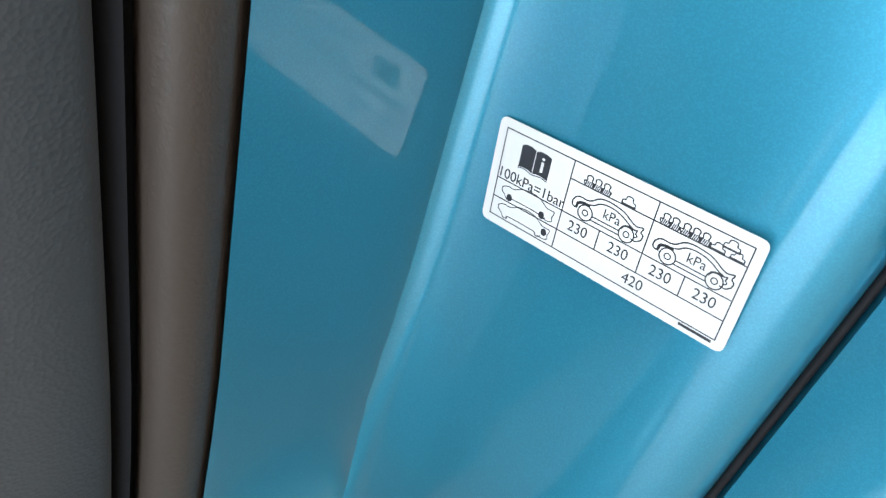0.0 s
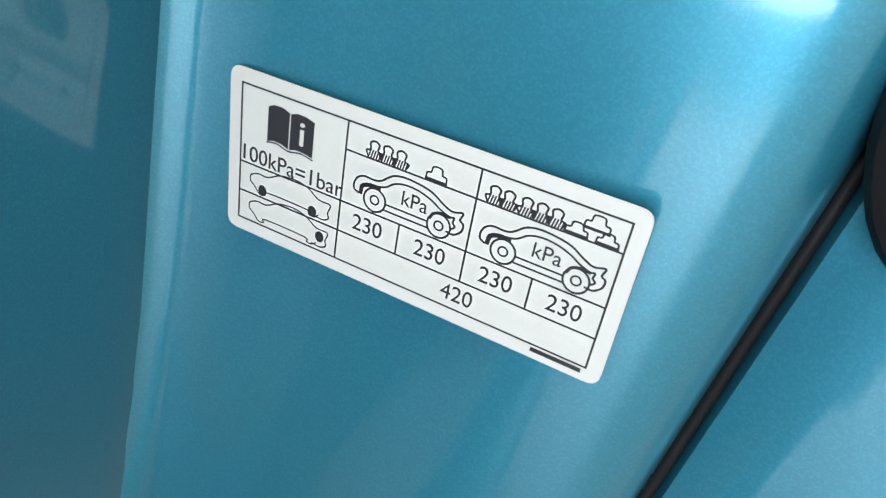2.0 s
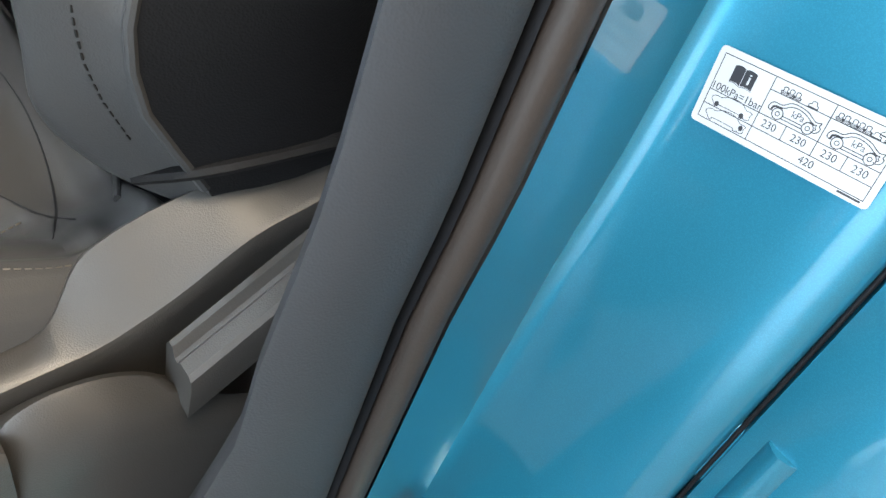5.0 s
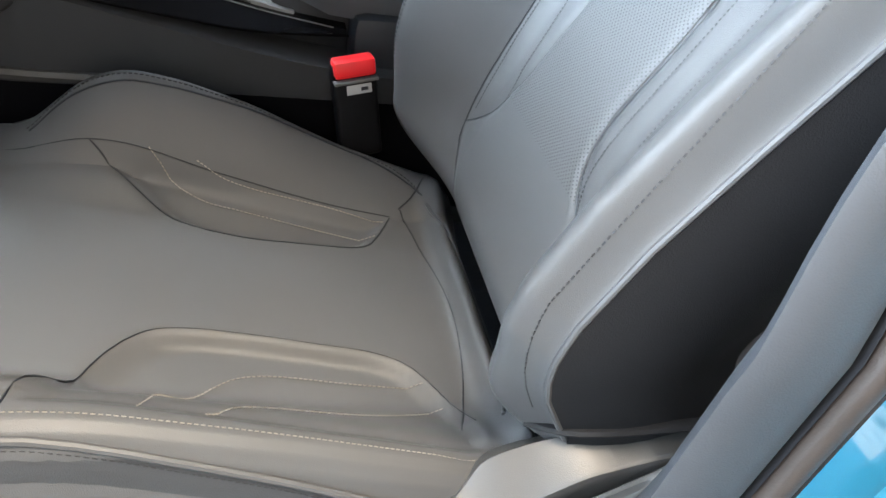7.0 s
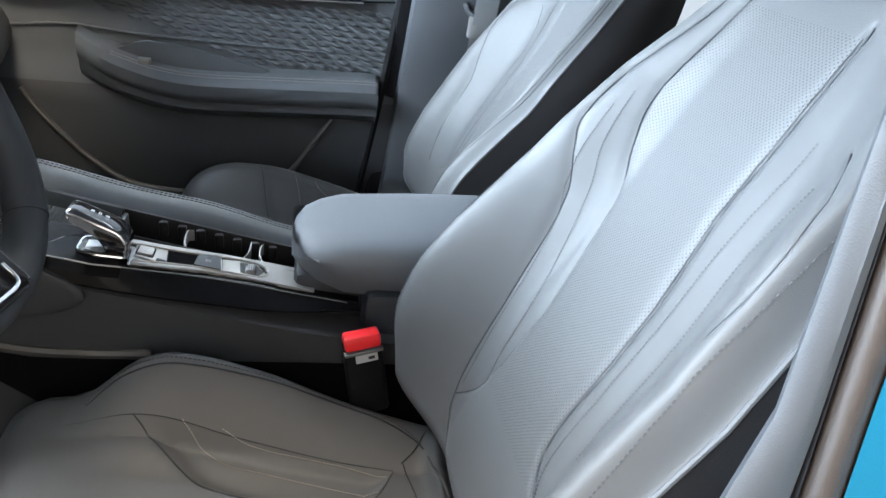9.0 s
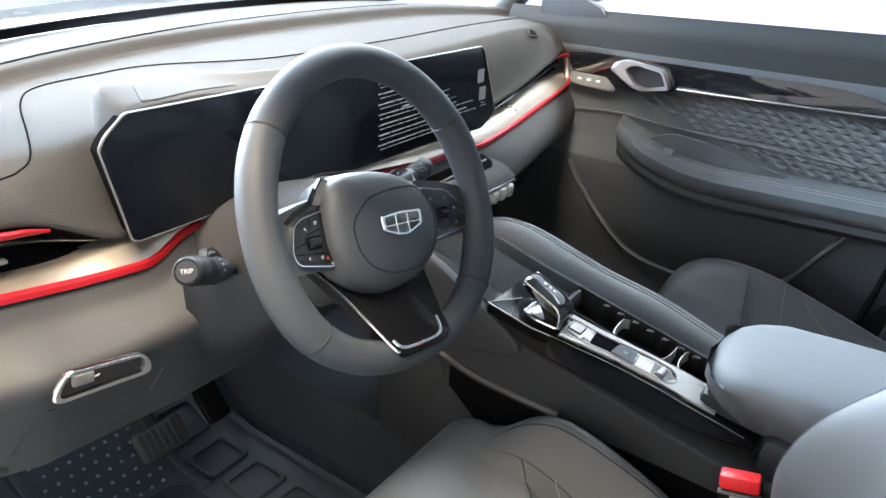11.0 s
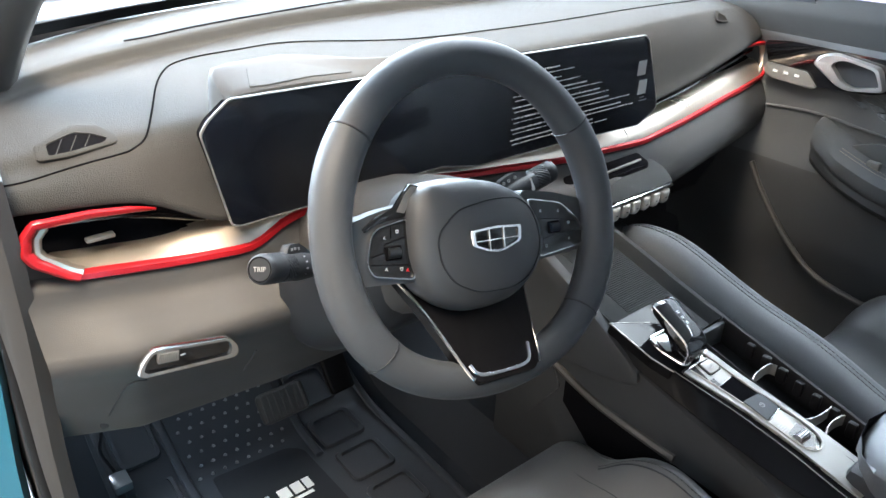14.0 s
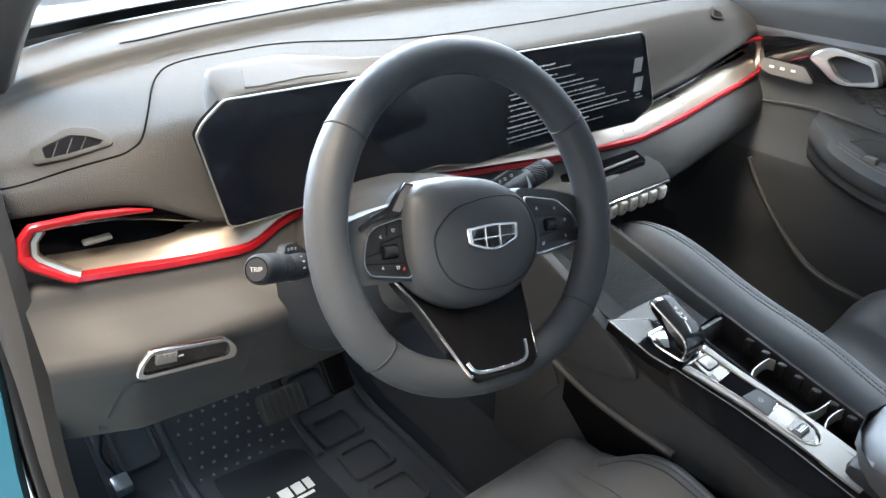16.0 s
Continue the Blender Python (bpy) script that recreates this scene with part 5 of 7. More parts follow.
# housing over the instrument side
hood = [[Vector((x, 0.2335 + y * d, z + b * (1 if z > 1.07 else 0))) for y, z in ((0, 1.0745), (0.004, 1.0805), (0.030, 1.0870), (0.052, 1.0925), (0.064, 1.0925), (0.076, 1.082), (0.080, 1.03), (0.01, 1.03))] for x, b, d in ((-0.522, -0.010, 0.5), (-0.519, -0.004, 0.75), (-0.511, 0.0, 0.92), (-0.490, 0.001, 1.0), (-0.43, 0.001, 1.05), (-0.39, -0.003, 0.85), (-0.35, -0.007, 0.55), (-0.28, -0.010, 0.3), (-0.18, -0.014, 0.2))]
part("hood", loft([smooth_row(r + [r[0]], 3)[:-1] for r in hood]), M_HOOD, disp, "pale grey instrument hood")
HOOD_D = [(-0.490, 1.0), (-0.43, 1.05), (-0.39, 0.85), (-0.35, 0.55)]
HOOD_B = [(-0.490, 0.001), (-0.43, 0.001), (-0.39, -0.003), (-0.35, -0.007)]


def hood_z(x, y):
    d = (y - 0.2335) / interp(x, HOOD_D)
    return interp(d, [(0.004, 1.0805), (0.030, 1.0870), (0.052, 1.0925), (0.064, 1.0925)]) + interp(x, HOOD_B)


hp = round_poly([(-0.4966, 0.2395), (-0.4826, 0.2745), (-0.4354, 0.2815), (-0.431, 0.272), (-0.372, 0.2435), (-0.479, 0.2375)], 0.003)
hp = [((1 - k / 4) * a[0] + k / 4 * b[0], (1 - k / 4) * a[1] + k / 4 * b[1]) for a, b in zip(hp, hp[1:] + hp[:1]) for k in range(4)]
rings = []
for share, lift in ((1.0, -0.002), (1.0, 0.0010), (0.985, 0.0016), (0.8, 0.0016), (0.5, 0.0016), (0.2, 0.0016), (0.02, 0.0016)):
    ring = [(-0.445 + (x + 0.445) * share, 0.257 + (y - 0.257) * share) for x, y in hp]
    rings.append([Vector((x, y, hood_z(x, y) + lift)) for x, y in ring])
part("hood_panel", loft(rings), M_HOOD, disp, "grey hood panel")
# lit text rows on the right half: unreadable lines as bars
rows = bmesh.new()
random.seed(5)
LINE_ENDS = ((-0.06, -0.03), (-0.055, -0.018), (0.0, 0.032), (0.03, 0.049), (0.05, 0.10), (0.08, 0.1095), (0.02, 0.0535))
lines = [(1.0555, -0.138, -0.105, 0.0026)]
for k, (end_a, end_b) in enumerate(LINE_ENDS):
    lines += [(1.0455 - 0.0149 * k, -0.142, end_a, 0.0024), (1.0393 - 0.0149 * k, -0.138, end_b, 0.0014)]
for z, x, end, tall in lines:
    while x < end:
        w = random.uniform(0.0008, 0.0022)
        block((x + w / 2, 0.0, z + random.uniform(-0.0002, 0.0002)), (w, 0.0004, tall * random.uniform(0.45, 1.0)), 0, Matrix.Translation((0, 0.2257, 0)), 1, rows)
        x += w + (random.uniform(0.0004, 0.0009) if random.random() < 0.85 else 0.0022)
part("text_field", rows, M_TEXT, disp, "rows of small lit text", smooth=False, kind="stuff")
sq = bmesh.new()
for x, z in ((0.121, 1.0165), (0.1285, 0.9865)):
    block((x, 0.2257, z), (0.019, 0.0004, 0.022), 0, None, 1, sq)
for x, z, w in ((0.131, 0.9705, 0.010), (0.134, 0.9655, 0.018)):
    block((x, 0.2257, z), (w, 0.0004, 0.0014), 0, None, 1, sq)
part("code_field", sq, M_STUD, disp, "pale square fields", smooth=False)
part("icon_bar", block((-0.08, 0.2257, 1.004), (0.018, 0.0004, 0.0018)), M_TEXT, disp, smooth=False)



def circle(r, n=14):
    return [(r * math.cos(2 * math.pi * k / n), r * math.sin(2 * math.pi * k / n)) for k in range(n)]


# ---- steering wheel ----
W_C, W_TURN = Vector((-0.37, 0.025, 0.98)), radians(9)
ev = Vector((0, 0.40, 0.917)).normalized()
ex = Vector((1, 0, 0))
WM = basis(W_C, ex * math.cos(W_TURN) - ev * math.sin(W_TURN), ev * math.cos(W_TURN) + ex * math.sin(W_TURN))
wheel = thing("steering_wheel", "black leather steering wheel with flat bottom, turned slightly", "steering wheel")


def rim_path(r, n=72):
    out = []
    for k in range(n):
        a = 2 * math.pi * k / n
        x, y = r * math.cos(a), r * math.sin(a)
        if y < -0.6 * r:
            y = -0.6 * r + (y + 0.6 * r) * 0.80
            x *= 1 + 0.035 * sm(-0.6 * r, -0.9 * r, y)
        out.append((x, y))
    return out


rings = []
for k, (x, y) in enumerate(rim_path(0.1605)):
    d = Vector((x, y, 0)).normalized()
    a0 = math.atan2(y, x)
    grip = 1.0 + 0.10 * math.exp(-((abs(abs(a0) - 1.57) - 1.15) / 0.35) ** 2)
    rings.append([WM @ (Vector((x, y, 0)) + d * (0.0178 * grip * math.cos(t)) + Vector((0, 0, 0.0175 * grip * math.sin(t)))) for t in [2 * math.pi * j / 16 for j in range(16)]])
rim = part("rim", loft(rings, cyclic=True), M_RIM, wheel, "smooth black leather rim")
for a in (37, 143, -40, -140):
    a = radians(a)
    k = round((a % (2 * math.pi)) / (2 * math.pi) * 72) % 72
    c = sum(rings[k], Vector()) / 16
    part("rim_seam", tube([c + (p - c) * 1.012 for p in rings[k]], 0.0009, 5, cyclic=True), M_BLACK, rim)
pad = round_poly([(-0.0837, 0.0127), (-0.0762, 0.0352), (-0.0616, 0.0457), (-0.0215, 0.0485), (0.0248, 0.0410), (0.0587, 0.0235), (0.0765, -0.0043), (0.0807, -0.0276), (0.0665, -0.0559), (0.0340, -0.0770), (-0.011, -0.0830), (-0.0456, -0.0762), (-0.0723, -0.0561), (-0.0835, -0.0274)], 0.02)
rings = [[WM @ Vector((x * s, y * s, z)) for x, y in pad] for s, z in ((0.90, -0.05), (0.98, -0.03), (1.0, -0.012), (0.97, 0.000), (0.90, 0.008), (0.72, 0.014), (0.4, 0.018), (0.05, 0.019))]
part("airbag_pad", loft(rings), M_HUB, wheel, "dark grained airbag cover")
crease = round_poly([(-0.0614, -0.010), (-0.0581, -0.0004), (-0.0384, 0.0178), (0.0017, 0.0244), (0.0388, 0.0236), (0.0568, 0.0121), (0.0639, -0.0107), (0.0640, -0.0332), (0.0482, -0.0560), (0.0231, -0.0639), (-0.0181, -0.0626), (-0.0467, -0.0493), (-0.059, -0.0305)], 0.012)
pad_edge = sorted((math.atan2(y, x), math.hypot(x, y)) for x, y in pad)


def hub_z(x, y):
    share = math.hypot(x, y) / interp(math.atan2(y, x), pad_edge)
    return interp(share, [(0.05, 0.019), (0.4, 0.018), (0.72, 0.014), (0.90, 0.008), (0.97, 0.0), (1.0, -0.012)])


part("cover_crease", tube([WM @ Vector((x, y, hub_z(x, y) + 0.0002)) for x, y in crease], 0.0009, 5, cyclic=True), M_BLACK, wheel)
# emblem: chrome shield with six plain fields
EM = WM @ Matrix.Translation((0.0015, -0.012, 0.0195))
em = round_poly([(-0.031, 0.0095), (0.0, 0.0115), (0.031, 0.0095), (0.0295, -0.006), (0.012, -0.0125), (0.0, -0.0145), (-0.012, -0.0125), (-0.0295, -0.006)], 0.003)
emi = [(x * 0.86, y * 0.80 - 0.0003) for x, y in em]
part("emblem_rim", frame_ring(em, emi, EM, 0.0028), M_CHROME, wheel, "chrome shield emblem rim")
part("emblem_bed", prism(emi, EM, 0.0010), M_PIANO, wheel)
for x0, x1, y0, y1 in ((-0.026, 0.026, -0.0025, -0.0012), (-0.0095, -0.008, -0.011, 0.009), (0.008, 0.0095, -0.011, 0.009)):
    part("emblem_bar", block(((x0 + x1) / 2, (y0 + y1) / 2, 0.0015), (x1 - x0, y1 - y0, 0.0015), 0.0003, EM, 1), M_CHROME, wheel)
for sgn in (-1, 1):
    spoke = [(sgn * x, y) for x, y in ((0.060, 0.030), (0.105, 0.024), (0.152, 0.012), (0.152, -0.040), (0.110, -0.042), (0.060, -0.046))]
    part("spoke", prism(round_poly(spoke, 0.008), WM @ Matrix.Translation((0, 0, -0.034)), 0.026, 0.005), M_HUB, wheel)
    if sgn < 0:
        pod = [(-0.1182, 0.0035), (-0.110, 0.0091), (-0.0803, 0.0141), (-0.0780, -0.0408), (-0.1209, -0.0326), (-0.1258, -0.0215), (-0.1211, -0.0042)]
        c, roll_at = (-0.100, -0.013), (-0.098, -0.0145)
        icons = ((-0.106, 0.000), (-0.092, 0.004), (-0.107, -0.028), (-0.091, -0.030), (-0.085, -0.0315))
        rules = (((-0.1215, -0.016), (-0.108, -0.0135), (-0.106, -0.006), (-0.079, -0.0005)), ((-0.1225, -0.0225), (-0.079, -0.0275)), ((-0.099, -0.0005), (-0.098, 0.010)))
    else:
        pod = [(0.0666, 0.0195), (0.1115, 0.0116), (0.134, -0.0064), (0.1450, -0.0265), (0.1345, -0.0337), (0.0760, -0.0400)]
        c, roll_at = (0.105, -0.010), (0.100, -0.0125)
        icons = ((0.108, 0.004), (0.122, -0.010), (0.121, -0.0265), (0.088, -0.031), (0.083, 0.006))
        rules = (((0.082, -0.002), (0.112, -0.005), (0.114, -0.019), (0.084, -0.023)), ((0.114, -0.006), (0.133, -0.0085)), ((0.115, -0.0185), (0.138, -0.0195)))
    pr = round_poly(pod, 0.006)
    big = [(c[0] + (x - c[0]) * 1.045, c[1] + (y - c[1]) * 1.055) for x, y in pr]
    part("button_frame", frame_ring(big, pr, WM @ Matrix.Translation((0, 0, -0.008)), 0.0045), M_CHROME, wheel, "chrome button frame")
    pod_ob = part("button_pod", prism(pr, WM @ Matrix.Translation((0, 0, -0.008)), 0.003, 0.001), M_KNOB, wheel, "satin black button pod")
    part("roller_bed", block((roll_at[0], roll_at[1], -0.0045), (0.017, 0.0125, 0.002), 0.0008, WM, 1), M_VOID, pod_ob)
    part("scroll_roller", tube([WM @ Vector((roll_at[0] - 0.006, roll_at[1], -0.0045)), WM @ Vector((roll_at[0] + 0.006, roll_at[1], -0.0045))], 0.0050, 12), M_BLACK, pod_ob)
    for k, (bx, by) in enumerate(icons):
        MM = WM @ Matrix.Translation((bx, by, -0.0048))
        ic = bmesh.new()
        if k % 2:
            frame_ring(circle(0.0016), circle(0.0010), MM, 0.0003, ic)
            block((0, 0.0012, 0.00015), (0.0036, 0.0006, 0.0003), 0, MM, 1, ic)
        else:
            block((0, 0.0, 0.00015), (0.0030, 0.0006, 0.0003), 0, MM @ Matrix.Rotation(0.9, 4, "Z"), 1, ic)
            block((0.0008, 0.0, 0.00015), (0.0030, 0.0006, 0.0003), 0, MM @ Matrix.Rotation(-0.9, 4, "Z"), 1, ic)
        part("button_mark", ic, M_REDP if (sgn, k) == (-1, 4) else M_ICON, pod_ob)
    for rule in rules:
        part("pod_line", tube([WM @ Vector((x, y, -0.0048)) for x, y in rule], 0.0004, 5), M_VOID, pod_ob)
    if sgn < 0:
        plate = [(-0.0725, 0.0455), (-0.0595, 0.0420), (-0.072, 0.0297), (-0.0806, 0.0165), (-0.112, 0.0130), (-0.124, 0.0065), (-0.126, 0.0095), (-0.113, 0.0185), (-0.0915, 0.0255), (-0.0805, 0.0380)]
        part("spoke_plate", prism(plate, WM @ Matrix.Translation((0, 0, -0.0105)), 0.0045, 0.0008), M_PIANO, wheel, "gloss black spoke plate")
        # grey patch that imitates a reflection on the gloss plate
        part("spoke_sheen", prism([(-0.0715, 0.0435), (-0.0620, 0.0410), (-0.0735, 0.0300), (-0.0820, 0.0195), (-0.090, 0.0215), (-0.0795, 0.0365)], WM @ Matrix.Translation((0, 0, -0.0058)), 0.0006, 0.0002), M_SILVER, wheel, "grey sheen painted on the spoke plate")
SPM = WM @ Matrix.Translation((0, -0.048, -0.036)) @ Matrix.Rotation(radians(-31), 4, "X") @ Matrix.Translation((0, 0, -0.012))
vp = [(-0.084, 0.026), (0.0, 0.028), (0.084, 0.026), (0.0625, -0.034), (0.044, -0.100), (0.036, -0.113), (-0.036, -0.113), (-0.044, -0.100), (-0.0625, -0.034)]
part("lower_spoke", prism(round_poly(vp, 0.006), SPM, 0.014, 0.003), M_GLOSS, wheel, "gloss black lower spoke")
for sgn in (-1, 1):
    part("spoke_edge", tube(cr([SPM @ Vector((sgn * 0.081, 0.012, 0.012)), SPM @ Vector((sgn * 0.063, -0.034, 0.0135)), SPM @ Vector((sgn * 0.0445, -0.100, 0.0135)), SPM @ Vector((sgn * 0.040, -0.108, 0.0135))], 5), 0.0018 if sgn < 0 else 0.0011, 8), M_CHROME if sgn < 0 else M_PIANO, wheel, "chrome spoke edge" if sgn < 0 else "")
part("spoke_clip", tube(cr([SPM @ Vector((x, y, 0.0146)) for x, y in ((-0.040, -0.094), (-0.036, -0.1025), (-0.026, -0.1065), (0.0, -0.1075), (0.020, -0.1065), (0.030, -0.101), (0.036, -0.086))], 5), 0.0021, 8, flat=0.6), M_CHROME, wheel, "chrome spoke clip")

# ---- steering column and stalks ----
col = thing("steering_column", "dark plastic steering column shroud", "steering column")
ax = Vector((0, 0.917, -0.40))
rings = []
for d, wx, wz in ((0.035, 0.062, 0.05), (0.05, 0.075, 0.062), (0.10, 0.082, 0.070), (0.16, 0.088, 0.075), (0.24, 0.092, 0.08)):
    c = W_C + ax * d + Vector((0, 0, -0.02))
    rings.append([c + Vector((wx * math.copysign(abs(math.cos(a)) ** 0.6, math.cos(a)), 0, 0)) + ev * (wz * math.copysign(abs(math.sin(a)) ** 0.7, math.sin(a))) for a in [2 * math.pi * k / 24 for k in range(24)]])
part("shroud", loft(rings), M_DASH, col)
rings = []
for y, hw, zt, zb in ((0.080, 0.070, 0.93, 0.865), (0.088, 0.082, 0.93, 0.850), (0.115, 0.100, 0.92, 0.822), (0.150, 0.117, 0.91, 0.792), (0.178, 0.130, 0.90, 0.770), (0.195, 0.134, 0.90, 0.765)):
    row = []
    for k in range(17):
        a = math.pi * k / 16
        row.append(Vector((-0.372 - hw * math.copysign(abs(math.cos(a)) ** 0.45, math.cos(a)), y, zt - (zt - zb) * math.sin(a) ** 0.7)))
    rings.append(row)
part("lower_shroud", loft(rings, closed=False), M_BLACK, col, "dark plastic lower column cover")


def knurled(path, r, name, parent):
    """A ring with a diamond pattern of small bumps, along a short path."""
    a_, b_ = Vector(path[0]), Vector(path[1])
    d_ = (b_ - a_).normalized()
    s_ = d_.orthogonal().normalized()
    u_ = d_.cross(s_)
    rings_ = []
    for i in range(9):
        c_ = a_.lerp(b_, i / 8)
        rings_.append([c_ + (s_ * math.cos(2 * math.pi * j / 40) + u_ * math.sin(2 * math.pi * j / 40)) * (r - 0.0008 * (i in (0, 8)) + 0.0007 * ((i + j) % 2)) for j in range(40)])
    part(name, loft(rings_), M_BLACK, parent, smooth=False)


stalk = thing("light_stalk", "black light stalk with a knurled ring and trip button", "stalk")
a, b = Vector((-0.462, 0.165, 0.904)), Vector((-0.571, 0.088, 0.969))
d = (b - a).normalized()
def along(q):
    return a + d * q
L = (b - a).length
RIGHT = Vector((0.782, -0.622, 0.025))
UP = Vector((0.28, 0.387, 0.878))
part("arm", tube([along(0), along(L * 0.12), along(L * 0.34), along(L * 0.52), along(L * 0.66)], [0.0065, 0.0085, 0.0135, 0.0150, 0.0140], 20), M_BLACK, stalk)
knurled((along(L * 0.66), along(L * 0.79)), 0.0138, "knurled_ring", stalk)
part("end_knob", tube([along(L * 0.79), along(L * 0.80), along(L * 0.96), along(L * 0.985), along(L)], [0.0138, 0.0142, 0.0142, 0.0134, 0.0118], 28), M_BLACK, stalk)
EMK = basis(along(L) + d * 0.0003, RIGHT - d * RIGHT.dot(d), UP)
part("end_ring", tube([EMK @ Vector((x, y, 0.0)) for x, y in circle(0.0108, 28)], 0.0005, 5, cyclic=True), M_VOID, stalk)
lettering("trip_text", "TRIP", 0.0062, EMK @ Matrix.Translation((0, 0, 0.0004)), M_ICON, stalk, "white TRIP lettering")
FM = basis(along(L * 0.55), -d, UP)
part("fin", prism(round_poly([(-0.030, 0.008), (-0.022, 0.021), (-0.002, 0.0225), (0.018, 0.016), (0.036, 0.006), (0.0, 0.0)], 0.004), FM @ Matrix.Translation((0, 0, -0.001)), 0.008, 0.002), M_BLACK, stalk)
for x, y, w, h, ang in ((-0.018, 0.0165, 0.0035, 0.0028, 0), (-0.011, 0.0172, 0.0045, 0.0024, 0), (-0.003, 0.0172, 0.0035, 0.0024, 0)):
    part("stalk_mark", frame_ring([(-w / 2, -h / 2), (w / 2, -h / 2), (w / 2, h / 2), (-w / 2, h / 2)], [(-w / 4, -h / 4), (w / 4, -h / 4), (w / 4, h / 4), (-w / 4, h / 4)], FM @ Matrix.Translation((x, y, 0.0072)), 0.0003), M_ICON, stalk)
for x, ang, w, h in ((0.0, 40, 0.0040, 0.0018), (0.0, 18, 0.0034, 0.0038), (0.0, -6, 0.0038, 0.0034), (0.0, -30, 0.0012, 0.0012), (0.015, 20, 0.0120, 0.0009), (0.010, -8, 0.0030, 0.0040)):
    spot = FM @ Matrix.Rotation(radians(-ang), 4, "X") @ Matrix.Translation((x, 0, 0.0151 if x < 0.005 else 0.0140))
    part("stalk_mark", block((0, 0, 0), (w, h * 0.45, 0.0006), 0, spot, 1), M_ICON, stalk)
wiper = thing("wiper_stalk", "black wiper stalk with knurled ring", "stalk")
a2, b2_ = Vector((-0.30, 0.10, 0.948)), Vector((-0.190, 0.105, 0.967))
part("arm", tube([a2, a2.lerp(b2_, 0.25), a2.lerp(b2_, 0.5), a2.lerp(b2_, 0.70)], [0.0095, 0.0120, 0.0138, 0.0128], 20), M_BLACK, wiper)
knurled((a2.lerp(b2_, 0.70), a2.lerp(b2_, 0.88)), 0.0126, "knurled_ring", wiper)
part("end_cap", tube([a2.lerp(b2_, 0.88), a2.lerp(b2_, 0.90), a2.lerp(b2_, 0.98), b2_], [0.0122, 0.0130, 0.0130, 0.0115], 24), M_BLACK, wiper)
WF = basis(a2.lerp(b2_, 0.45), b2_ - a2, UP)
part("fin", prism(round_poly([(-0.034, 0.006), (-0.020, 0.020), (0.004, 0.0215), (0.022, 0.013), (0.026, 0.004), (0.0, 0.0)], 0.004), WF @ Matrix.Translation((0, 0, -0.001)), 0.008, 0.002), M_BLACK, wiper)
for x in (-0.016, -0.008, 0.002):
    part("stalk_mark", frame_ring(circle(0.0020, 10), circle(0.0012, 10), WF @ Matrix.Translation((x, 0.0155, 0.0072)), 0.0003), M_ICON, wiper)
part("stalk_mark", prism([(0.014, -0.007), (0.019, -0.007), (0.0185, 0.007), (0.0178, 0.007)], WF @ Matrix.Translation((0, 0, 0.0120)), 0.0014), M_ICON, wiper)

# ---- centre console ----
con = thing("centre_console", "dark centre console with gloss black and silver control strip", "centre console")


def con_z(y):
    return soft_interp(y, [(-0.40, 0.672), (-0.348, 0.678), (-0.265, 0.690), (0.03, 0.756), (0.10, 0.775), (0.2, 0.80)], 0.02)


YS = lin(-0.60, 0.24, 44)
part("console_body", loft([[Vector((x, y, z)) for x, z in ((-0.118, 0.37), (-0.116, con_z(y) - 0.055), (-0.118, con_z(y) - 0.036), (-0.112, con_z(y) - 0.032), (0.11, con_z(y) - 0.032), (0.125, con_z(y) - 0.04), (0.125, 0.37))] for y in YS]), M_CONSOLE, con, "dark grained console sides")
GLOSS_IN = [(-0.352, -0.088), (-0.28, -0.083), (-0.21, -0.084), (-0.14, -0.092), (-0.065, -0.108), (0.0, -0.1165), (0.04, -0.1185)]
GLOSS_OUT = [(-0.352, -0.106), (-0.30, -0.110), (-0.22, -0.115), (-0.10, -0.1210), (0.04, -0.1222)]


def gloss_row(y):
    xi, xo, z = soft_interp(y, GLOSS_IN, 0.02), soft_interp(y, GLOSS_OUT, 0.02), con_z(y)
    drop = interp(y, [(-0.352, -0.004), (-0.22, 0.016), (-0.10, 0.024), (0.04, 0.030)])
    return [Vector(p) for p in ((xo + 0.003, y, z - drop - 0.004), (xo, y, z - drop), (xi - (xi - xo) * 0.25, y, z - 0.004), (xi, y, z - 0.0004), (xi + 0.004, y, z), (-0.036, y, z + 0.001), (-0.034, y, z - 0.03))]


part("gloss_side", loft([gloss_row(y) for y in lin(-0.345, 0.035, 30)]), M_GLOSS, con, "gloss black console strip")
part("gloss_edge", tube([gloss_row(y)[3] + Vector((-0.0006, 0, 0.0002)) for y in lin(-0.33, 0.0, 24)], 0.0007, 6), M_SILVER, con, "thin silver line")
part("console_ledge", ribbon(cr([(-0.118, 0.20, 0.668), (-0.118, 0.126, 0.642), (-0.118, 0.055, 0.624), (-0.118, -0.012, 0.619), (-0.118, -0.09, 0.618)], 5), [(0.002, 0, -0.006), (-0.004, 0, -0.005), (-0.005, 0, 0.0), (-0.002, 0, 0.005), (0.002, 0, 0.006)]), M_PLASTIC, con, "grey ledge along the console side")
# flat black sheet on the solid side: painted shade, no opening is cut
part("storage_opening", loft([[Vector((-0.1172, y, z0)), Vector((-0.1180, y, z0)), Vector((-0.1180, y, z1)), Vector((-0.1172, y, z1))] for y, z0, z1 in ((0.10, 0.585, 0.622), (0.05, 0.545, 0.612), (0.0, 0.500, 0.610), (-0.30, 0.48, 0.606), (-0.58, 0.45, 0.600))]), M_VOID, con)
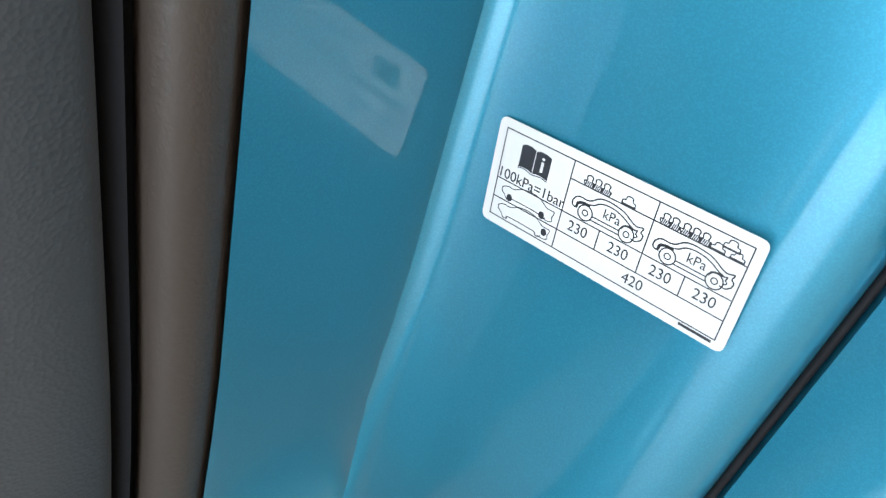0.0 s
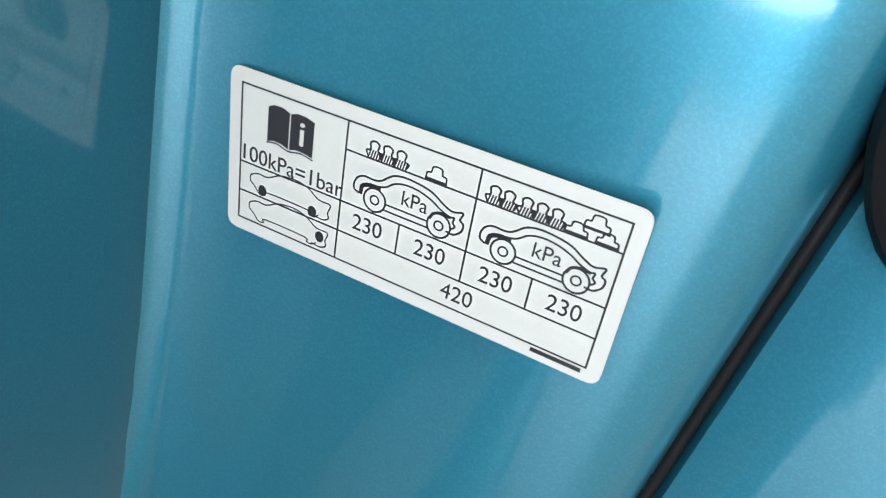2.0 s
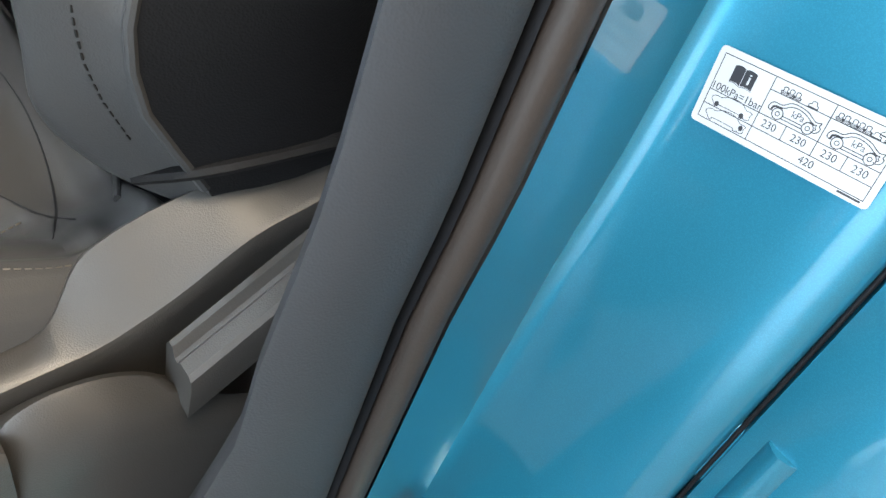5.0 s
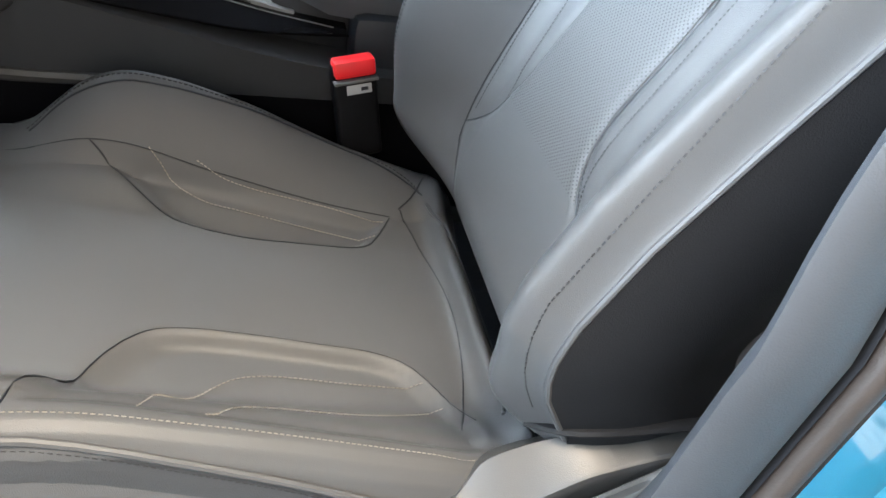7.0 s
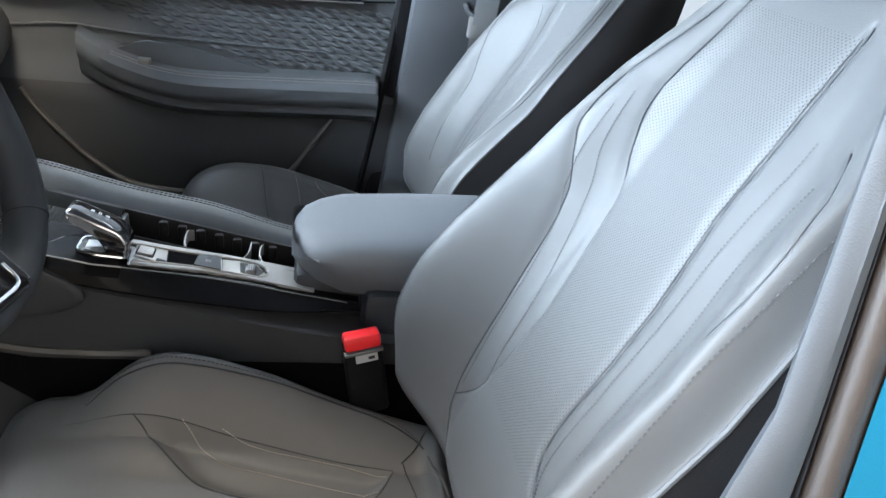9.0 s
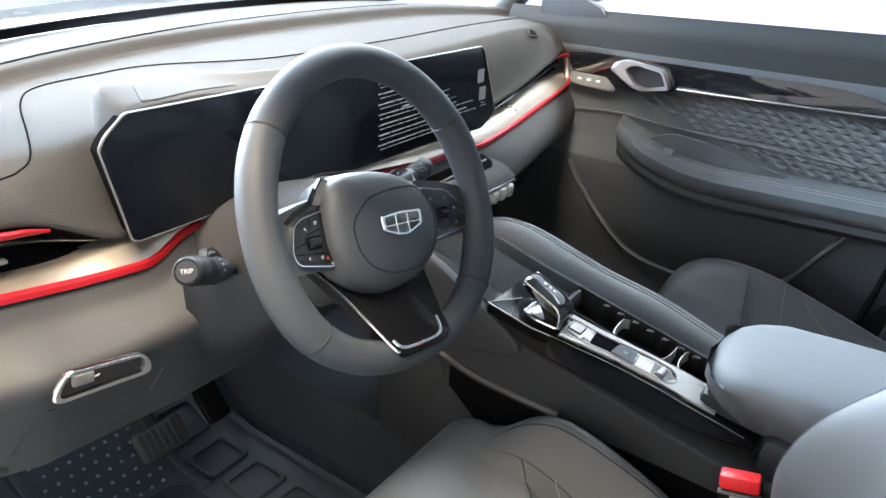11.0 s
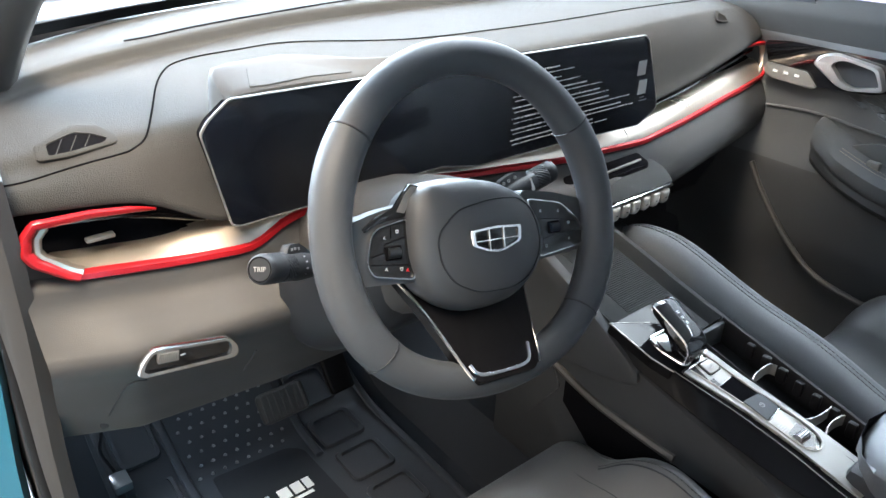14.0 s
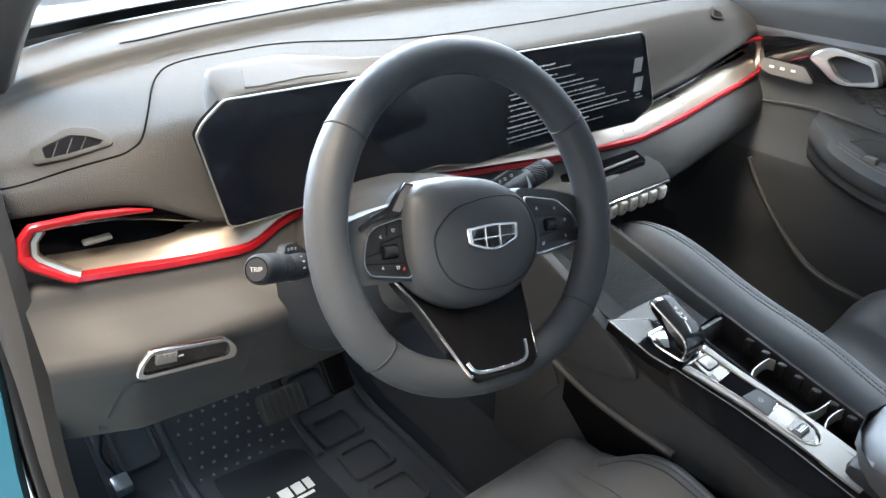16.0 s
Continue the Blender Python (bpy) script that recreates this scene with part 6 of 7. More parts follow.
part("footwell_panel", prism(round_poly([(0.235, 0.573), (0.128, 0.640), (0.108, 0.606), (0.165, 0.520), (0.20, 0.50)], 0.006), basis((-0.1172, 0, 0), (0, 1, 0), (0, 0, 1)) @ Matrix.Diagonal((1, 1, -1, 1)), 0.003), M_CONSOLE, con, "charcoal foot well side panel")
# silver control strip, tapering to the rear
SL = math.atan2(con_z(-0.02) - con_z(-0.25), 0.23)
CM = Matrix.Translation((0, -0.13, con_z(-0.13))) @ Matrix.Rotation(SL, 4, "X")
OUT_L = [(0.066, -0.104), (0.030, -0.0955), (-0.012, -0.0852), (-0.050, -0.0795), (-0.082, -0.0765), (-0.113, -0.0752), (-0.160, -0.0745)]
OUT_R = [(0.074, -0.0410), (0.028, -0.0378), (-0.010, -0.0326), (-0.047, -0.0275), (-0.090, -0.0250), (-0.160, -0.0215)]
IN_L = [(0.061, -0.0945), (0.0, -0.0800), (-0.053, -0.0740), (-0.078, -0.0715), (-0.092, -0.0665), (-0.098, -0.0570)]
IN_R = [(0.070, -0.0525), (0.020, -0.0480), (-0.016, -0.0418), (-0.052, -0.0355), (-0.080, -0.0345), (-0.093, -0.0405), (-0.098, -0.0500)]
inner = [(x, y) for y, x in IN_L] + [(x, y) for y, x in reversed(IN_R)]
part("control_strip", prism([(-0.104, 0.066)] + [(x, y) for y, x in OUT_L[1:-1]] + [(x, y) for y, x in reversed(OUT_R[:-1])], CM @ Matrix.Translation((0, 0, -0.002)), 0.0042), M_PIANO, con, "gloss black control strip")
for side_, inn in ((OUT_L, IN_L), (OUT_R, IN_R)):
    ys_ = lin(0.063 if side_ is OUT_L else 0.071, -0.080, 14)
    outer_ = [Vector((interp(y, side_[::-1]), y, 0.0)) for y in ys_]
    inner_ = [Vector((interp(y, inn[::-1]), y, 0.0)) for y in ys_]
    lift = Vector((0, 0, 0.0042))
    part("strip_band", loft([[CM @ a_, CM @ (a_ + lift * 0.8), CM @ (a_.lerp(b_, 0.12) + lift), CM @ (a_.lerp(b_, 0.88) + lift), CM @ (b_ + lift * 0.8), CM @ b_] for a_, b_ in zip(outer_, inner_)]), M_STRIP, con, "brushed silver band")
end_ = [(interp(-0.080, OUT_L[::-1]), -0.080)] + [(x, y) for y, x in OUT_L if y < -0.081] + [(x, y) for y, x in reversed(OUT_R) if y < -0.081] + [(interp(-0.080, OUT_R[::-1]), -0.080)] + [(x, y) for y, x in reversed(IN_R) if y < -0.075][::-1] + [(x, y) for y, x in reversed(IN_L) if y < -0.075]
part("end_plate", prism(end_, CM, 0.0040), M_STRIP, con, "silver plate behind the controls", smooth=False)
part("strip_rim", tube(cr([CM @ Vector((x, y, 0.0046)) for x, y in inner], 3), 0.0012, 6), M_PLATE, con, "chrome rim of the control strip")
# gloss plate ahead of the selector
fp = [(-0.124, 0.0405), (-0.073, 0.014), (-0.052, -0.002), (-0.046, -0.035), (-0.060, -0.045), (-0.100, -0.050), (-0.1150, -0.060), (-0.1225, -0.030)]
fpl = round_poly([(x, y + 0.13) for x, y in fp], 0.003)
part("selector_plate", prism(fpl, CM @ Matrix.Translation((0, 0, -0.012)), 0.0160, 0.0012), M_GLOSS, con, "gloss black plate ahead of the selector")
part("plate_edge", tube([CM @ Vector((x, y + 0.13, 0.0036)) for x, y in ((-0.073, 0.014), (-0.124, 0.0405), (-0.1225, -0.030), (-0.1150, -0.060))], 0.0010, 6), M_PLATE, con, "chrome edge")
# keys between the bands
part("key_plate", prism([(-0.080, 0.063), (-0.052, 0.065), (-0.0490, 0.028), (-0.0860, 0.025)], CM, 0.0034, 0.0008), M_PLATE, con, "silver key plate")
part("console_button", prism(round_poly([(-0.075, 0.061), (-0.0555, 0.0605), (-0.0550, 0.0435), (-0.0755, 0.043)], 0.003), CM @ Matrix.Translation((0, 0, 0.0026)), 0.0030, 0.0008), M_PLATE, con, "silver start button")
part("button_gap", tube([CM @ Vector((x, y, 0.0034)) for x, y in round_poly([(-0.0762, 0.0622), (-0.0542, 0.0617), (-0.0537, 0.0423), (-0.0768, 0.0418)], 0.003)], 0.0008, 5, cyclic=True), M_VOID, con)
part("key_notch", prism([(-0.084, 0.037), (-0.0765, 0.037), (-0.0775, 0.026), (-0.0850, 0.026)], CM @ Matrix.Translation((0, 0, 0.0032)), 0.0006), M_KNOB, con)
# black plate; the slot's inner shade is only its colour
part("open_slot", prism([(-0.0855, 0.0245), (-0.0492, 0.0270), (-0.0478, -0.008), (-0.0785, -0.0055)], CM, 0.0026), M_VOID, con)
part("console_button", prism(round_poly([(-0.0775, -0.0065), (-0.0480, -0.009), (-0.0450, -0.036), (-0.0760, -0.0400)], 0.003), CM, 0.0072, 0.0010), M_DOOR, con, "grey parking brake key")
part("button_lip", tube([CM @ Vector((-0.0765, -0.0405, 0.0045)), CM @ Vector((-0.0450, -0.0370, 0.0045))], 0.0012, 6), M_CHROME, con)
part("key_plate", prism([(-0.0745, -0.0420), (-0.0420, -0.0385), (-0.0360, -0.060), (-0.0375, -0.084), (-0.0560, -0.096), (-0.0690, -0.088), (-0.0735, -0.068)], CM, 0.0034, 0.0008), M_PLATE, con, "silver key plate")
part("roller_bed", prism([(-0.0665, -0.0640), (-0.0430, -0.0610), (-0.0400, -0.082), (-0.0530, -0.0930), (-0.0665, -0.0860)], CM, 0.0038), M_KNOB, con)
part("drive_roller", tube([CM @ Vector((-0.0665, -0.0755, 0.0035)), CM @ Vector((-0.0490, -0.0765, 0.0035))], 0.0065, 16), M_SATIN, con, "ribbed silver roller")
for k in range(5):
    a_ = radians(40 + 25 * k)
    part("roller_rib", tube([CM @ Vector((x, -0.076 + 0.0066 * math.cos(a_), 0.0035 + 0.0066 * math.sin(a_))) for x in (-0.0665, -0.0490)], 0.0006, 5), M_INK, con)
for bx, by, h_ in ((-0.065, 0.052, 0.0056), (-0.0615, -0.0225, 0.0072)):
    part("button_mark", frame_ring(circle(0.0034), circle(0.0027), CM @ Matrix.Translation((bx, by, h_)), 0.0003), M_ICON, con)
    part("button_mark", block((0, 0, 0.0001), (0.0009, 0.0030, 0.0003), 0, CM @ Matrix.Translation((bx, by, h_))), M_ICON, con)
for k in range(4):
    part("button_mark", block((-0.0655, -0.0515 - 0.0028 * k, 0.0036), (0.008, 0.0011, 0.0003), 0, CM), M_ICON, con)
# gear selector
gear = thing("gear_selector", "black and chrome gear selector on the centre console", "gear lever")
GM = CM @ Matrix.Translation((-0.074, 0.0, 0.0))
collar = round_poly([(-0.027, 0.1240), (0.006, 0.1240), (0.020, 0.104), (0.026, 0.076), (-0.022, 0.068), (-0.030, 0.104)], 0.007)
part("boot_plate", prism(collar, GM @ Matrix.Translation((0, 0, 0.003)), 0.0026, 0.0008), M_KNOB, gear, "gloss black gear surround")
part("boot_rim", tube([GM @ Vector((x, y, 0.0056)) for x, y in collar], 0.0019, 6, cyclic=True), M_CHROME, gear, "chrome rim of the gear surround")
part("boot_insert", prism([(-0.020, 0.116), (0.002, 0.117), (0.006, 0.104), (-0.012, 0.090), (-0.022, 0.098)], GM @ Matrix.Translation((0, 0, 0.0054)), 0.0012, 0.0004), M_SATIN, gear, "silver insert before the stem")
# side outline of the knob: flat top leaning back into the stem
SIDE = [(0.068, 0.004), (0.070, 0.022), (0.080, 0.0335), (0.094, 0.0385), (0.136, 0.0475), (0.1435, 0.0465), (0.1445, 0.0420), (0.138, 0.0370), (0.108, 0.0225), (0.098, 0.0120), (0.094, 0.004)]
SIDE = round_poly(SIDE, 0.005, 3)
rings = []
for x, g in ((-0.0185, 0.84), (-0.0180, 0.93), (-0.0150, 1.0), (0.0150, 1.0), (0.0180, 0.93), (0.0185, 0.84)):
    rings.append([GM @ Vector((x, 0.100 + (y - 0.100) * (0.5 + 0.5 * g), 0.026 + (z - 0.026) * g)) for y, z in SIDE])
part("knob", loft(rings), M_PIANO, gear, "gloss black selector knob")
for sgn in (-1, 1):
    part("chrome_rail", tube(cr([GM @ Vector((sgn * 0.0186, y, z)) for y, z in ((0.0725, 0.0060), (0.0735, 0.021), (0.0825, 0.0315), (0.096, 0.0362), (0.1345, 0.0445), (0.1410, 0.0430), (0.1390, 0.0392))], 4), 0.0015, 8), M_CHROME, gear, "chrome side rail")
for k, (w_, l_) in enumerate(((0.0036, 0.0040), (0.0044, 0.0034), (0.0036, 0.0040))):
    outer_ = [(-w_ / 2, -l_ / 2), (w_ / 2, -l_ / 2), (w_ / 2, l_ / 2), (-w_ / 2, l_ / 2)]
    part("gear_mark", frame_ring(outer_, [(x * 0.5, y * 0.5) for x, y in outer_], GM @ Matrix.Translation((0.004, 0.101 + 0.0085 * k, 0.0412 + 0.0018 * k)) @ Matrix.Rotation(0.21, 4, "X"), 0.0003), M_WHITE, gear)
# wireless tray ahead of the selector
part("tray", loft([[Vector((x, y, con_z(y) + dz)) for x, dz in ((-0.112, -0.03), (-0.112, -0.005), (-0.106, -0.004), (-0.060, -0.004), (0.012, -0.004), (0.020, 0.004), (0.026, 0.0085), (0.034, 0.0080), (0.036, -0.03))] for y in lin(-0.036, 0.20, 9)]), M_CAP, con, "ribbed dark phone tray")
tr = bmesh.new()
for k in range(56):
    block((-0.034, 0.012 + 0.0032 * k, con_z(0.012 + 0.0032 * k) - 0.0037), (0.088, 0.0014, 0.0010), 0, None, 1, tr)
part("tray_ribbing", tr, M_CAP, con, smooth=False, kind="stuff")
# cup holder with dividers
part("cup_well", loft([[Vector((x, y, con_z(y) + dz)) for x, dz in ((-0.035, -0.02), (-0.035, 0.002), (-0.033, 0.004), (-0.030, 0.003), (-0.029, -0.055), (0.026, -0.055), (0.027, 0.003), (0.0285, 0.0075), (0.034, 0.0070), (0.037, -0.03))] for y in lin(-0.30, -0.034, 10)]), M_WELL, con, "black cup holder well")
for k in range(7):
    part("cup_tooth", block((0.0235, -0.085 - 0.024 * k, con_z(-0.085 - 0.024 * k) - 0.006), (0.009, 0.012, 0.022), 0.003), M_WELL, con)
for line in (((-0.036, -0.126), (-0.024, -0.119), (-0.010, -0.117), (0.015, -0.117), (0.022, -0.124)), ((-0.031, -0.191), (-0.008, -0.198), (0.026, -0.200)), ((-0.030, -0.222), (-0.018, -0.216), (-0.002, -0.2125), (0.024, -0.2145), (0.030, -0.222))):
    path = [Vector((p.x, p.y, con_z(p.y) - 0.004)) for p in cr([(x, y, 0) for x, y in line], 4)]
    part("divider", ribbon(path, [(0, -0.0008, -0.009), (0, 0.0008, -0.009), (0, 0.0008, 0.007), (0, -0.0008, 0.007)]), M_PLATE, con, "satin silver cup divider")
part("well_front", block((-0.002, -0.036, con_z(-0.036) - 0.022), (0.062, 0.010, 0.050), 0.003), M_CONSOLE, con)
# padded rail beside the passenger
rail_c = cr([(0.104, 0.215, 0.745), (0.112, 0.185, 0.760), (0.117, 0.14, 0.766), (0.120, 0.086, 0.758), (0.118, -0.028, 0.728), (0.117, -0.135, 0.708), (0.113, -0.232, 0.680), (0.110, -0.32, 0.660), (0.106, -0.40, 0.645)], 5)
prof = [(-0.062, -0.045), (-0.055, -0.026), (-0.040, -0.006), (-0.024, 0.007), (-0.010, 0.013), (0.014, 0.012), (0.030, 0.004), (0.038, -0.012), (0.036, -0.06), (-0.02, -0.06)]
rail = thing("console_rail", "black leather padded rail with grey double stitching", "console rail")
part("pad", loft([[Vector((p.x + a * interp(i, [(0, 0.6), (6, 1), (99, 1)]), p.y, p.z + b)) for a, b in prof] for i, p in enumerate(rail_c)]), M_RAIL, rail)
for off in (-0.004, 0.004):
    part("stitching", stitches([p + Vector((off, 0, 0.0132)) for p in rail_c], r=0.0007), M_STITCH_D, rail)
part("rail_wing", loft([[Vector((x + 0.12, y, z)) for x, z in ((0.0, 0.42), (0.0, interp(y, [(-0.4, 0.64), (0.2, 0.76)])), (0.01, interp(y, [(-0.4, 0.64), (0.2, 0.76)])), (0.012, 0.42))] for y in lin(-0.5, 0.25, 6)]), M_RAIL, rail)
# knee wing by the driver
wing = round_poly([(0.21, 0.83), (0.115, 0.788), (0.049, 0.753), (-0.003, 0.725), (-0.0180, 0.711), (-0.0205, 0.697), (-0.011, 0.688), (0.012, 0.680), (0.097, 0.664), (0.21, 0.66)], 0.006)
part("knee_wing", loft([[Vector((x, 0.09 + (y - 0.09) * g, 0.725 + (z - 0.725) * g)) for y, z in wing] for x, g in ((-0.112, 1.0), (-0.1235, 1.0), (-0.1262, 0.97), (-0.1275, 0.90), (-0.1280, 0.5), (-0.1280, 0.05))]), M_CONSOLE, con, "dark soft knee pad")
# storage box lid
box = thing("armrest_box", "blue-grey padded centre armrest", "armrest")
lid = [[Vector((x, y, z)) for x, z in ((-0.080 * k, z0), (-0.094 * k, z0 + 0.03), (-0.092 * k, z1 - 0.02), (-0.070 * k, z1 - 0.004), (0.0, z1), (0.078 * k, z1 - 0.004), (0.098 * k, z1 - 0.02), (0.100 * k, z0 + 0.03), (0.086 * k, z0))] for y, k, z0, z1 in ((-0.256, 0.35, 0.728, 0.740), (-0.260, 0.58, 0.722, 0.747), (-0.272, 0.78, 0.714, 0.755), (-0.292, 0.92, 0.704, 0.762), (-0.325, 1.0, 0.692, 0.768), (-0.42, 1.0, 0.682, 0.773), (-0.52, 1.0, 0.680, 0.775), (-0.60, 0.98, 0.680, 0.773), (-0.63, 0.9, 0.69, 0.76))]
part("lid", loft([smooth_row(r + [r[0]], 3)[:-1] for r in lid]), M_ARM, box)
part("box_body", block((0.003, -0.49, 0.55), (0.21, 0.28, 0.30), 0.015), M_BLACK, box)
part("box_neck", block((0.008, -0.315, 0.66), (0.150, 0.11, 0.10), 0.012), M_BLACK, box)
# belt buckle
bk = thing("belt_buckle", "seat belt buckle with red release button", "belt buckle")
BM = basis((-0.146, -0.347, 0.657), (0.15, -1, 0.17), (0.05, 0.22, 1))
part("buckle_body", block((0, -0.045, -0.002), (0.050, 0.115, 0.022), 0.006, BM, 3), M_RUBBER, bk)
part("release_button", block((0.0, 0.008, 0.004), (0.046, 0.020, 0.022), 0.004, BM, 2), M_REDP, bk, "red release button")
part("buckle_label", block((0.003, -0.017, 0.0098), (0.028, 0.011, 0.0008), 0.0002, BM, 1), M_LABEL, bk, "white buckle label")
part("buckle_bars", block((0.009, -0.017, 0.0104), (0.008, 0.004, 0.0004), 0, BM), M_INK, bk)
part("buckle_lip", block((0.0, -0.006, 0.004), (0.049, 0.004, 0.023), 0.001, BM, 1), M_SILVER, bk)

# ---- foot well ----
fm = thing("floor_mat", "black moulded rubber floor mat with printed white lettering", "floor mat")
part("mat_sheet", sheet(lambda x, y: Vector((x, y, floor_z(x, y) + 0.008 + 0.004 * (abs(x + 0.42) > 0.22))), lin(-0.67, -0.205, 40), lin(-0.02, 0.80, 60), 0.004), M_MAT, fm)
nb = bmesh.new()
for i in range(8):
    for j in range(8):
        x, y = -0.535 + 0.022 * i + 0.011 * (j % 2), 0.512 + 0.022 * j
        z = floor_z(x, y) + 0.0085
        ring = [Vector((x + 0.0036 * math.cos(a), y + 0.0036 * math.sin(a), z)) for a in [k * math.pi / 3 for k in range(6)]]
        vs = [nb.verts.new(p) for p in ring]
        tp = [nb.verts.new(Vector((x, y, z)) + (p - Vector((x, y, z))) * 0.5 + Vector((0, 0, 0.0035))) for p in ring]
        nb.faces.new(tp)
        for k in range(6):
            nb.faces.new((vs[k], vs[(k + 1) % 6], tp[(k + 1) % 6], tp[k]))
part("mat_studs", nb, M_STUD, fm, "pale studs on the mat", kind="stuff")
for pts_ in (((-0.655, 0.05), (-0.655, 0.70)), ((-0.20, 0.05), (-0.20, 0.66)), ((-0.62, 0.02), (-0.22, 0.02)), ((-0.555, 0.36), (-0.560, 0.72)), ((-0.345, 0.44), (-0.335, 0.70))):
    path = [(x, y, floor_z(x, y) + 0.012) for x, y in [(pts_[0][0] + (pts_[1][0] - pts_[0][0]) * t, pts_[0][1] + (pts_[1][1] - pts_[0][1]) * t) for t in lin(0, 1, 12)]]
    part("mat_ridge", tube(path, 0.008, 8, flat=0.6), M_MAT, fm)
part("logo_panel", prism(round_poly([(-0.53, 0.28), (-0.355, 0.28), (-0.362, 0.470), (-0.385, 0.490), (-0.520, 0.500)], 0.01), Matrix.Translation((0, 0, floor_z(-0.45, 0.4) + 0.0095)), 0.002), M_BLACK, fm)
lb = bmesh.new()
x = -0.515
for w in (0.018, 0.018, 0.018, 0.0, 0.024, 0.022, 0.016):
    if w:
        block((x + w / 2, 0.395, floor_z(-0.45, 0.4) + 0.0122), (w * 0.82, 0.024, 0.001), 0, None, 1, lb)
    x += w * 1.02 if w else 0.010
part("logo_print", lb, M_WHITE, fm, "white printed bars", smooth=False)
part("logo_line", block((-0.43, 0.374, floor_z(-0.45, 0.4) + 0.0122), (0.07, 0.006, 0.001)), M_WHITE, fm, smooth=False)
part("logo_spot", prism(round_poly([(-0.545, 0.36), (-0.525, 0.36), (-0.525, 0.41), (-0.545, 0.40)], 0.008), Matrix.Translation((0, 0, floor_z(-0.45, 0.4) + 0.0118)), 0.001), M_BLUE, fm)
for bx, by, bw, bl in ((-0.607, 0.62, 0.070, 0.10), (-0.607, 0.50, 0.070, 0.10), (-0.607, 0.38, 0.070, 0.10), (-0.285, 0.585, 0.085, 0.080), (-0.285, 0.485, 0.085, 0.080), (-0.285, 0.385, 0.085, 0.080), (-0.285, 0.285, 0.085, 0.080)):
    sl = math.atan2(floor_z(bx, by + 0.03) - floor_z(bx, by - 0.03), 0.06)
    bo = round_poly([(-bw / 2, -bl / 2), (bw / 2, -bl / 2), (bw / 2, bl / 2), (-bw / 2, bl / 2)], 0.014)
    part("mat_block", frame_ring(bo, [(x * 0.80, y * 0.82) for x, y in bo], Matrix.Translation((bx, by, floor_z(bx, by) + 0.0075)) @ Matrix.Rotation(sl, 4, "X"), 0.007), M_MAT, fm)
brake = thing("brake_pedal", "ribbed black brake pedal", "pedal")
PM = basis((-0.372, 0.515, 0.428), (1, 0, 0), (0, 0.62, 0.78))
part("pedal_pad", block((0, 0, 0), (0.090, 0.056, 0.016), 0.010, PM, 3), M_PEDAL, brake)
for k in range(7):
    part("pedal_rib", block((-0.036 + 0.012 * k, 0, 0.009), (0.005, 0.046, 0.004), 0.001, PM, 1), M_PEDAL, brake)
part("pedal_arm", tube([(-0.365, 0.53, 0.43), (-0.365, 0.62, 0.50), (-0.365, 0.64, 0.70)], 0.010, 8), M_BLACK, brake)
gas = thing("accelerator_pedal", "slim black accelerator pedal", "pedal")
part("pedal_pad", block((0, 0, 0), (0.05, 0.13, 0.014), 0.006, basis((-0.245, 0.56, 0.44), (1, 0, 0), (0, 0.62, 0.78)), 3), M_RUBBER, gas)
part("pedal_arm", tube([(-0.245, 0.58, 0.46), (-0.245, 0.66, 0.60)], 0.008, 8), M_BLACK, gas)
# translucent plastic bag, built as a clip with a cable; it gives no light
lamp = thing("foot_lamp", "translucent plastic bag in the foot well, built as a clip with cable", "lamp")
part("clip", block((-0.648, 0.555, 0.372), (0.030, 0.040, 0.018), 0.005, None, 2), M_CLEAR, lamp)
part("cable", tube(cr([(-0.650, 0.575, 0.38), (-0.66, 0.60, 0.41), (-0.650, 0.61, 0.45), (-0.655, 0.63, 0.52)], 5), 0.003, 6), M_BLACK, lamp)

# ---- tyre pressure label on the jamb ----

LAB_O = (-0.7235, -0.5903, 0.72)
LAB_R = basis((0, 0, 0), (-0.9929, -0.0194, 0.1173), (0.1186, -0.0933, 0.9885))
LAB_W, LAB_H = 0.0718, 0.0291
lab = thing("tyre_label", "white tyre pressure label printed in black", "label")
LM = Matrix.Translation((LAB_O)) @ LAB_R @ Matrix.Translation((-0.0002, 0.0010, 0))
LW, LH = LAB_W + 0.0006, LAB_H + 0.0011
sh = round_poly([(0, 0), (LW, 0), (LW, -LH), (0, -LH)], 0.0022, 5)
part("label_sheet", prism(sh, LM, 0.0003), M_LABEL, lab)
ink = bmesh.new()
# the printed table's corner and size on the sheet
TX, TY, TW_, TH_ = 0.0353 * LW, 0.0835 * LH, 0.9300 * LW, 0.8330 * LH


def spot_at(x, y, z=0.00036):
    return LM @ Vector((TX + x * TW_, -(TY + y * TH_), z))


def bar(x0, y0, x1, y1, t=0.00034, bm=None):
    a, b = spot_at(x0, y0), spot_at(x1, y1)
    d = (b - a).normalized()
    n_ = (LM.to_3x3() @ Vector((0, 0, 1))).normalized()
    w = n_.cross(d) * t / 2
    e = d * t * 0.4
    (bm or ink).faces.new([(bm or ink).verts.new(q) for q in (a - w - e, b - w + e, b + w + e, a + w - e)])


def disc(x, y, r, hole=0.0, n=24, squash=1.0):
    c = Vector((TX + x * TW_, -(TY + y * TH_), 0.00037))
    ring = [[ink.verts.new(LM @ (c + Vector((q * squash * math.cos(2 * math.pi * k / n), q * math.sin(2 * math.pi * k / n), 0)))) for k in range(n)] for q in ((r, hole) if hole else (r,))]
    if not hole:
        ink.faces.new(ring[0])
        return
    for k in range(n):
        ink.faces.new((ring[0][k], ring[0][(k + 1) % n], ring[1][(k + 1) % n], ring[1][k]))


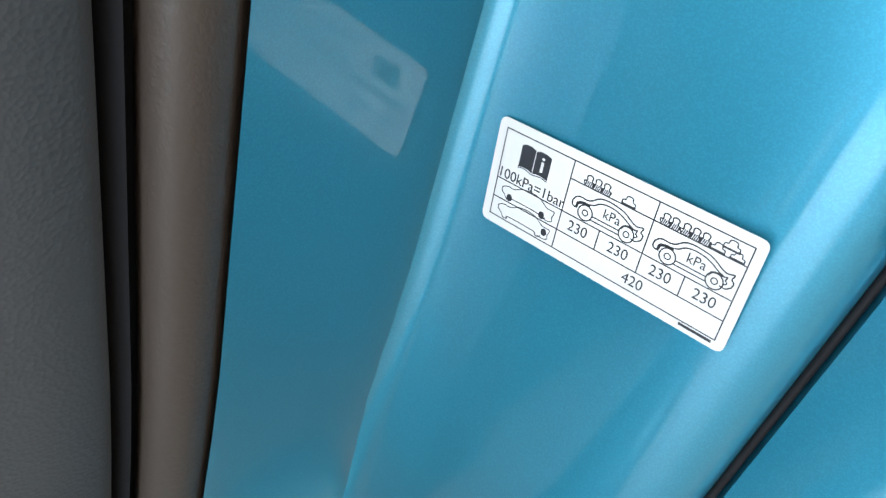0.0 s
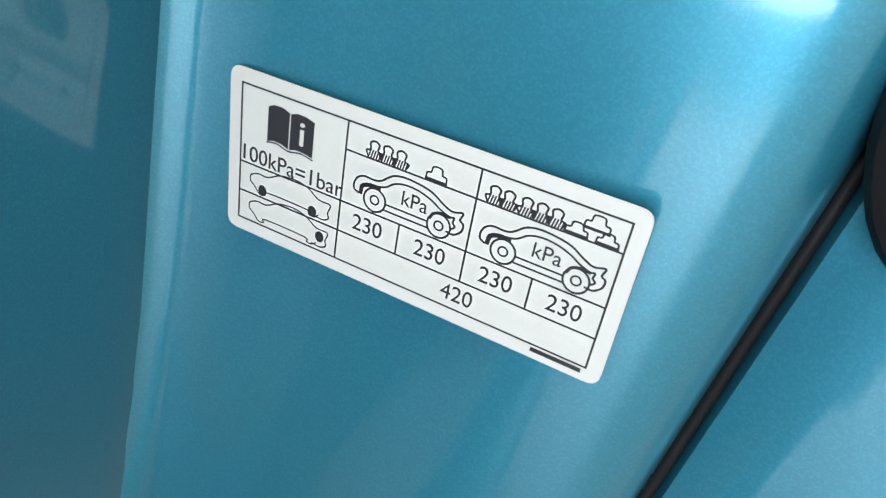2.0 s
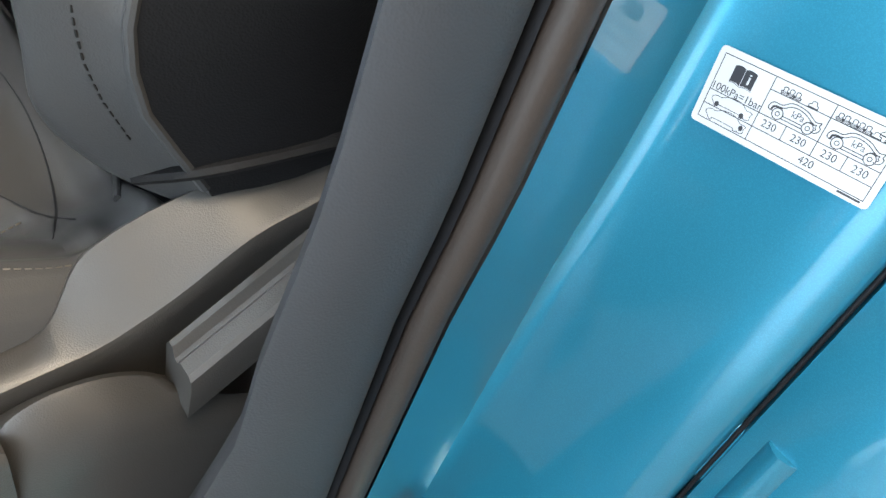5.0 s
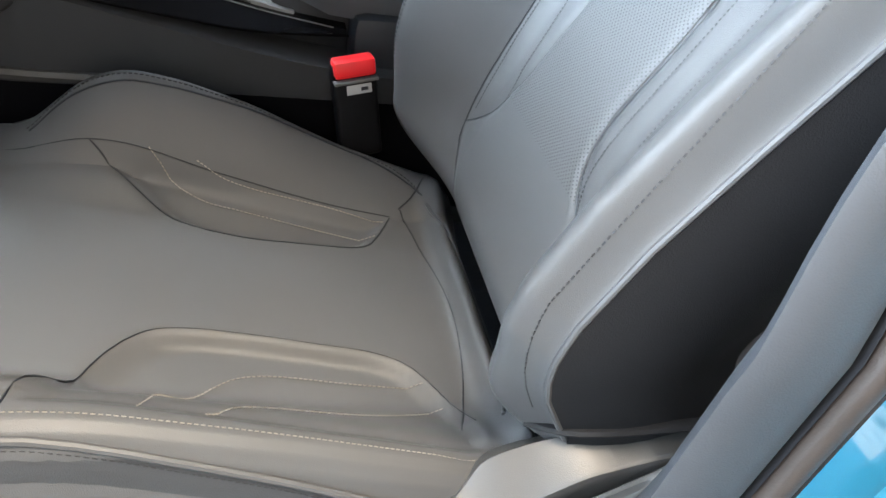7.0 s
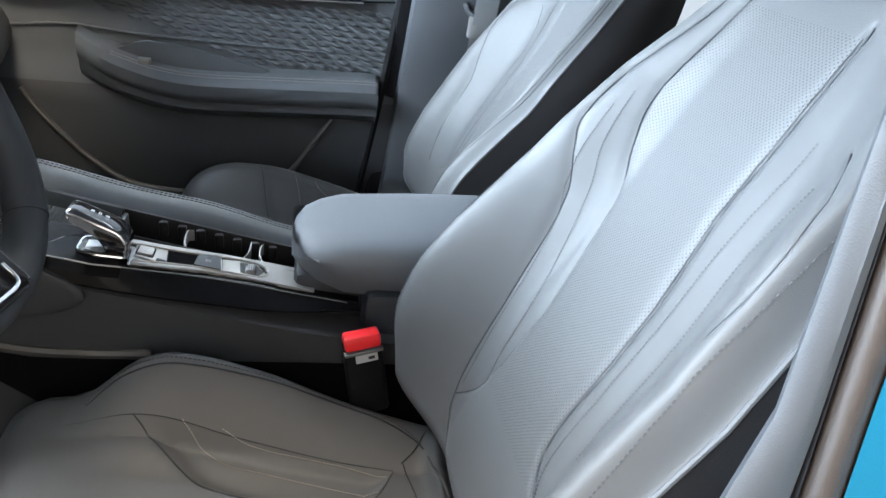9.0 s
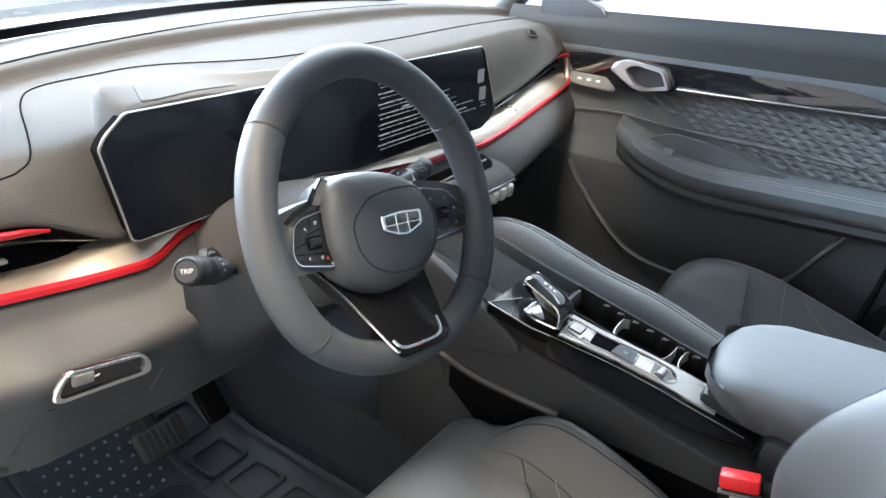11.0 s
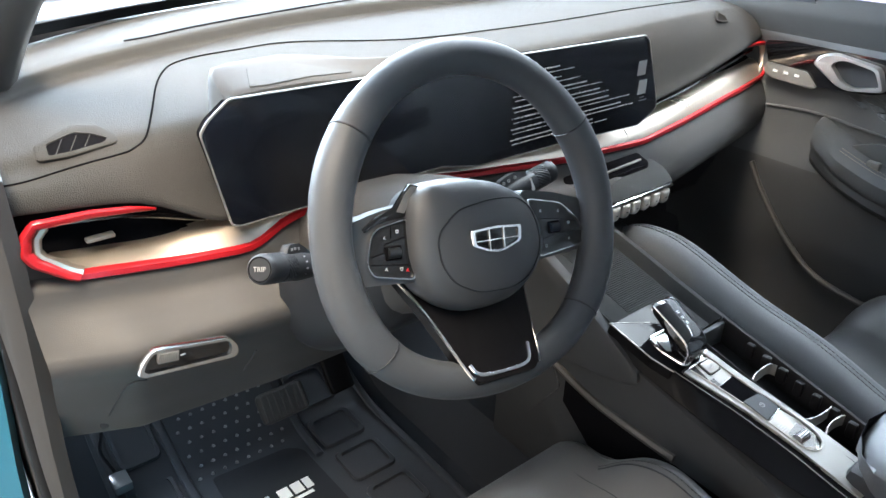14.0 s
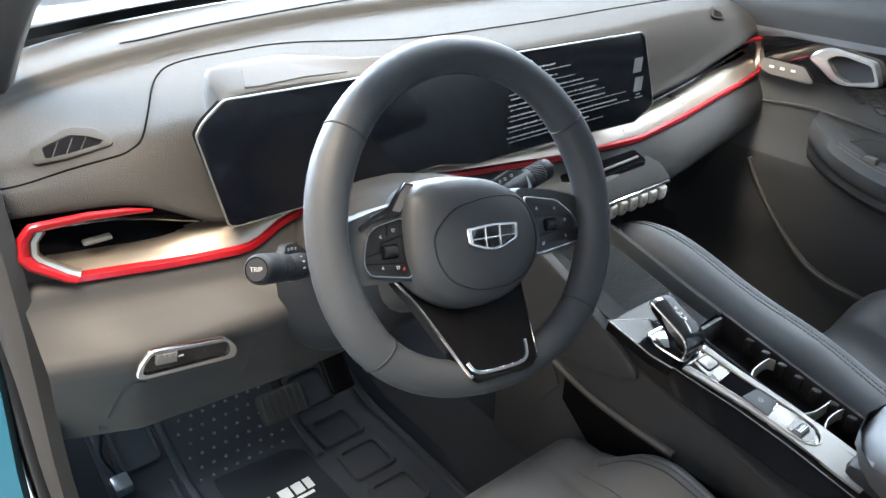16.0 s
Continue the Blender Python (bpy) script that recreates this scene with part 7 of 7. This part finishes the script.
def line_of(pts_, t=0.00034, closed=False, n=4):
    P = [(p.x, p.y) for p in cr([(a, b, 0) for a, b in pts_], n, closed)]
    for a, b in zip(P, P[1:] + (P[:1] if closed else [])):
        bar(*a, *b, t)


def patch(poly):
    ink.faces.new([ink.verts.new(spot_at(x, y, 0.00035)) for x, y in poly])


# table rules
for r in ((0, 0, 1, 0), (1, 0, 1, 1), (1, 1, 0, 1), (0, 1, 0, 0), (0.313, 0, 0.313, 1), (0.660, 0, 0.660, 0.78), (0.313, 0.193, 1, 0.193), (0, 0.559, 1, 0.559), (0, 0.781, 1, 0.781), (0.482, 0.559, 0.482, 0.781), (0.828, 0.559, 0.828, 0.781)):
    bar(*r)


def car_outline(dx):
    """A hatchback seen from its side, with a second line inside its roof and sill."""
    body_ = [(0.700, 0.452), (0.688, 0.435), (0.686, 0.395), (0.694, 0.350), (0.712, 0.325), (0.740, 0.327), (0.760, 0.310), (0.786, 0.255), (0.815, 0.235), (0.855, 0.240), (0.893, 0.262), (0.925, 0.310), (0.950, 0.335), (0.976, 0.320), (0.972, 0.370), (0.982, 0.395), (0.979, 0.445), (0.962, 0.482), (0.944, 0.480)]
    line_of([(x + dx, y) for x, y in body_], 0.00036)
    roof = [(0.724, 0.375), (0.748, 0.362), (0.772, 0.345), (0.795, 0.300), (0.825, 0.280), (0.862, 0.287), (0.895, 0.315), (0.920, 0.352), (0.945, 0.375), (0.957, 0.372), (0.955, 0.405), (0.962, 0.430), (0.952, 0.455)]
    line_of([(x + dx, y) for x, y in roof], 0.00034)
    line_of([(0.706 + dx, 0.445), (0.710 + dx, 0.395), (0.730 + dx, 0.372), (0.756 + dx, 0.372)], 0.00075)
    line_of([(0.897 + dx, 0.430), (0.904 + dx, 0.395), (0.922 + dx, 0.375), (0.945 + dx, 0.380)], 0.00050)
    bar(0.777 + dx, 0.462, 0.892 + dx, 0.462)
    bar(0.775 + dx, 0.505, 0.894 + dx, 0.505)
    for cx_ in (0.747, 0.922):
        disc(cx_ + dx, 0.462, 0.00222, 0.00185)
        disc(cx_ + dx, 0.462, 0.00092, 0.00060)


car_outline(0.0)
car_outline(-0.340)


def small_car(y, dots):
    pts_ = [(0.035, 0.685), (0.036, 0.640), (0.060, 0.610), (0.090, 0.610), (0.130, 0.560), (0.175, 0.545), (0.215, 0.565), (0.250, 0.620), (0.285, 0.625), (0.280, 0.690), (0.283, 0.730), (0.265, 0.755), (0.240, 0.748)]
    line_of([(x, v + y) for x, v in pts_], 0.00026)
    line_of([(0.035, 0.685 + y), (0.050, 0.715 + y), (0.066, 0.760 + y), (0.084, 0.755 + y), (0.090, 0.728 + y), (0.215, 0.728 + y), (0.224, 0.757 + y), (0.240, 0.760 + y), (0.252, 0.735 + y)], 0.00026)
    for x, v in dots:
        disc(x, v, 0.00105, squash=0.86)


small_car(0.0, ((0.075, 0.726), (0.233, 0.726)))
small_car(0.215, ((0.262, 0.893),))


def passenger(x, y):
    """A seated load mark: a round knob over a ragged block."""
    line_of([(x - 0.016, y + 0.052), (x - 0.021, y + 0.020), (x - 0.010, y + 0.006), (x - 0.012, y - 0.035), (x, y - 0.052), (x + 0.012, y - 0.035), (x + 0.010, y + 0.006), (x + 0.021, y + 0.020), (x + 0.016, y + 0.052)], 0.00034, n=3)
    for k in range(5):
        a0 = x - 0.014 + 0.007 * k
        bar(a0, y + 0.060, a0 + 0.004, y + 0.012, 0.00028)


for x in (0.390, 0.426, 0.462, 0.700, 0.734, 0.776, 0.811, 0.846):
    passenger(x, 0.125)


def suitcase(x, y, w, h):
    line_of([(x, y + h), (x + 0.03 * w, y + 0.55 * h), (x + 0.22 * w, y + 0.45 * h), (x + 0.30 * w, y), (x + 0.70 * w, y), (x + 0.78 * w, y + 0.45 * h), (x + 0.97 * w, y + 0.55 * h), (x + w, y + h)], 0.00030, n=3)
    bar(x, y + h, x + w, y + h, 0.00050)


for x, y, w, h in ((0.530, 0.095, 0.052, 0.085), (0.868, 0.110, 0.050, 0.072), (0.905, 0.030, 0.056, 0.085), (0.938, 0.112, 0.048, 0.070)):
    suitcase(x, y, w, h)
# manual symbol
patch([(0.082, 0.100), (0.100, 0.078), (0.125, 0.076), (0.147, 0.095), (0.147, 0.350), (0.125, 0.330), (0.100, 0.330), (0.082, 0.345)])
patch([(0.150, 0.098), (0.170, 0.080), (0.195, 0.082), (0.220, 0.100), (0.220, 0.348), (0.195, 0.335), (0.170, 0.333), (0.150, 0.350)])
line_of([(0.082, 0.352), (0.112, 0.340), (0.148, 0.362), (0.185, 0.345), (0.221, 0.360)], 0.00026)
part("printed_table", ink, M_INK, lab, "black printed table and car outlines", smooth=False)


def print_text(body, x, y, size, material=None, wide=1.0):
    at = spot_at(x, y, 0.0004)
    lettering("printed_text", body, size, Matrix.Translation(at) @ LM.to_3x3().to_4x4() @ Matrix.Diagonal((wide, 1, 1, 1)), material or M_INK, lab)


print_text("100kPa=1bar", 0.157, 0.488, 0.0041, wide=0.98)
print_text("i", 0.186, 0.215, 0.0062, M_LABEL, 1.3)
for x in (0.396, 0.571, 0.745, 0.914):
    print_text("230", x, 0.672, 0.0041, wide=0.95)
print_text("420", 0.660, 0.892, 0.0041, wide=0.95)
for x in (0.512, 0.846):
    print_text("kPa", x, 0.375, 0.0036, wide=0.95)
nb = bmesh.new()
for k in range(10):
    bar(0.870 + 0.0125 * k, 1.036, 0.8735 + 0.0125 * k, 1.036, 0.0008, nb)
part("serial_bars", nb, M_INK, lab, smooth=False)


# ---- empties go to the base of their things ----
def set_bases():
    roots = [o for o in scene.objects if o.type == "EMPTY" and o.parent is None]
    for r in roots:
        pts_ = []
        for c in r.children_recursive:
            if c.type == "MESH":
                v = np.empty(len(c.data.vertices) * 3)
                c.data.vertices.foreach_get("co", v)
                v = v.reshape(-1, 3)
                pts_ += [v.min(0), v.max(0)]
        lo, hi = np.min(pts_, 0), np.max(pts_, 0)
        base = Vector(((lo[0] + hi[0]) / 2, (lo[1] + hi[1]) / 2, lo[2]))
        r.location = base
        for c in r.children:
            c.matrix_parent_inverse = Matrix.Translation(-base)


set_bases()
